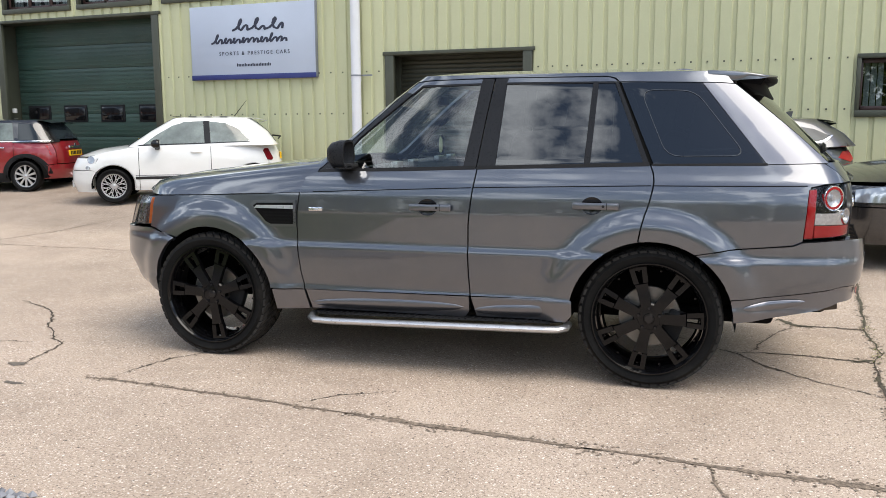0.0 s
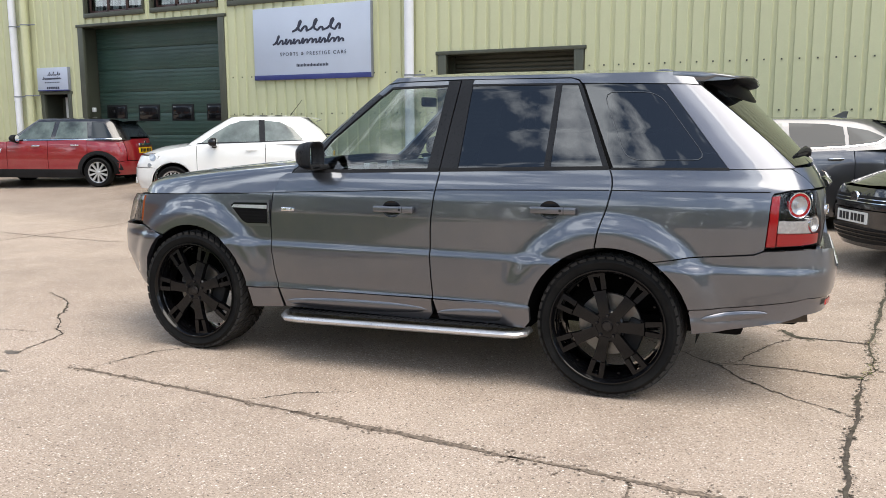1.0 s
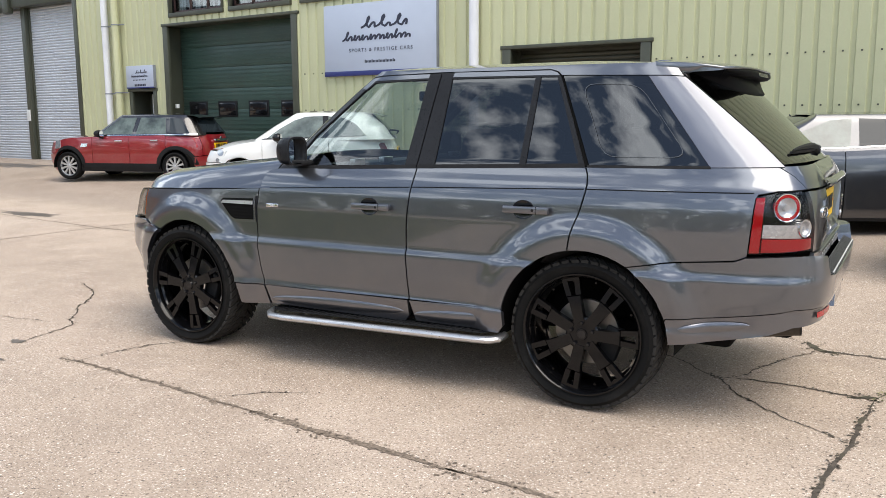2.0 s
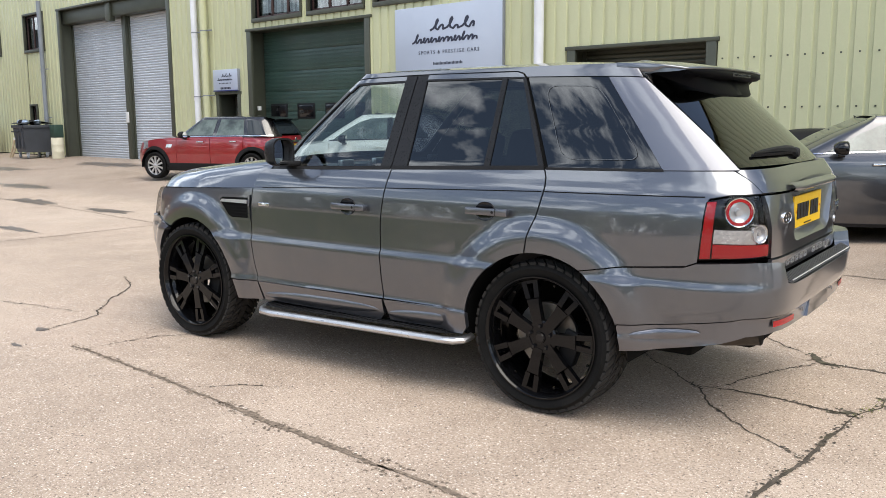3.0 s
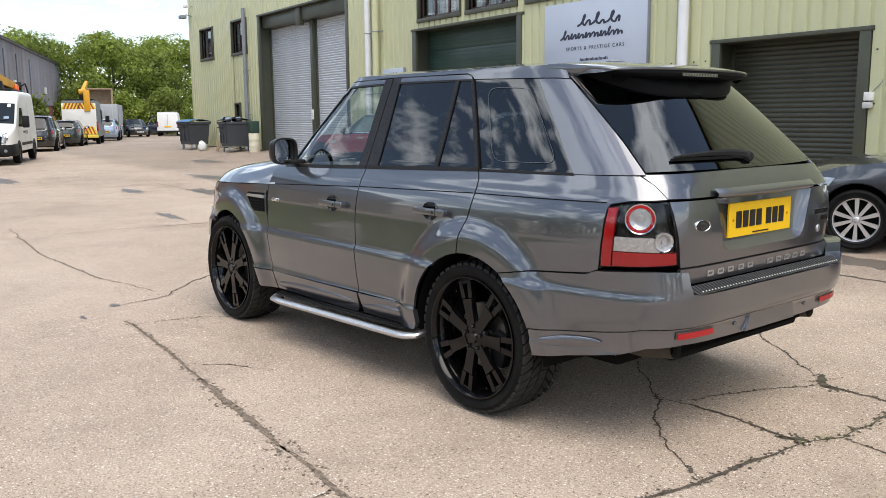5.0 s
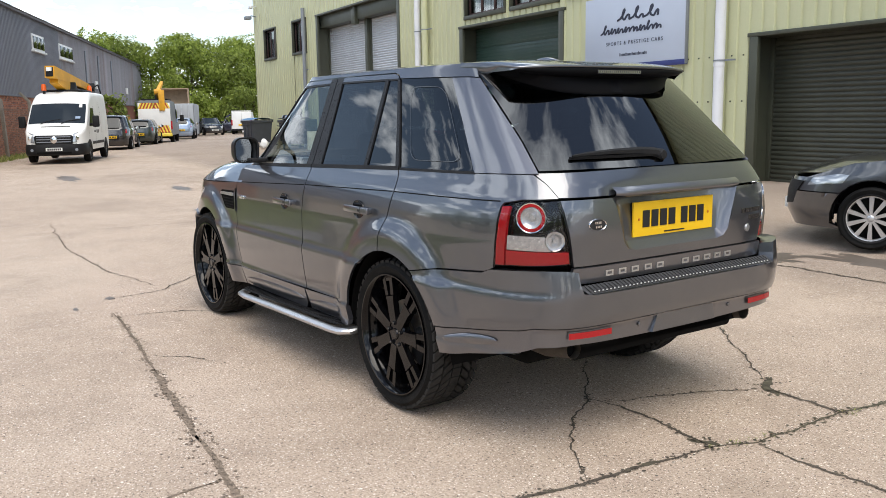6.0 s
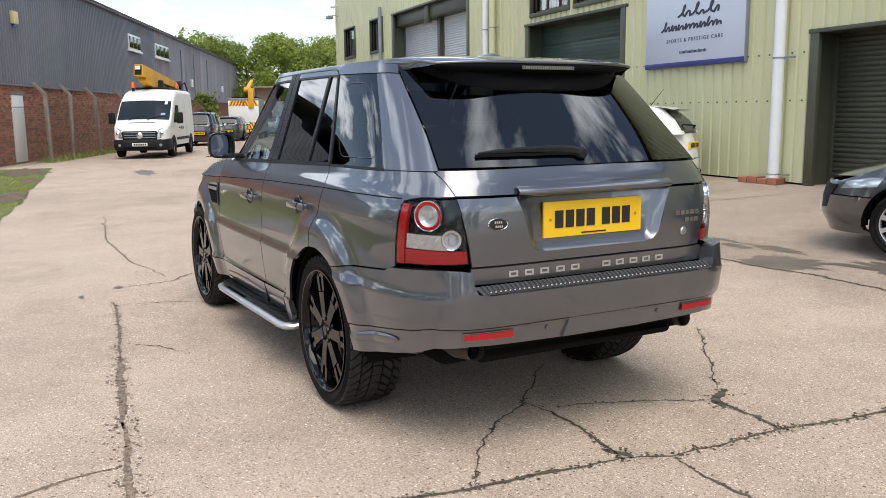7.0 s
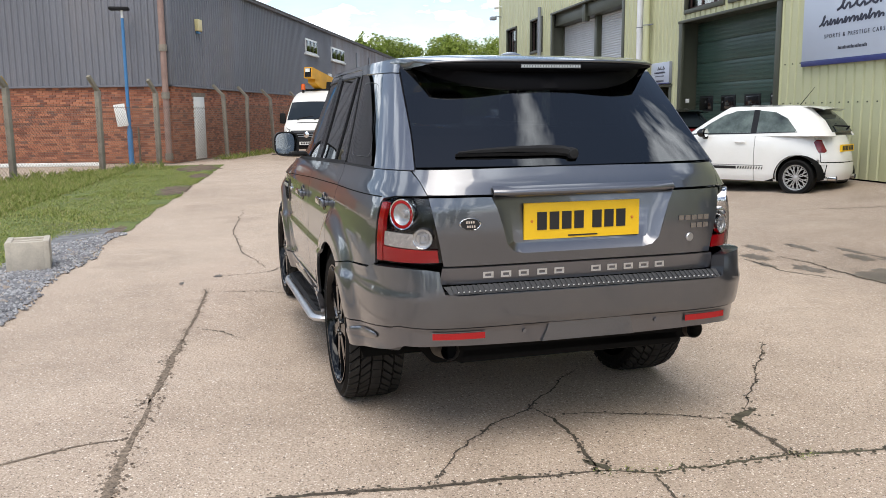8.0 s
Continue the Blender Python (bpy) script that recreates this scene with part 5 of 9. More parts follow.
    part("parking_sensor", Geo().lathe([(0, 0), (0.009, 0.0), (0.010, 0.004)], 14, pose(xb + 0.004, 0.33, 0.575, 0, 0, 90)), M_TRIM, car)
    # ---- step pad on the bumper
    M_PAD = worn("dark_grey_step_pad", (0.050, 0.050, 0.053), 0.45, 0.2, 6, 90, 0.2)
    pad = part("bumper_step", Geo().grid(lambda a, b: (2.445 + 0.058 * a, 0.650 * b * (1 - 0.02 * a), 0.784 - 0.026 * a), [0, 0.5, 1], [-1, 0, 1]), M_PAD, car, "ribbed dark grey bumper step")
    g = Geo()
    for k in range(54):
        y = -0.62 + k * 0.0234
        g.prism([(2.450, 0.783), (2.500, 0.760), (2.500, 0.764), (2.450, 0.787)], y, y + 0.011)
    part("step_rib", g, M_PAD, pad, "", 0)["kind"] = "stuff"
    g = Geo()
    for k in range(52):
        g.lathe([(0.0, -0.002), (0.0035, -0.001), (0.004, 0.002)], 6, pose(2.497, -0.60 + k * 0.0235, 0.768, -60, 0, 0))
    part("step_stud", g, M_PALE, pad, "", 0)["kind"] = "stuff"
    # ---- tailgate
    low = [("r", 0.0, 0.862), ("r", -0.636, 0.862), ("r", -0.652, 0.95), ("r", -0.672, 1.05), ("r", -0.690, 1.150), ("r", -0.43, 1.150), ("r", -0.405, 1.10), ("r", -0.36, 0.945), ("r", -0.33, 0.915), ("r", -0.28, 0.905), ("r", 0.0, 0.905)]
    gate = part("tailgate", both(panel(BODY, low, 0.02)), M_GREY, car, "", 50)
    up = [("r", 0.0, 1.158), ("r", -0.692, 1.162), ("r", -0.712, 1.22), ("r", -0.730, 1.262), ("r", 0.0, 1.268)]
    part("upper_tailgate", both(panel(BODY, up, 0.02)), M_GREY, car, "", 50)
    # number plate bay: a hollow with sloping walls
    X = lambda y, z, d=0.0: BODY.at(BODY.u_rear(y, z), z)[0] + d
    outer = [(-0.43, 1.150), (-0.405, 1.10), (-0.36, 0.945), (-0.33, 0.915), (-0.28, 0.905), (0.28, 0.905), (0.33, 0.915), (0.36, 0.945), (0.405, 1.10), (0.43, 1.150)]
    inn = [(-0.345, 1.150), (-0.335, 1.10), (-0.325, 0.965), (-0.315, 0.948), (-0.295, 0.942), (0.295, 0.942), (0.315, 0.948), (0.325, 0.965), (0.335, 1.10), (0.345, 1.150)]
    g = Geo()
    vs = [(X(y, z), y, z) for y, z in outer] + [(2.392 + 0.02 * (1.05 - z) / 0.1 * 0.2, y, z) for y, z in inn]
    g.add(vs, [(i, i + 1, 11 + i, 10 + i) for i in range(9)] + [tuple(range(10, 20))])
    part("plate_bay", g, M_TRIM, gate, "", 40)
    g = Geo().prism([(-0.275, 0.957), (0.275, 0.957), (0.275, 1.115), (-0.275, 1.115)], 2.396, 2.404, None, "x", 0.004)
    plate = part("number_plate", g, M_YELLOWPLATE, gate, "yellow rear number plate")
    plate.rotation_euler = (0, 0, 0)
    bars = [(-0.215 + k * 0.058, 0.044) for k in range(4)] + [(0.045 + k * 0.058, 0.044) for k in range(3)]
    for y, wd in bars:
        part("plate_character", Geo().prism([(y, 0.998), (y + wd, 0.998), (y + wd, 1.075), (y, 1.075)], 2.403, 2.4075, None, "x"), M_INK, plate, "", 0)
    for y in (-0.24, 0.238):
        part("plate_screw", Geo().lathe([(0, 0), (0.006, 0.001), (0.0065, 0.004)], 10, pose(2.4095, y, 1.036, 0, 0, 90)), mat("amber_cap", (0.6, 0.2, 0.02), 0.4), plate)
    part("maker_strip", Geo().prism([(-0.07, 0.9655), (0.07, 0.9655), (0.07, 0.9715), (-0.07, 0.9715)], 2.403, 2.4065, None, "x"), M_INK, plate, "", 0)
    part("tailgate_brow", Geo().grid(lambda a, b: (2.435 + 0.028 * math.sin(math.pi * (0.15 + 0.85 * a)) - 0.02 * b ** 8, 0.425 * b, 1.150 + 0.044 * a), [k / 8 for k in range(9)], [-1 + k / 12 for k in range(25)]), M_TRIM, gate)
    part("brow_underside", Geo().grid(lambda a, b: (2.36 + 0.085 * a, 0.42 * b, 1.151), [0, 1], [-1, 0, 1]), M_BLACK, gate)
    g = Geo().lathe([(0, -0.003), (0.040, -0.002), (0.044, 0.002), (0.044, 0.008)], 32, Matrix.Translation((X(-0.527, 1.04) + 0.004, -0.527, 1.040)) @ pose(0, 0, 0, 0, 0, 90 - 10) @ Matrix.Diagonal((1, 1, 0.58, 1)))
    b = part("maker_badge", g, M_INK, gate, "oval black badge with a chrome rim")
    g = Geo().lathe([(0.040, -0.0035), (0.043, -0.006), (0.046, -0.003), (0.046, 0.004)], 32, Matrix.Translation((X(-0.527, 1.04) + 0.004, -0.527, 1.040)) @ pose(0, 0, 0, 0, 0, 80) @ Matrix.Diagonal((1, 1, 0.58, 1)))
    part("badge_rim", g, M_CHROME, b)
    for z0, y0 in ((1.044, -0.020), (1.026, -0.016)):
        for k in range(4):
            part("badge_mark", Geo().box(X(-0.527, 1.04) + 0.006, X(-0.527, 1.04) + 0.010, -0.527 + y0 + k * 0.010, -0.527 + y0 + k * 0.010 + 0.007, z0, z0 + 0.010), M_CHROME, b, "", 0)
    for y0, n, z0, wd in ((0.455, 5, 1.014, 0.030), (0.520, 3, 0.978, 0.030)):
        for k in range(n):
            y = y0 + k * 0.033
            x = X(y + 0.01, z0) - 0.002
            part("badge_letter", Geo().prism([(y, z0), (y + wd * 0.86, z0), (y + wd * 0.86, z0 + 0.022), (y, z0 + 0.022)], x, x + 0.008, None, "x"), M_CHROMEDARK, gate, "", 0)
    part("tailgate_lock", Geo().lathe([(0, -0.003), (0.017, -0.003), (0.020, 0.0), (0.020, 0.006)], 20, pose(X(0.52, 0.935) + 0.003, 0.52, 0.935, 0, 0, 100)), M_SATINMETAL, gate)
    # lower strip with spaced letters
    part("lower_tailgate_strip", both(panel(BODY, [("r", 0.0, 0.785), ("r", -0.648, 0.785), ("r", -0.638, 0.855), ("r", 0.0, 0.855)], 0.02, 0.010)), M_TRIM, gate)
    for k, y in enumerate([-0.470, -0.390, -0.310, -0.225, -0.145, 0.030, 0.108, 0.188, 0.265, 0.343]):
        x = X(y + 0.03, 0.82) + 0.009
        g = Geo()
        for y0, y1, z0, z1 in ((y, y + 0.046, 0.827, 0.834), (y, y + 0.046, 0.808, 0.815), (y, y + 0.009, 0.815, 0.827), (y + 0.037, y + 0.046, 0.815, 0.827)):
            g.prism([(y0, z0), (y1, z0), (y1, z1), (y0, z1)], x, x + 0.005, None, "x")
        part("tailgate_letter", g, M_SATINMETAL, gate, "", 0)
    # ---- tail lamps
    for s in (0, 1):
        mir = (lambda g: g) if s == 0 else (lambda g: g.mirrored())
        outl = [(2.172, 1.128), (2.166, 1.05), (2.152, 0.860), ("r", -0.85, 0.868), ("r", -0.652, 0.872), ("r", -0.665, 0.98), ("r", -0.690, 1.148), ("r", -0.80, 1.149)]
        lamp = part("tail_lamp", mir(panel(BODY, outl, 0.02, -0.034)), M_BLACKGLOSS, car, "red and clear tail lamp cluster")
        part("red_strip", mir(panel(BODY, [(2.176, 1.122), (2.160, 0.90), (2.158, 0.868), (2.200, 0.869), (2.208, 1.0), (2.212, 1.126)], 0.02, -0.004)), M_REDLENS, lamp, "red lamp lens")
        part("red_band", mir(panel(BODY, [(2.208, 0.870), (2.211, 0.934), ("r", -0.80, 0.932), ("r", -0.664, 0.928), ("r", -0.657, 0.878), ("r", -0.85, 0.872)], 0.02, -0.005)), M_REDLENS, lamp, "red lamp lens")
        part("reversing_lamp", mir(panel(BODY, [(2.214, 0.938), (2.217, 1.000), ("r", -0.81, 0.998), ("r", -0.735, 0.996), ("r", -0.735, 0.933), ("r", -0.80, 0.936)], 0.02, -0.010)), M_CLEARLAMP, lamp, "clear ribbed reversing lamp")
        for nm, yy, zz, r, mt, lab in (("stop_lamp", -0.795, 1.078, 0.063, M_REDLENS, "round red stop lamp"), ("indicator_lamp", -0.722, 0.980, 0.042, M_CLEARLAMP, "round clear indicator lamp")):
            u = BODY.u_rear(yy, zz)
            px, p0, p1 = Vector(BODY.at(u, zz)), BODY.at(u - 0.03, zz), BODY.at(u + 0.03, zz)
            tx, ty = p1[0] - p0[0], p1[1] - p0[1]
            m = Matrix.Translation(px) @ pose(0, 0, 0, 0, 0, math.degrees(math.atan2(ty, tx))) @ pose(0, 0.022, 0)
            q = part(nm, mir(Geo().lathe([(r * 0.72, 0.0), (r * 0.75, -0.012), (r * 0.95, -0.014), (r, -0.006), (r, 0.03)], 32, m)), mt, lamp, lab)
            part("lamp_bowl", mir(Geo().lathe([(0.0, -0.012), (r * 0.22, -0.012), (r * 0.30, 0.004), (r * 0.5, 0.002), (r * 0.74, -0.012)], 24, m)), M_CLEARLAMP, q)
            part("lamp_rim", mir(Geo().lathe([(r * 0.97, -0.014), (r * 1.03, -0.016), (r * 1.07, -0.008), (r * 1.07, 0.03)], 32, m)), M_CHROME, q)
        part("lamp_lens", mir(panel(BODY, outl, 0.0, 0.001)), M_LENS, lamp, "clear outer lens")
    # ---- greenhouse
    gl = lambda pts, mt, nm, parent, s, th=0.0, off=0.0, lab="", du=0.02: part(nm, panel(CABIN, pts, th, off, du) if s == 0 else panel(CABIN, pts, th, off, du).mirrored(), mt, parent, lab, 50)
    bz = lambda x: belt(x) + 0.004
    M_GREYLINE = mat("grey_edge_line", (0.085, 0.092, 0.100), 0.5)
    for s in (0, 1):
        gl([(-0.545, bz(-0.54)), (-0.385, 1.395), (0.0, 1.698), (0.365, 1.706), (0.290, bz(0.29) + 0.012)], M_CLEAR, "front_window", fd[s], s, 0.0, -0.008, "clear front door window")
        gl([(0.478, bz(0.48) + 0.012), (0.519, 1.709), (1.020, 1.706), (0.990, bz(1.0) + 0.010)], M_PRIVACY, "rear_window", rd[s], s, 0.0, -0.008, "dark tinted rear door window")
        gl([(1.022, bz(1.0) + 0.010), (1.048, 1.706), (1.140, 1.705), (1.318, bz(1.3) + 0.010)], M_PRIVACY, "quarter_light", rd[s], s, 0.0, -0.007, "dark tinted quarter light")
        gl([(1.372, bz(1.37) + 0.003), (1.176, 1.704), (1.612, 1.694), (1.955, bz(1.95) + 0.003)], M_PRIVACY, "cargo_window", car, s, 0.004, -0.004, "dark tinted fixed rear side window")
        # printed edge line inside the fixed rear window
        corner = [(1.436, bz(1.44) + 0.045), (1.278, 1.662), (1.575, 1.654), (1.852, bz(1.84) + 0.045)]
        ring = []
        for k in range(4):
            p, q, w = Vector(corner[k - 1]), Vector(corner[k]), Vector(corner[(k + 1) % 4])
            e, f_ = q + (p - q).normalized() * 0.075, q + (w - q).normalized() * 0.075
            ring += [e.lerp(q, t).lerp(q.lerp(f_, t), t) for t in (0, 0.25, 0.5, 0.75, 1.0)] + [f_.lerp(w, t) for t in (0.2, 0.4, 0.6)]
        mid = sum(ring, Vector((0, 0))) / len(ring)
        g = Geo().grid(lambda i, j: CABIN.at(CABIN.u_side(*(ring[i % len(ring)].lerp(mid, 0.012 * j))), ring[i % len(ring)].lerp(mid, 0.012 * j)[1], 0.0016), range(len(ring) + 1), [0, 1])
        part("edge_line", g if s == 0 else g.mirrored(), M_GREYLINE, car, "", 50)
        # black window frames
        gl([(-0.640, bz(-0.64)), (-0.535, 1.290), (-0.164, 1.622), (-0.105, 1.668), (-0.060, 1.656), (-0.392, 1.392), (-0.545, bz(-0.54))], M_SATIN, "window_frame", fd[s], s, 0.015)
        gl([(-0.105, 1.669), (-0.035, 1.720), (0.05, 1.728), (0.20, 1.732), (0.372, 1.734), (0.368, 1.712), (0.0, 1.705), (-0.060, 1.657)], M_GREY, "door_frame_top", fd[s], s, 0.015)
        gl([(-0.060, 1.656), (0.0, 1.704), (0.367, 1.711), (0.366, 1.702), (0.0, 1.694), (-0.048, 1.656)], M_SATIN, "window_seal", fd[s], s, 0.012, -0.001)
        gl([(0.290, bz(0.29)), (0.366, 1.706), (0.376, 1.735), (0.445, 1.737), (0.404, 1.49), (0.366, bz(0.37))], M_SATIN, "door_pillar", fd[s], s, 0.02)
        gl([(0.374, bz(0.38)), (0.412, 1.49), (0.453, 1.737), (0.53, 1.738), (0.519, 1.709), (0.478, bz(0.48))], M_SATIN, "door_pillar", rd[s], s, 0.02)
        gl([(0.522, 1.714), (0.530, 1.738), (1.105, 1.734), (1.140, 1.722), (1.152, 1.709), (1.020, 1.711)], M_GREY, "door_frame_top", rd[s], s, 0.015)
        gl([(0.519, 1.704), (0.521, 1.713), (1.020, 1.710), (1.155, 1.708), (1.155, 1.700), (1.020, 1.702)], M_SATIN, "window_seal", rd[s], s, 0.012, -0.001)
        gl([(0.988, bz(1.0)), (1.019, 1.707), (1.048, 1.707), (1.022, bz(1.02))], M_SATIN, "window_divider", rd[s], s, 0.012, 0.001)
        gl([(1.318, bz(1.31)), (1.141, 1.704), (1.160, 1.703), (1.245, 1.501), (1.348, bz(1.35))], M_SATIN, "window_frame", rd[s], s, 0.015)
        gl([(x, bz(x) - 0.006) for x in (-0.64, -0.3, 0.0, 0.366)] + [(x, bz(x) + 0.014) for x in (0.366, 0.0, -0.3, -0.60)], M_BLACK, "belt_seal", fd[s], s, 0.01, 0.003)
        gl([(x, bz(x) - 0.006) for x in (0.374, 0.8, 1.348)] + [(x, bz(x) + 0.014) for x in (1.345, 0.8, 0.374)], M_BLACK, "belt_seal", rd[s], s, 0.01, 0.003)
        gl([(x, bz(x) - 0.006) for x in (1.36, 1.6, 1.96)] + [(x, bz(x) + 0.006) for x in (1.955, 1.6, 1.36)], M_BLACK, "belt_seal", car, s, 0.01, 0.002)
        gl([(1.145, 1.702), (1.182, 1.702), (1.380, bz(1.38)), (1.335, bz(1.33))], M_SHADOW, "pillar_seal", car, s, 0.01, -0.010)
        # pillar panel behind the side window, wrapping to the rear screen, sky sheen painted in
        gl([(1.956, bz(1.956)), (1.613, 1.694), (1.720, 1.691), ("r", -0.665, 1.685), ("r", -0.676, 1.60), ("r", -0.698, 1.40), ("r", -0.722, 1.262), (2.15, 1.260)], M_PILLAR, "rear_pillar_panel", car, s, 0.02, 0.001, "silver painted rear pillar panel", 0.008)
        # painted screen pillar and roof side
        gl([(-0.655, bz(-0.65)), (-0.545, 1.290), (-0.172, 1.626), (-0.045, 1.726), (-0.050, 1.748), ("f", -0.60, 1.742), ("f", -0.64, 1.60), ("f", -0.70, 1.40), ("f", -0.75, 1.23), ("f", -0.80, 1.20)], M_GREY, "screen_pillar", car, s, 0.02)
        gl([(-0.045, 1.727), (0.05, 1.735), (0.45, 1.743), (1.10, 1.741), (1.145, 1.729), (1.165, 1.709), (1.615, 1.699), (1.720, 1.696), ("r", -0.665, 1.691), ("r", -0.640, 1.760), (1.58, 1.760), (0.9, 1.760), (0.0, 1.760)], M_GREY, "roof_side", car, s, 0.02)
    ws = [("f", 0.0, 1.745), ("f", -0.595, 1.738), ("f", -0.635, 1.60), ("f", -0.695, 1.40), ("f", -0.745, 1.23), ("f", 0.0, 1.20)]
    part("windscreen", both(panel(CABIN, ws, 0.0, -0.006)), M_CLEAR, car, "clear windscreen", 60)
    edge = smooth_table([(1.26, 0.716), (1.40, 0.692), (1.60, 0.670), (1.72, 0.655)], 0.03)

    def screen(z, b, off=0.0):
        y = edge(z) * b
        xm, xe = CABIN.at(2.0, z)[0], CABIN.at(CABIN.u_rear(-edge(z), z), z)[0]
        return xm - (xm - xe) * abs(b) ** 2.2 - 0.002 + off, y, z
    zs, bs = [1.272 + 0.43 * k / 12 for k in range(13)], [-1 + k / 14 for k in range(29)]
    part("rear_screen", Geo().grid(lambda z, b: screen(z, b), zs, bs), M_REARGLASS, car, "dark tinted rear screen", 60)
    part("rear_screen_band", Geo().grid(lambda z, b: screen(z, b, -0.004), [1.70, 1.72, 1.74, 1.757], bs), M_BLACKGLOSS, car)
    # roof with its crown
    def roof(a, b):
        k = 2 * math.pi * b
        u = -2 + 8 * b
        uu, sg = (u, 1) if u <= 2 else (4 - u, -1)
        x, y, z = CABIN.at(uu, 1.760)
        y *= sg
        cx = 0.9
        s_ = a
        return cx + (x - cx) * s_, y * s_, 1.760 + 0.046 * (1 - s_ ** 2.6) - 0.020 * max(0.0, (cx + (x - cx) * s_ - 1.2)) / 0.6 * (1 - s_ ** 4)
    g = Geo().grid(roof, [0.0, 0.2, 0.4, 0.55, 0.7, 0.8, 0.88, 0.94, 0.98, 1.0], [k / 120 for k in range(121)]).welded(1e-4)
    part("roof", g, M_GREY, car, "", 60)
    g = Geo().grid(lambda a, b: (1.66 + 0.12 * a, 0.06 * math.sin(b * math.pi) * 0 + 0.03 * (2 * b - 1) * (1 - 0.5 * a), 1.785 + 0.022 * math.sin(math.pi * min(1, a * 1.0 + 0.05)) * math.sin(math.pi * b)), [k / 8 for k in range(9)], [k / 6 for k in range(7)])
    part("aerial_pod", Geo().grid(lambda a, b: (1.40 + 0.20 * a, -0.06 + 0.12 * b, 1.780 + 0.034 * math.sin(math.pi * a) ** 0.7 * math.sin(math.pi * b) ** 0.6), [k / 10 for k in range(11)], [k / 8 for k in range(9)]), M_GREY, car)
    # roof spoiler with brake light
    def roof_z(x, y):
        lo, hi = 0.0, 1.3
        for _ in range(26):
            k = (lo + hi) / 2
            px, py, _z = CABIN.at(CABIN.u_rear(y / k, 1.76) if abs(y / k) < 0.70 else 1.0, 1.76) if k > 0.05 else (0.9, 0, 0)
            if 0.9 + (px - 0.9) * k < x:
                lo = k
            else:
                hi = k
        return 1.760 + 0.046 * (1 - min(1.0, lo) ** 2.6) - 0.020 * max(0.0, x - 1.2) / 0.6 * (1 - min(1.0, lo) ** 4)

    def spoiler(a, b):
        half = 0.672 - 0.100 * a ** 1.25
        y = half * b
        tip = 2.036 - 0.085 * abs(b) ** 4
        x0 = 1.640
        z0, z1 = (roof_z(x0, y) if abs(b) < 0.97 else 1.759) + 0.003, 1.742 - 0.008 * abs(b) ** 4
        return x0 + (tip - x0) * a, y, z0 + (z1 - z0) * a ** 1.8 + 0.006 * math.sin(math.pi * a) * (1 - abs(b) ** 4)
    ua, ub = [k / 10 for k in range(11)], [-1 + k / 24 for k in range(49)]
    sp = part("roof_spoiler", Geo().grid(spoiler, ua, ub), M_GREY, car, "", 60)
    # body-coloured lip round the free edge
    rim = [spoiler(a, -1) for a in ua] + [spoiler(1.0, b) for b in ub[1:-1]] + [spoiler(a, 1) for a in ua[::-1]]
    lip = [(0.0, 0.0), (0.004, -0.004), (0.004, -0.010), (-0.002, -0.014), (-0.02, -0.015)]

    def lip_at(i, j):
        x, y, z = rim[i]
        d = Vector((x - 1.3, y * 0.9, 0)).normalized()
        deep = 1.0 + 2.6 * max(0.0, min(1.0, (1.86 - x) / 0.06))
        return x + d.x * lip[j][0], y + d.y * lip[j][0], z + lip[j][1] * deep
    part("spoiler_lip", Geo().grid(lip_at, range(len(rim)), range(5)), M_GREY, sp, "", 60)
    # black wing below it, with its rounded ends, down to the screen
    wing = [(-0.004, -0.013, 0.995), (0.004, -0.022, 0.99), (0.004, -0.044, 0.985), (-0.012, -0.060, 0.97), (-0.050, -0.066, 0.95)]

    def under(a, b):
        x, y, z = spoiler(1.0, b)
        if a < 5:
            dx, dz, k = wing[a]
            return x + dx, y * k, z + 0.85 * dz * (1 - 0.55 * abs(b) ** 5)
        zz = (1.612, 1.600)[a - 5] + 0.105 * abs(b) ** 3.4
        sx, sy, _ = screen(zz, b * 0.90, (0.012, -0.006)[a - 5])
        return sx, sy, zz
    part("spoiler_underside", Geo().grid(under, range(7), ub), M_SPOILBLACK, sp, "", 60)
    for e in (-1, 1):
        side = [spoiler(a, e) for a in ua[2:]]
        g = Geo()
        g.add([(x, y * 0.99, z - 0.012) for x, y, z in side] + [(min(x, 1.92), y * 0.93, z - 0.055) for x, y, z in side], [(i, i + 1, len(side) + i + 1, len(side) + i) for i in range(len(side) - 1)])
        part("spoiler_end", g, M_SPOILBLACK, sp, "", 60)
        cheek = [spoiler(a, e) for a in ua]
        g = Geo()
        g.add([(x, y, z - 0.010) for x, y, z in cheek] + [(x, y * 1.002, max(1.686, z - 0.012 - 0.052 * (1 - k / 10) ** 0.7)) for k, (x, y, z) in enumerate(cheek)], [(i, i + 1, 12 + i, 11 + i) for i in range(10)])
        part("spoiler_cheek", g, M_GREY, sp, "", 60)
    part("high_brake_light", Geo().grid(lambda a, b: (2.0425, -0.15 + 0.30 * b, 1.7185 - 0.016 * a), [0, 1], [k / 8 for k in range(9)]), M_LAMPBASE, sp, "slim unlit high-level brake light")
    g = Geo()
    for k in range(22):
        g.box(2.040, 2.0445, -0.145 + k * 0.0135, -0.137 + k * 0.0135, 1.706, 1.715)
    part("brake_light_cell", g, M_CHROMEDARK, sp, "", 0)["kind"] = "stuff"
    # rear wiper
    sx = lambda y, z: screen(z, y / edge(z))[0]
    arm = [(-0.02, 1.322, 0.024, 0.014), (-0.06, 1.334, 0.026, 0.016), (-0.14, 1.340, 0.024, 0.015), (-0.30, 1.341, 0.018, 0.012), (-0.44, 1.336, 0.013, 0.009), (-0.53, 1.330, 0.006, 0.005)]
    g = Geo()
    vs = []
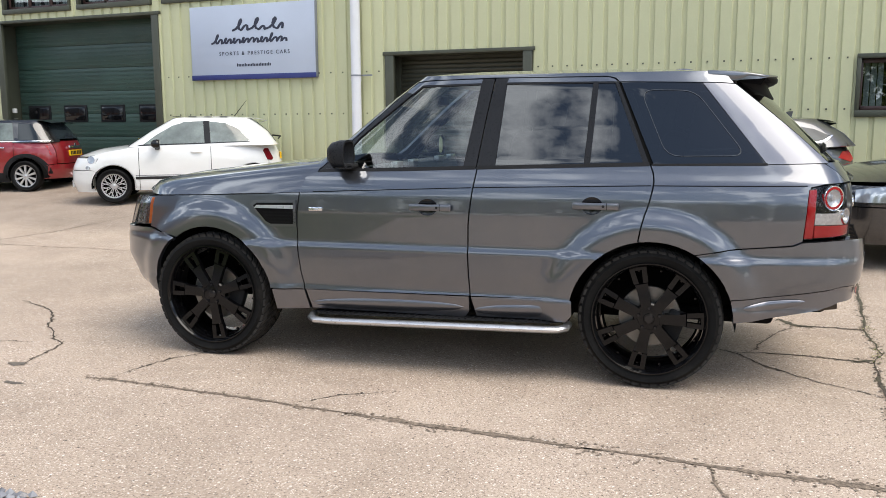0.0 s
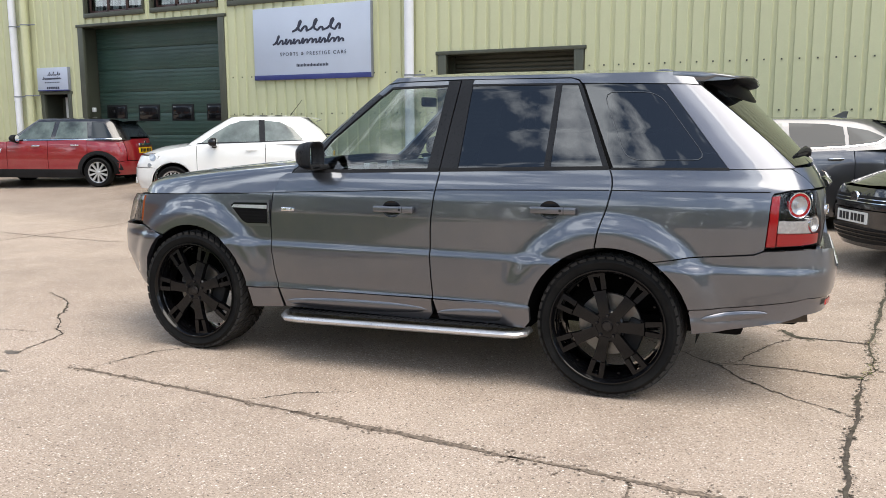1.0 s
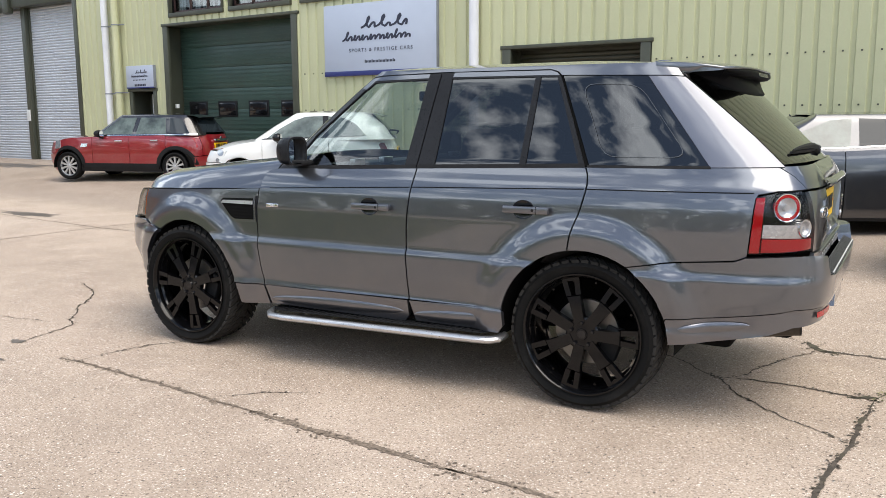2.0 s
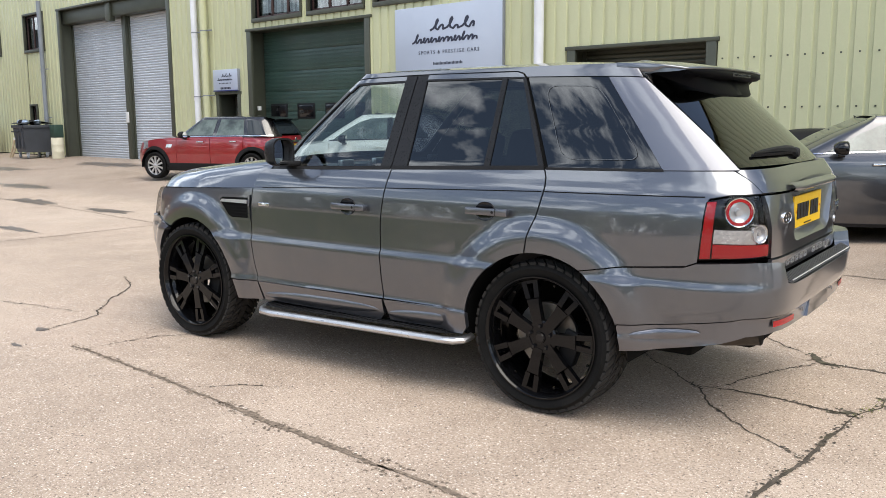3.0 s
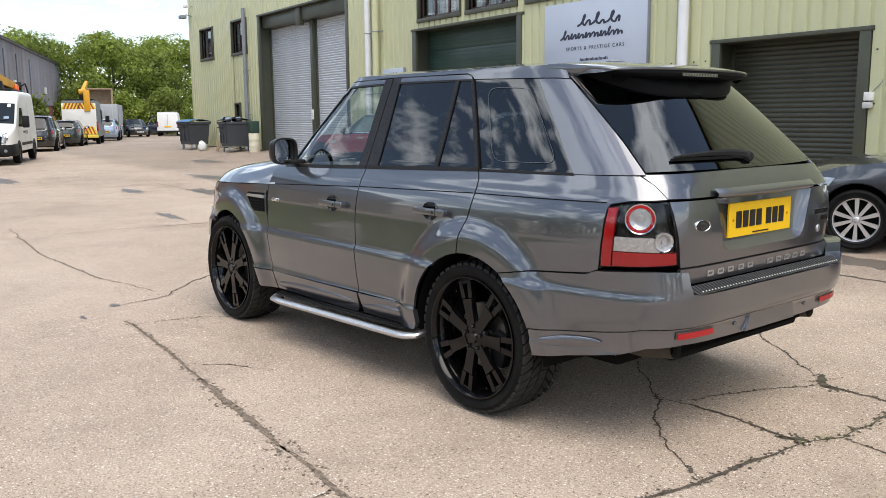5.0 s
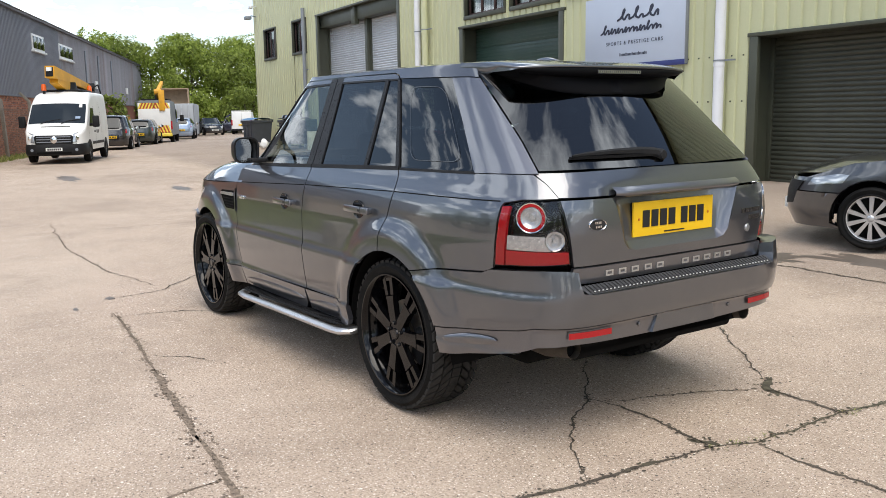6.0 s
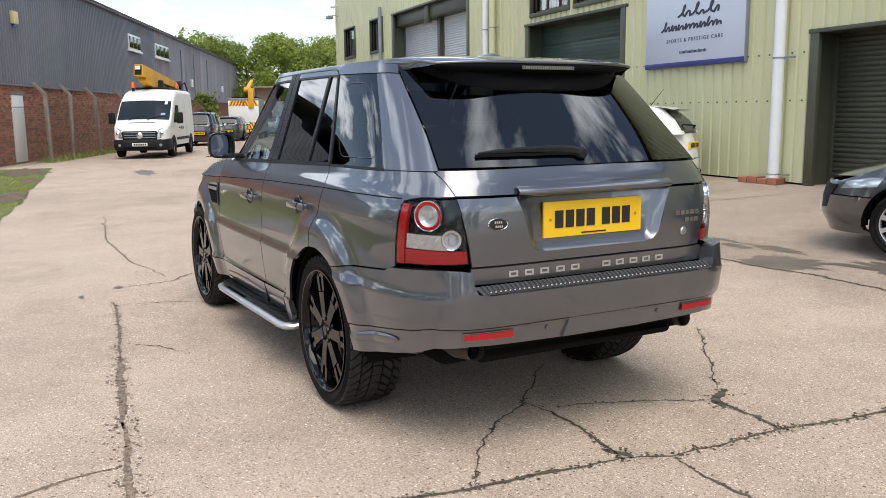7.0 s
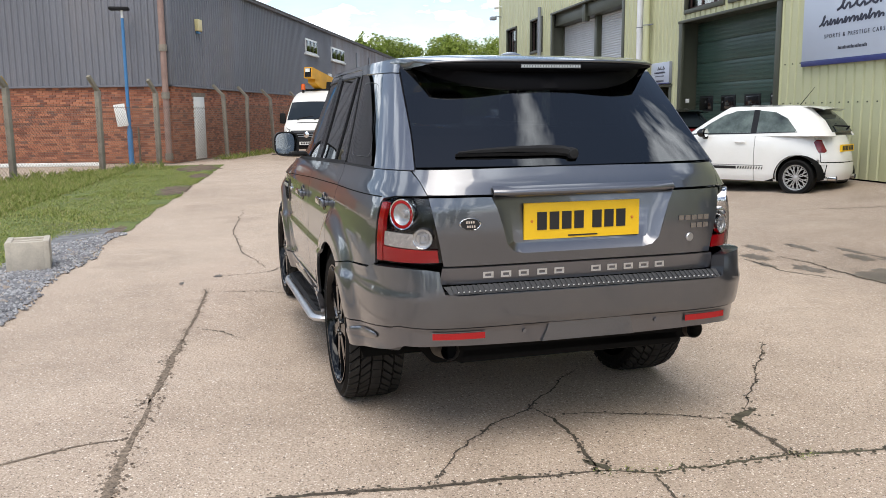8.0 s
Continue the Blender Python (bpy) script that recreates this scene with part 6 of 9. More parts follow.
    for y, z, h, d in arm:
        x = sx(y, z) + 0.022
        vs += [(x, y, z - h), (x + d, y, z - h * 0.5), (x + d, y, z + h * 0.3), (x + 0.002, y, z + h * 0.75)]
    g.add(vs, [(4 * i + k, 4 * i + (k + 1) % 4, 4 * i + 4 + (k + 1) % 4, 4 * i + 4 + k) for i in range(5) for k in range(4)] + [(0, 1, 2, 3), (23, 22, 21, 20)])
    wip = part("rear_wiper", g, M_BLACK, car, "black rear wiper arm")
    vs = [(sx(y, 1.318) + d, y, z) for y in (-0.54, -0.4, -0.25, -0.1, 0.0) for z, d in ((1.312, 0.002), (1.326, 0.004), (1.326, 0.020), (1.314, 0.014))]
    part("wiper_blade", Geo().add(vs, [(4 * i + k, 4 * i + (k + 1) % 4, 4 * i + 4 + (k + 1) % 4, 4 * i + 4 + k) for i in range(4) for k in range(4)] + [(0, 1, 2, 3), (19, 18, 17, 16)]), M_BLACK, wip)
    part("wiper_cap", Geo().lathe([(0, -0.024), (0.020, -0.022), (0.027, -0.008), (0.029, 0.02)], 20, pose(sx(-0.02, 1.318) + 0.012, -0.02, 1.318, 0, 35, 90)), M_BLACK, wip)
    # ---- door mirrors
    for s in (0, 1):
        def shellm(a, b):
            th = 2 * math.pi * b
            bulge = [0.0, 0.55, 0.85, 1.0, 1.0][a]
            x = [-0.505, -0.495, -0.465, -0.415, -0.375][a]
            cy, cz, hy, hz = -0.980, 1.300, 0.088, 0.086
            q = lambda t, p: math.copysign(abs(t) ** p, t)
            return x, cy + hy * bulge * q(math.cos(th), 0.6), cz + hz * bulge * q(math.sin(th), 0.6)
        g = Geo().grid(shellm, range(5), [k / 32 for k in range(33)]).welded(1e-4)
        mr = part("door_mirror", g if s == 0 else g.mirrored(), M_SATIN, car, "", 50)
        g = Geo().grid(lambda a, b: shellm(4, b)[:1] + tuple(shellm(4, b)[i] * (1 - 0.06 * a) + (-0.980, 1.300)[i - 1] * 0.06 * a for i in (1, 2)), [0, 1, 2], [k / 32 for k in range(33)])
        part("mirror_bezel", g if s == 0 else g.mirrored(), M_BLACK, mr)
        g = Geo()
        vs = [(-0.384 - 0.20 * (shellm(4, k / 32)[1] + 0.980) * 0.92 - 0.016, -0.980 + (shellm(4, k / 32)[1] + 0.980) * 0.92, 1.300 + (shellm(4, k / 32)[2] - 1.300) * 0.92) for k in range(32)]
        g.add(vs, [tuple(range(32))])
        part("mirror_glass", g if s == 0 else g.mirrored(), M_MIRROR, mr, "mirror glass", 0)
        g = Geo().box(-0.50, -0.37, -0.95, -0.84, 1.215, 1.245, 0.01)
        g.grid(lambda a, b: (-0.50 + 0.125 * a, -1.08 + 0.17 * b, 1.2195 + 0.012 * a), [0, 1], [0, 1])
        part("mirror_foot", g if s == 0 else g.mirrored(), M_BLACK, mr)
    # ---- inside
    # near-black filler boxes: block see-through and stand for shade inside the gaps
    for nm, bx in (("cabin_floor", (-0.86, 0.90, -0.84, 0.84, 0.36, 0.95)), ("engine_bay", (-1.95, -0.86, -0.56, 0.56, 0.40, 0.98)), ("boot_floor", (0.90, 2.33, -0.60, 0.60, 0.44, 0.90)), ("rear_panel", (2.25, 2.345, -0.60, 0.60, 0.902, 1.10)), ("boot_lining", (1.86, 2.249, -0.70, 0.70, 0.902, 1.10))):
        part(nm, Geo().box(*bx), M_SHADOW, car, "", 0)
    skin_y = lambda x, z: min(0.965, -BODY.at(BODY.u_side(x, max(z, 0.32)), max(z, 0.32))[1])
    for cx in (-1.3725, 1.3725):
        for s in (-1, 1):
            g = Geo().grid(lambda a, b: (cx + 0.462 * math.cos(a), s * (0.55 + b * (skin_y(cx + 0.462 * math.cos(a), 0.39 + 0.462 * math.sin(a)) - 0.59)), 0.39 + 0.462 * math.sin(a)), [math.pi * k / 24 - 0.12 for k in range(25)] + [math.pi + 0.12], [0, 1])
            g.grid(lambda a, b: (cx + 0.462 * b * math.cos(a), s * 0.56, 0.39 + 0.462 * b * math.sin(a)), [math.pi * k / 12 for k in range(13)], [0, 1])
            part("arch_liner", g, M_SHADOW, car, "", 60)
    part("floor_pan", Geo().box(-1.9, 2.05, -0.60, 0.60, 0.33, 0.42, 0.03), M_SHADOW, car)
    # side plate added to block light below; rear tray also fills the bumper underside
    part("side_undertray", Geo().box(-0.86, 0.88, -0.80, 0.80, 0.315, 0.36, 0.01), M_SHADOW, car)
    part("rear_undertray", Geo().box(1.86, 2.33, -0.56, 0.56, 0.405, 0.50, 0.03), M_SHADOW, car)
    part("rear_axle", Geo().tube([(1.3725, -0.72, 0.36), (1.3725, 0.72, 0.36)], 0.05, 10), M_BLACK, car)
    M_EXHAUST = worn("dull_exhaust_steel", (0.10, 0.085, 0.07), 0.55, 0.3, 10, 90, 0.2, metal=0.5)
    for y in (-0.60, 0.60):
        ex = Geo().tube([(1.9, y * 0.9, 0.44), (2.20, y, 0.455), (2.35, y, 0.482), (2.37, y, 0.484)], [0.04, 0.04, 0.042, 0.042], 14, False)
        part("exhaust_pipe", ex, M_EXHAUST, car, "dull steel exhaust pipe")
    part("silencer", Geo().tube([(2.16, -0.42, 0.50), (2.16, 0.42, 0.50)], 0.07, 14), M_SHADOW, car)
    part("dashboard", Geo().grid(lambda a, b: (-0.62 + 0.55 * a, 0.76 * b, 1.165 + 0.055 * math.sin(math.pi * min(1, a * 0.9)) - (0.30 * max(0, a - 0.75) / 0.25)), [k / 12 for k in range(13)], [-1, -0.5, 0, 0.5, 1]), M_DASH, car, "blue-black padded dashboard")
    for y in (-0.62, -0.30, 0.30, 0.62):
        part("air_vent", Geo().box(-0.22, -0.18, y - 0.055, y + 0.055, 1.205, 1.245, 0.004), M_SATINMETAL, car)
    g = Geo().lathe([(0.172, 0.012), (0.186, 0.0), (0.172, -0.012), (0.160, 0.0)], 40, pose(0.10, 0.38, 1.13, 0, 0, 0) @ pose(0, 0, 0, 0, 25, 0) @ pose(0, 0, 0, 0, 0, 90), True)
    sw = part("steering_wheel", g, M_LEATHER, car, "dark leather steering wheel")
    part("wheel_boss", Geo().box(-0.05, 0.02, -0.16, 0.16, -0.04, 0.05, 0.02, pose(0.09, 0.38, 1.13, 0, 25, 0)), M_LEATHER, sw)
    for x, y, wd in ((0.45, 0.38, 0.27), (0.45, -0.38, 0.27), (1.32, 0.40, 0.30), (1.32, -0.40, 0.30)):
        st = part("seat", Geo().box(x - 0.50, x, y - wd, y + wd, 0.70, 0.88, 0.05), M_LEATHER, car, "dark leather seat")
        part("backrest", Geo().box(-0.08, 0.08, -wd, wd, 0.0, 0.62, 0.06, pose(x + 0.02, y, 0.82, 0, 14)), M_LEATHER, st)
        part("headrest", Geo().box(-0.05, 0.05, -0.13, 0.13, 0.0, 0.17, 0.04, pose(x + 0.19, y, 1.445, 0, 10)), M_LEATHER, st)
    part("interior_mirror", Geo().box(-0.12, -0.09, -0.02, 0.20, 1.60, 1.665, 0.012), M_BLACK, car)
    part("headlining", Geo().box(0.02, 1.58, -0.60, 0.60, 1.712, 1.722), M_PALE, car)
    part("load_cover", Geo().box(1.50, 2.28, -0.70, 0.70, 1.16, 1.18, 0.005), M_BLACK, car)
    for x in (-1.3725, 1.3725):
        suv_wheel(car, x, -0.795, -1, 18 if x < 0 else 38)
        suv_wheel(car, x, 0.795, 1, 30)
    return car


SUV = suv()

# ---------------------------------------------------------------- the other vehicles
M_ALLOY = mat("silver_alloy", (0.58, 0.58, 0.59), 0.32, 0.7, 0.4)
M_RED = paint("red_paint", (0.26, 0.008, 0.014), 0.25, 0.3, 0.08)
M_WHITECAR = paint("white_car_paint", (0.80, 0.80, 0.78), 0.0, 0.3, 0.02)
M_MACHINE = paint("machine_grey_paint", (0.085, 0.087, 0.096), 0.8, 0.28, 0.1)
M_BLACKCAR = paint("black_car_paint", (0.008, 0.008, 0.010), 0.2, 0.25, 0.05)
M_PURPLE = paint("dark_magenta_paint", (0.10, 0.008, 0.045), 0.4, 0.3, 0.08)
M_PALEBLUE = paint("pale_blue_paint", (0.30, 0.38, 0.50), 0.5, 0.3, 0.05)
M_NAVYCAR = paint("navy_paint", (0.012, 0.016, 0.045), 0.4, 0.3, 0.05)
# opaque panes: light or dark seen through the glass is put into their colour
M_DARKWIN = mat("shaded_car_glass", (0.018, 0.024, 0.030), 0.05, 0.0, 0.0, 0.35)
M_DARKRED = mat("dark_red_lamp", (0.16, 0.006, 0.010), 0.15, 0, 0.5)
M_PALEWIN = worn("sunlit_car_glass", (0.115, 0.145, 0.130), 0.12, 0.6, 2.2, 7, 0.0, coat=0.8)
M_HEADLAMP = mat("headlamp_glass", (0.42, 0.44, 0.46), 0.10, 0.6, 1.0)
M_YELLOW = worn("yellow_machine_paint", (0.72, 0.36, 0.02), 0.5, 0.12, 2, 60, 0.1, dirt=(0.35, 0.2, 0.05))
M_ORANGE = mat("orange_beacon", (0.75, 0.12, 0.01), 0.2, 0, 0.8)
M_REDSTRIPE = worn("red_stripe", (0.42, 0.06, 0.02), 0.5, 0.1, 3, 60, 0)
M_YELLOWSTRIPE = worn("yellow_stripe", (0.80, 0.62, 0.08), 0.5, 0.1, 3, 60, 0)


def alloy(car, x, y, s, R, width, rim, n, style):
    wheel, m, w = tyre_and_rim(car, x, y, s, R, width, rim, M_BLACK if style != "steel" else M_BLACK, 0)
    m = m @ pose(0, -w + 0.022, 0)
    # flat near-black disc paints the shade of the hollow behind the spokes
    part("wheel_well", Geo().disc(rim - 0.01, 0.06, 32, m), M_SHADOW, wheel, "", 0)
    metal = M_ALLOY
    part("rim_ring", Geo().lathe([(rim - 0.03, 0.03), (rim - 0.022, 0.0), (rim - 0.006, -0.004), (rim, 0.01)], 40, m), metal, wheel)
    for k in range(n):
        mk = m @ pose(0, 0, 0, 0, k * 360 / n)
        g = Geo()
        if style == "plain":
            g.prism([(-0.014, 0.03), (0.014, 0.03), (0.024, rim - 0.015), (-0.024, rim - 0.015)], 0.025, 0.0, mk, "y", 0.06)
        elif style == "twin":
            for q in (-1, 1):
                g.prism([(q * 0.004, 0.03), (q * 0.020, 0.03), (q * 0.052, rim - 0.012), (q * 0.030, rim - 0.012)], 0.025, 0.0, mk, "y", 0.05)
        else:
            for q in (-1, 1):
                g.prism([(q * 0.0, 0.035), (q * 0.013, 0.035), (q * 0.062, rim - 0.012), (q * 0.048, rim - 0.012)], 0.02, 0.0, mk, "y", 0.03)
                g.prism([(q * 0.040, 0.10), (q * 0.052, 0.10), (q * 0.012, rim - 0.012), (q * 0.0, rim - 0.012)], 0.02, 0.002, mk, "y", 0.03)
        part("spoke", g, metal, wheel)
    part("hub_cap", Geo().lathe([(0.0, -0.006), (0.026, -0.005), (0.036, 0.002), (0.045, 0.02)], 20, m), metal, wheel)
    return wheel


def hatchback(name, m, label, P):
    """A small car from its heights and lengths; x runs rearwards from the front axle."""
    car = thing(name, m, label, "car")
    pm, wb, r = P["paint"], P["wb"], P["r"]
    ra = r + 0.045
    W = P["W"]
    body = Shell(wb / 2, [(0.18, W - 0.06), (0.30, W - 0.015), (0.55, W), (0.72, W + 0.002), (0.90, W - 0.015), (1.0, W - 0.05), (1.10, W - 0.09)], P["F"], P["R"], P.get("nf", 3.6), P.get("nr", 4.5), None, 0.05)
    zr = P["roof"]
    cabin = Shell(wb / 2, [(0.85, W - 0.03), (0.98, W - 0.065), (zr - 0.05, W - 0.24), (zr, W - 0.30)], P["CF"], P["CR"], 5.0, 5.5, None, 0.02)
    D = dict(du=0.04, dz=0.05, fine=0.06)
    belt = lambda x: np.interp(x, [p[0] for p in P["belt"]], [p[1] for p in P["belt"]])
    zs = P.get("sill", 0.24)
    af, ar = (0.0, r), (wb, r)
    xd = P["doors"]
    gap = 0.005

    def two(nm, g, mt, lab="", parent=None):
        return part(nm, g, mt, parent or car, lab, 50), part(nm, g.mirrored(), mt, parent or car, lab, 50)
    xf0 = P["belt"][0][0]
    top = lambda a, b: [(x, float(belt(x))) for x in np.linspace(a, b, 9)]
    wing = [(xd[0] - gap, zs)] + [(ra * 0.97, zs)] + arc(*af, ra, 14, 140, 12) + [(-ra - 0.02, 0.56), ("f", -W * 0.80, 0.56), ("f", -W * 0.82, float(belt(xf0)))] + top(xf0, xd[0] - gap)
    two("front_wing", panel(body, wing, 0.02, **D), pm)
    doors = []
    for i in range(len(xd) - 1):
        a, b = xd[i] + gap, xd[i + 1] - gap
        last = i == len(xd) - 2
        poly = [(a, zs)]
        if b > wb - ra:
            zc = r + math.sqrt(max(0.0, ra * ra - (b - wb) ** 2))
            a1 = math.degrees(math.atan2(zc - r, b - wb))
            poly += [(wb - ra * 0.99, zs)] + arc(*ar, ra, 170, a1, 8)
        else:
            poly += [(b, zs)]
        poly += top(b, a)
        doors.append(two("door", panel(body, poly, 0.02, **D), pm))
    b = xd[-1] + gap
    if b > wb - ra:
        zc = r + math.sqrt(max(0.0, ra * ra - (b - wb) ** 2))
        st = arc(*ar, ra, math.degrees(math.atan2(zc - r, b - wb)), 12, 10)
    else:
        st = [(b, zs), (wb - ra * 0.99, zs)] + arc(*ar, ra, 170, 12, 14)
    zt = float(belt(P["belt"][-1][0]))
    q = st + [(wb + ra + 0.02, 0.50), ("r", -W * 0.80, 0.52), ("r", -W * 0.66, 0.54), ("r", -W * 0.66, zt), (P["belt"][-1][0], zt)] + top(P["belt"][-1][0], b)
    two("quarter_panel", panel(body, q, 0.02, **D), pm)
    part("front_bumper", both(panel(body, arc(*af, ra, 142, 174, 7) + [(-ra - 0.03, 0.24), ("f", -W * 0.8, 0.19), ("f", 0.0, 0.18), ("f", 0.0, 0.55), ("f", -W * 0.8, 0.55)], 0.03, 0.012, **D)), P.get("bumper", pm), car, "", 50)
    part("nose", both(panel(body, [("f", -W * 0.81, 0.56), ("f", 0.0, 0.56), ("f", 0.0, float(belt(xf0))), ("f", -W * 0.81, float(belt(xf0)))], 0.02, **D)), pm, car, "", 50)
    part("rear_bumper", both(panel(body, [(wb + ra + 0.02, 0.50), (wb + ra * 0.99, r + 0.02), (wb + ra + 0.03, 0.28), ("r", -W * 0.8, 0.25), ("r", 0.0, 0.25), ("r", 0.0, 0.53), ("r", -W * 0.66, 0.53), ("r", -W * 0.80, 0.51)], 0.03, 0.012, **D)), pm, car, "", 50)
    gate = part("tailgate", both(panel(body, [("r", -W * 0.65, 0.545), ("r", 0.0, 0.545), ("r", 0.0, zt), ("r", -W * 0.65, zt)], 0.02, **D)), pm, car, "", 50)
    # bonnet
    xw = P["screen"]

    def bonnet(a, b):
        xa = xf0 + (xw - xf0) * a
        bend = 0.16 * (1 - a) ** 2 * b * b
        x = xa + bend
        half = -body.at(body.u_side(min(max(x, xf0), xw), float(belt(x))), float(belt(x)))[1]
        z = float(belt(x)) + P.get("crown", 0.07) * (1 - b * b) * min(1, 0.35 + 2.2 * a)
        x0 = body.at(-2.0, float(belt(xf0)))[0]
        return x - (1 - a) * (xf0 - x0) * (1 - abs(b) ** 2.5), half * b, z
    part("bonnet", Geo().grid(bonnet, [k / 12 for k in range(13)], [-1 + k / 10 for k in range(21)]), pm, car, "", 60)
    # cabin skin and panes
    zb = min(p[1] for p in P["glass_line"])
    skin = P.get("cabin_paint", pm)
    cz = lambda x: float(np.interp(x, [p[0] for p in P["glass_line"]], [p[1] for p in P["glass_line"]]))
    x0, x1 = P["glass_line"][0][0], P["glass_line"][-1][0]
    side = [(x, cz(x) - 0.03) for x in np.linspace(x0, x1, 9)] + [("r", -W * 0.45, cz(x1) - 0.03), ("r", -W * 0.40, zr), ("f", -W * 0.40, zr), ("f", -W * 0.70, cz(x0) - 0.03)]
    two("cabin_side", panel(cabin, side, 0.02, 0, **D), skin)
    for nm, pts, mt in P["windows"]:
        two(nm, panel(cabin, pts, 0.004, 0.004, **D), mt)
    for nm, pts, mt in P.get("trims", []):
        two(nm, panel(cabin, pts, 0.004, 0.006, **D), mt)
    for nm, pts, mt in P.get("details", []):
        two(nm, panel(body, pts, 0.006, 0.006, **D), mt)
    part("windscreen", both(panel(cabin, [("f", 0.0, cz(x0) - 0.02), ("f", -W * 0.68, cz(x0)), ("f", -W * 0.50, zr - 0.03), ("f", 0.0, zr - 0.02)], 0.004, 0.005, **D)), M_DARKWIN, car, "", 60)
    part("rear_screen", both(panel(cabin, [("r", 0.0, cz(x1) + 0.03), ("r", -W * 0.52, cz(x1) + 0.03), ("r", -W * 0.42, zr - 0.07), ("r", 0.0, zr - 0.07)], 0.004, 0.005, **D)), M_DARKWIN, car, "", 60)
    def roof(a, b):
        u = -2 + 8 * b
        uu, sg = (u, 1) if u <= 2 else (4 - u, -1)
        x, y, z = cabin.at(uu, zr)
        cx = (cabin.at(-2, zr)[0] + cabin.at(2, zr)[0]) / 2
        return cx + (x - cx) * a, y * sg * a, zr + 0.035 * (1 - a ** 2.4)
    part("roof", Geo().grid(roof, [0.0, 0.4, 0.7, 0.88, 0.96, 1.0], [k / 64 for k in range(65)]).welded(1e-4), P.get("roof_paint", pm), car, "", 60)
    part("spoiler", Geo().grid(lambda a, b: (cabin.at(2, zr)[0] - 0.10 + P.get("lip", 0.22) * a, (W - 0.36) * b, zr + 0.012 - 0.05 * a * a - 0.02 * b * b), [0, 0.3, 0.6, 1.0], [-1 + k / 8 for k in range(17)]).grid(lambda a, b: (cabin.at(2, zr)[0] + P.get("lip", 0.22) - 0.10 - 0.1 * a, (W - 0.36) * b, zr - 0.04 - 0.02 * b * b - 0.03 * a), [0, 1], [-1 + k / 8 for k in range(17)]), P.get("roof_paint", pm), car, "", 60)
    # inner darkness: near-black filler boxes stand for shade inside the car
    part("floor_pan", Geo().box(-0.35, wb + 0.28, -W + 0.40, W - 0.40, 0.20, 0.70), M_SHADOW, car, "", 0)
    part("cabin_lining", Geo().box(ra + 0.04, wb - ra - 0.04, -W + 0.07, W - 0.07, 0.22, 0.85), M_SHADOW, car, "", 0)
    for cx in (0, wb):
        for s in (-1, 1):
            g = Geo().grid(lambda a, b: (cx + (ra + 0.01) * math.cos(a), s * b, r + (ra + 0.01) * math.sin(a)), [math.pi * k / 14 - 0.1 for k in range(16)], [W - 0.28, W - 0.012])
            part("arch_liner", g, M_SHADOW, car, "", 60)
            alloy(car, cx, s * (W - 0.115), s, r, 0.205, P["rim"], P["spokes"], P["style"])
    # lamps, handles, mirrors, plates
    for nm, pts, mt in P.get("lamps", []):
        two(nm, panel(body, pts, 0.01, 0.008, **D), mt)
    for i, d in enumerate(doors):
        xh = xd[i + 1] - 0.24
        zh = float(belt(xh)) - 0.10
        for s in (0, 1):
            y = -body.at(body.u_side(xh, zh), zh)[1]
            g = Geo().box(xh - 0.09, xh + 0.09, -y - 0.035, -y - 0.012, zh - 0.014, zh + 0.014, 0.008)
            part("door_handle", g if s == 0 else g.mirrored(), P.get("handle", M_CHROME), d[s])
    xm, zm = P["mirror"]
    for s in (0, 1):
        g = Geo().lathe([(0.0, -0.085), (0.045, -0.075), (0.072, -0.04), (0.082, 0.01), (0.080, 0.05), (0.072, 0.058)], 18, Matrix.Translation((xm, -W - 0.085, zm)) @ Matrix.Diagonal((1, 1.25, 0.95, 1)) @ pose(0, 0, 0, 0, 0, -90))
        g.box(xm - 0.03, xm + 0.05, -W - 0.03, -W + 0.08, zm - 0.10, zm - 0.055, 0.012)
        mr = part("door_mirror", g if s == 0 else g.mirrored(), P.get("mirror_paint", M_BLACK), car, "", 50)
        g = Geo().lathe([(0, 0), (0.07, 0.001)], 16, pose(xm + 0.066, -W - 0.07, zm, 0, 0, 90))
        part("mirror_glass", g if s == 0 else g.mirrored(), M_MIRROR, mr)
    for end, mt in (("r", M_YELLOWPLATE), ("f", M_WHITEPLATE)):
        zp = P["plate_r"] if end == "r" else P["plate_f"]
        x = body.at(2.0 if end == "r" else -2.0, zp)[0] + (0.014 if end == "r" else -0.014)
        sgn = 1 if end == "r" else -1
        pl = part("number_plate", Geo().prism([(-0.26, zp - 0.056), (0.26, zp - 0.056), (0.26, zp + 0.056), (-0.26, zp + 0.056)], x - 0.03 * sgn, x, None, "x"), mt, gate if end == "r" else car, "yellow number plate" if end == "r" else "white number plate", 0)
        for k in range(7):
            y = -0.22 + k * 0.062 + (0.02 if k > 3 else 0)
            part("plate_character", Geo().prism([(y, zp - 0.036), (y + 0.045, zp - 0.036), (y + 0.045, zp + 0.036), (y, zp + 0.036)], x, x + 0.003 * sgn, None, "x"), M_INK, pl, "", 0)
    return car, body, cabin


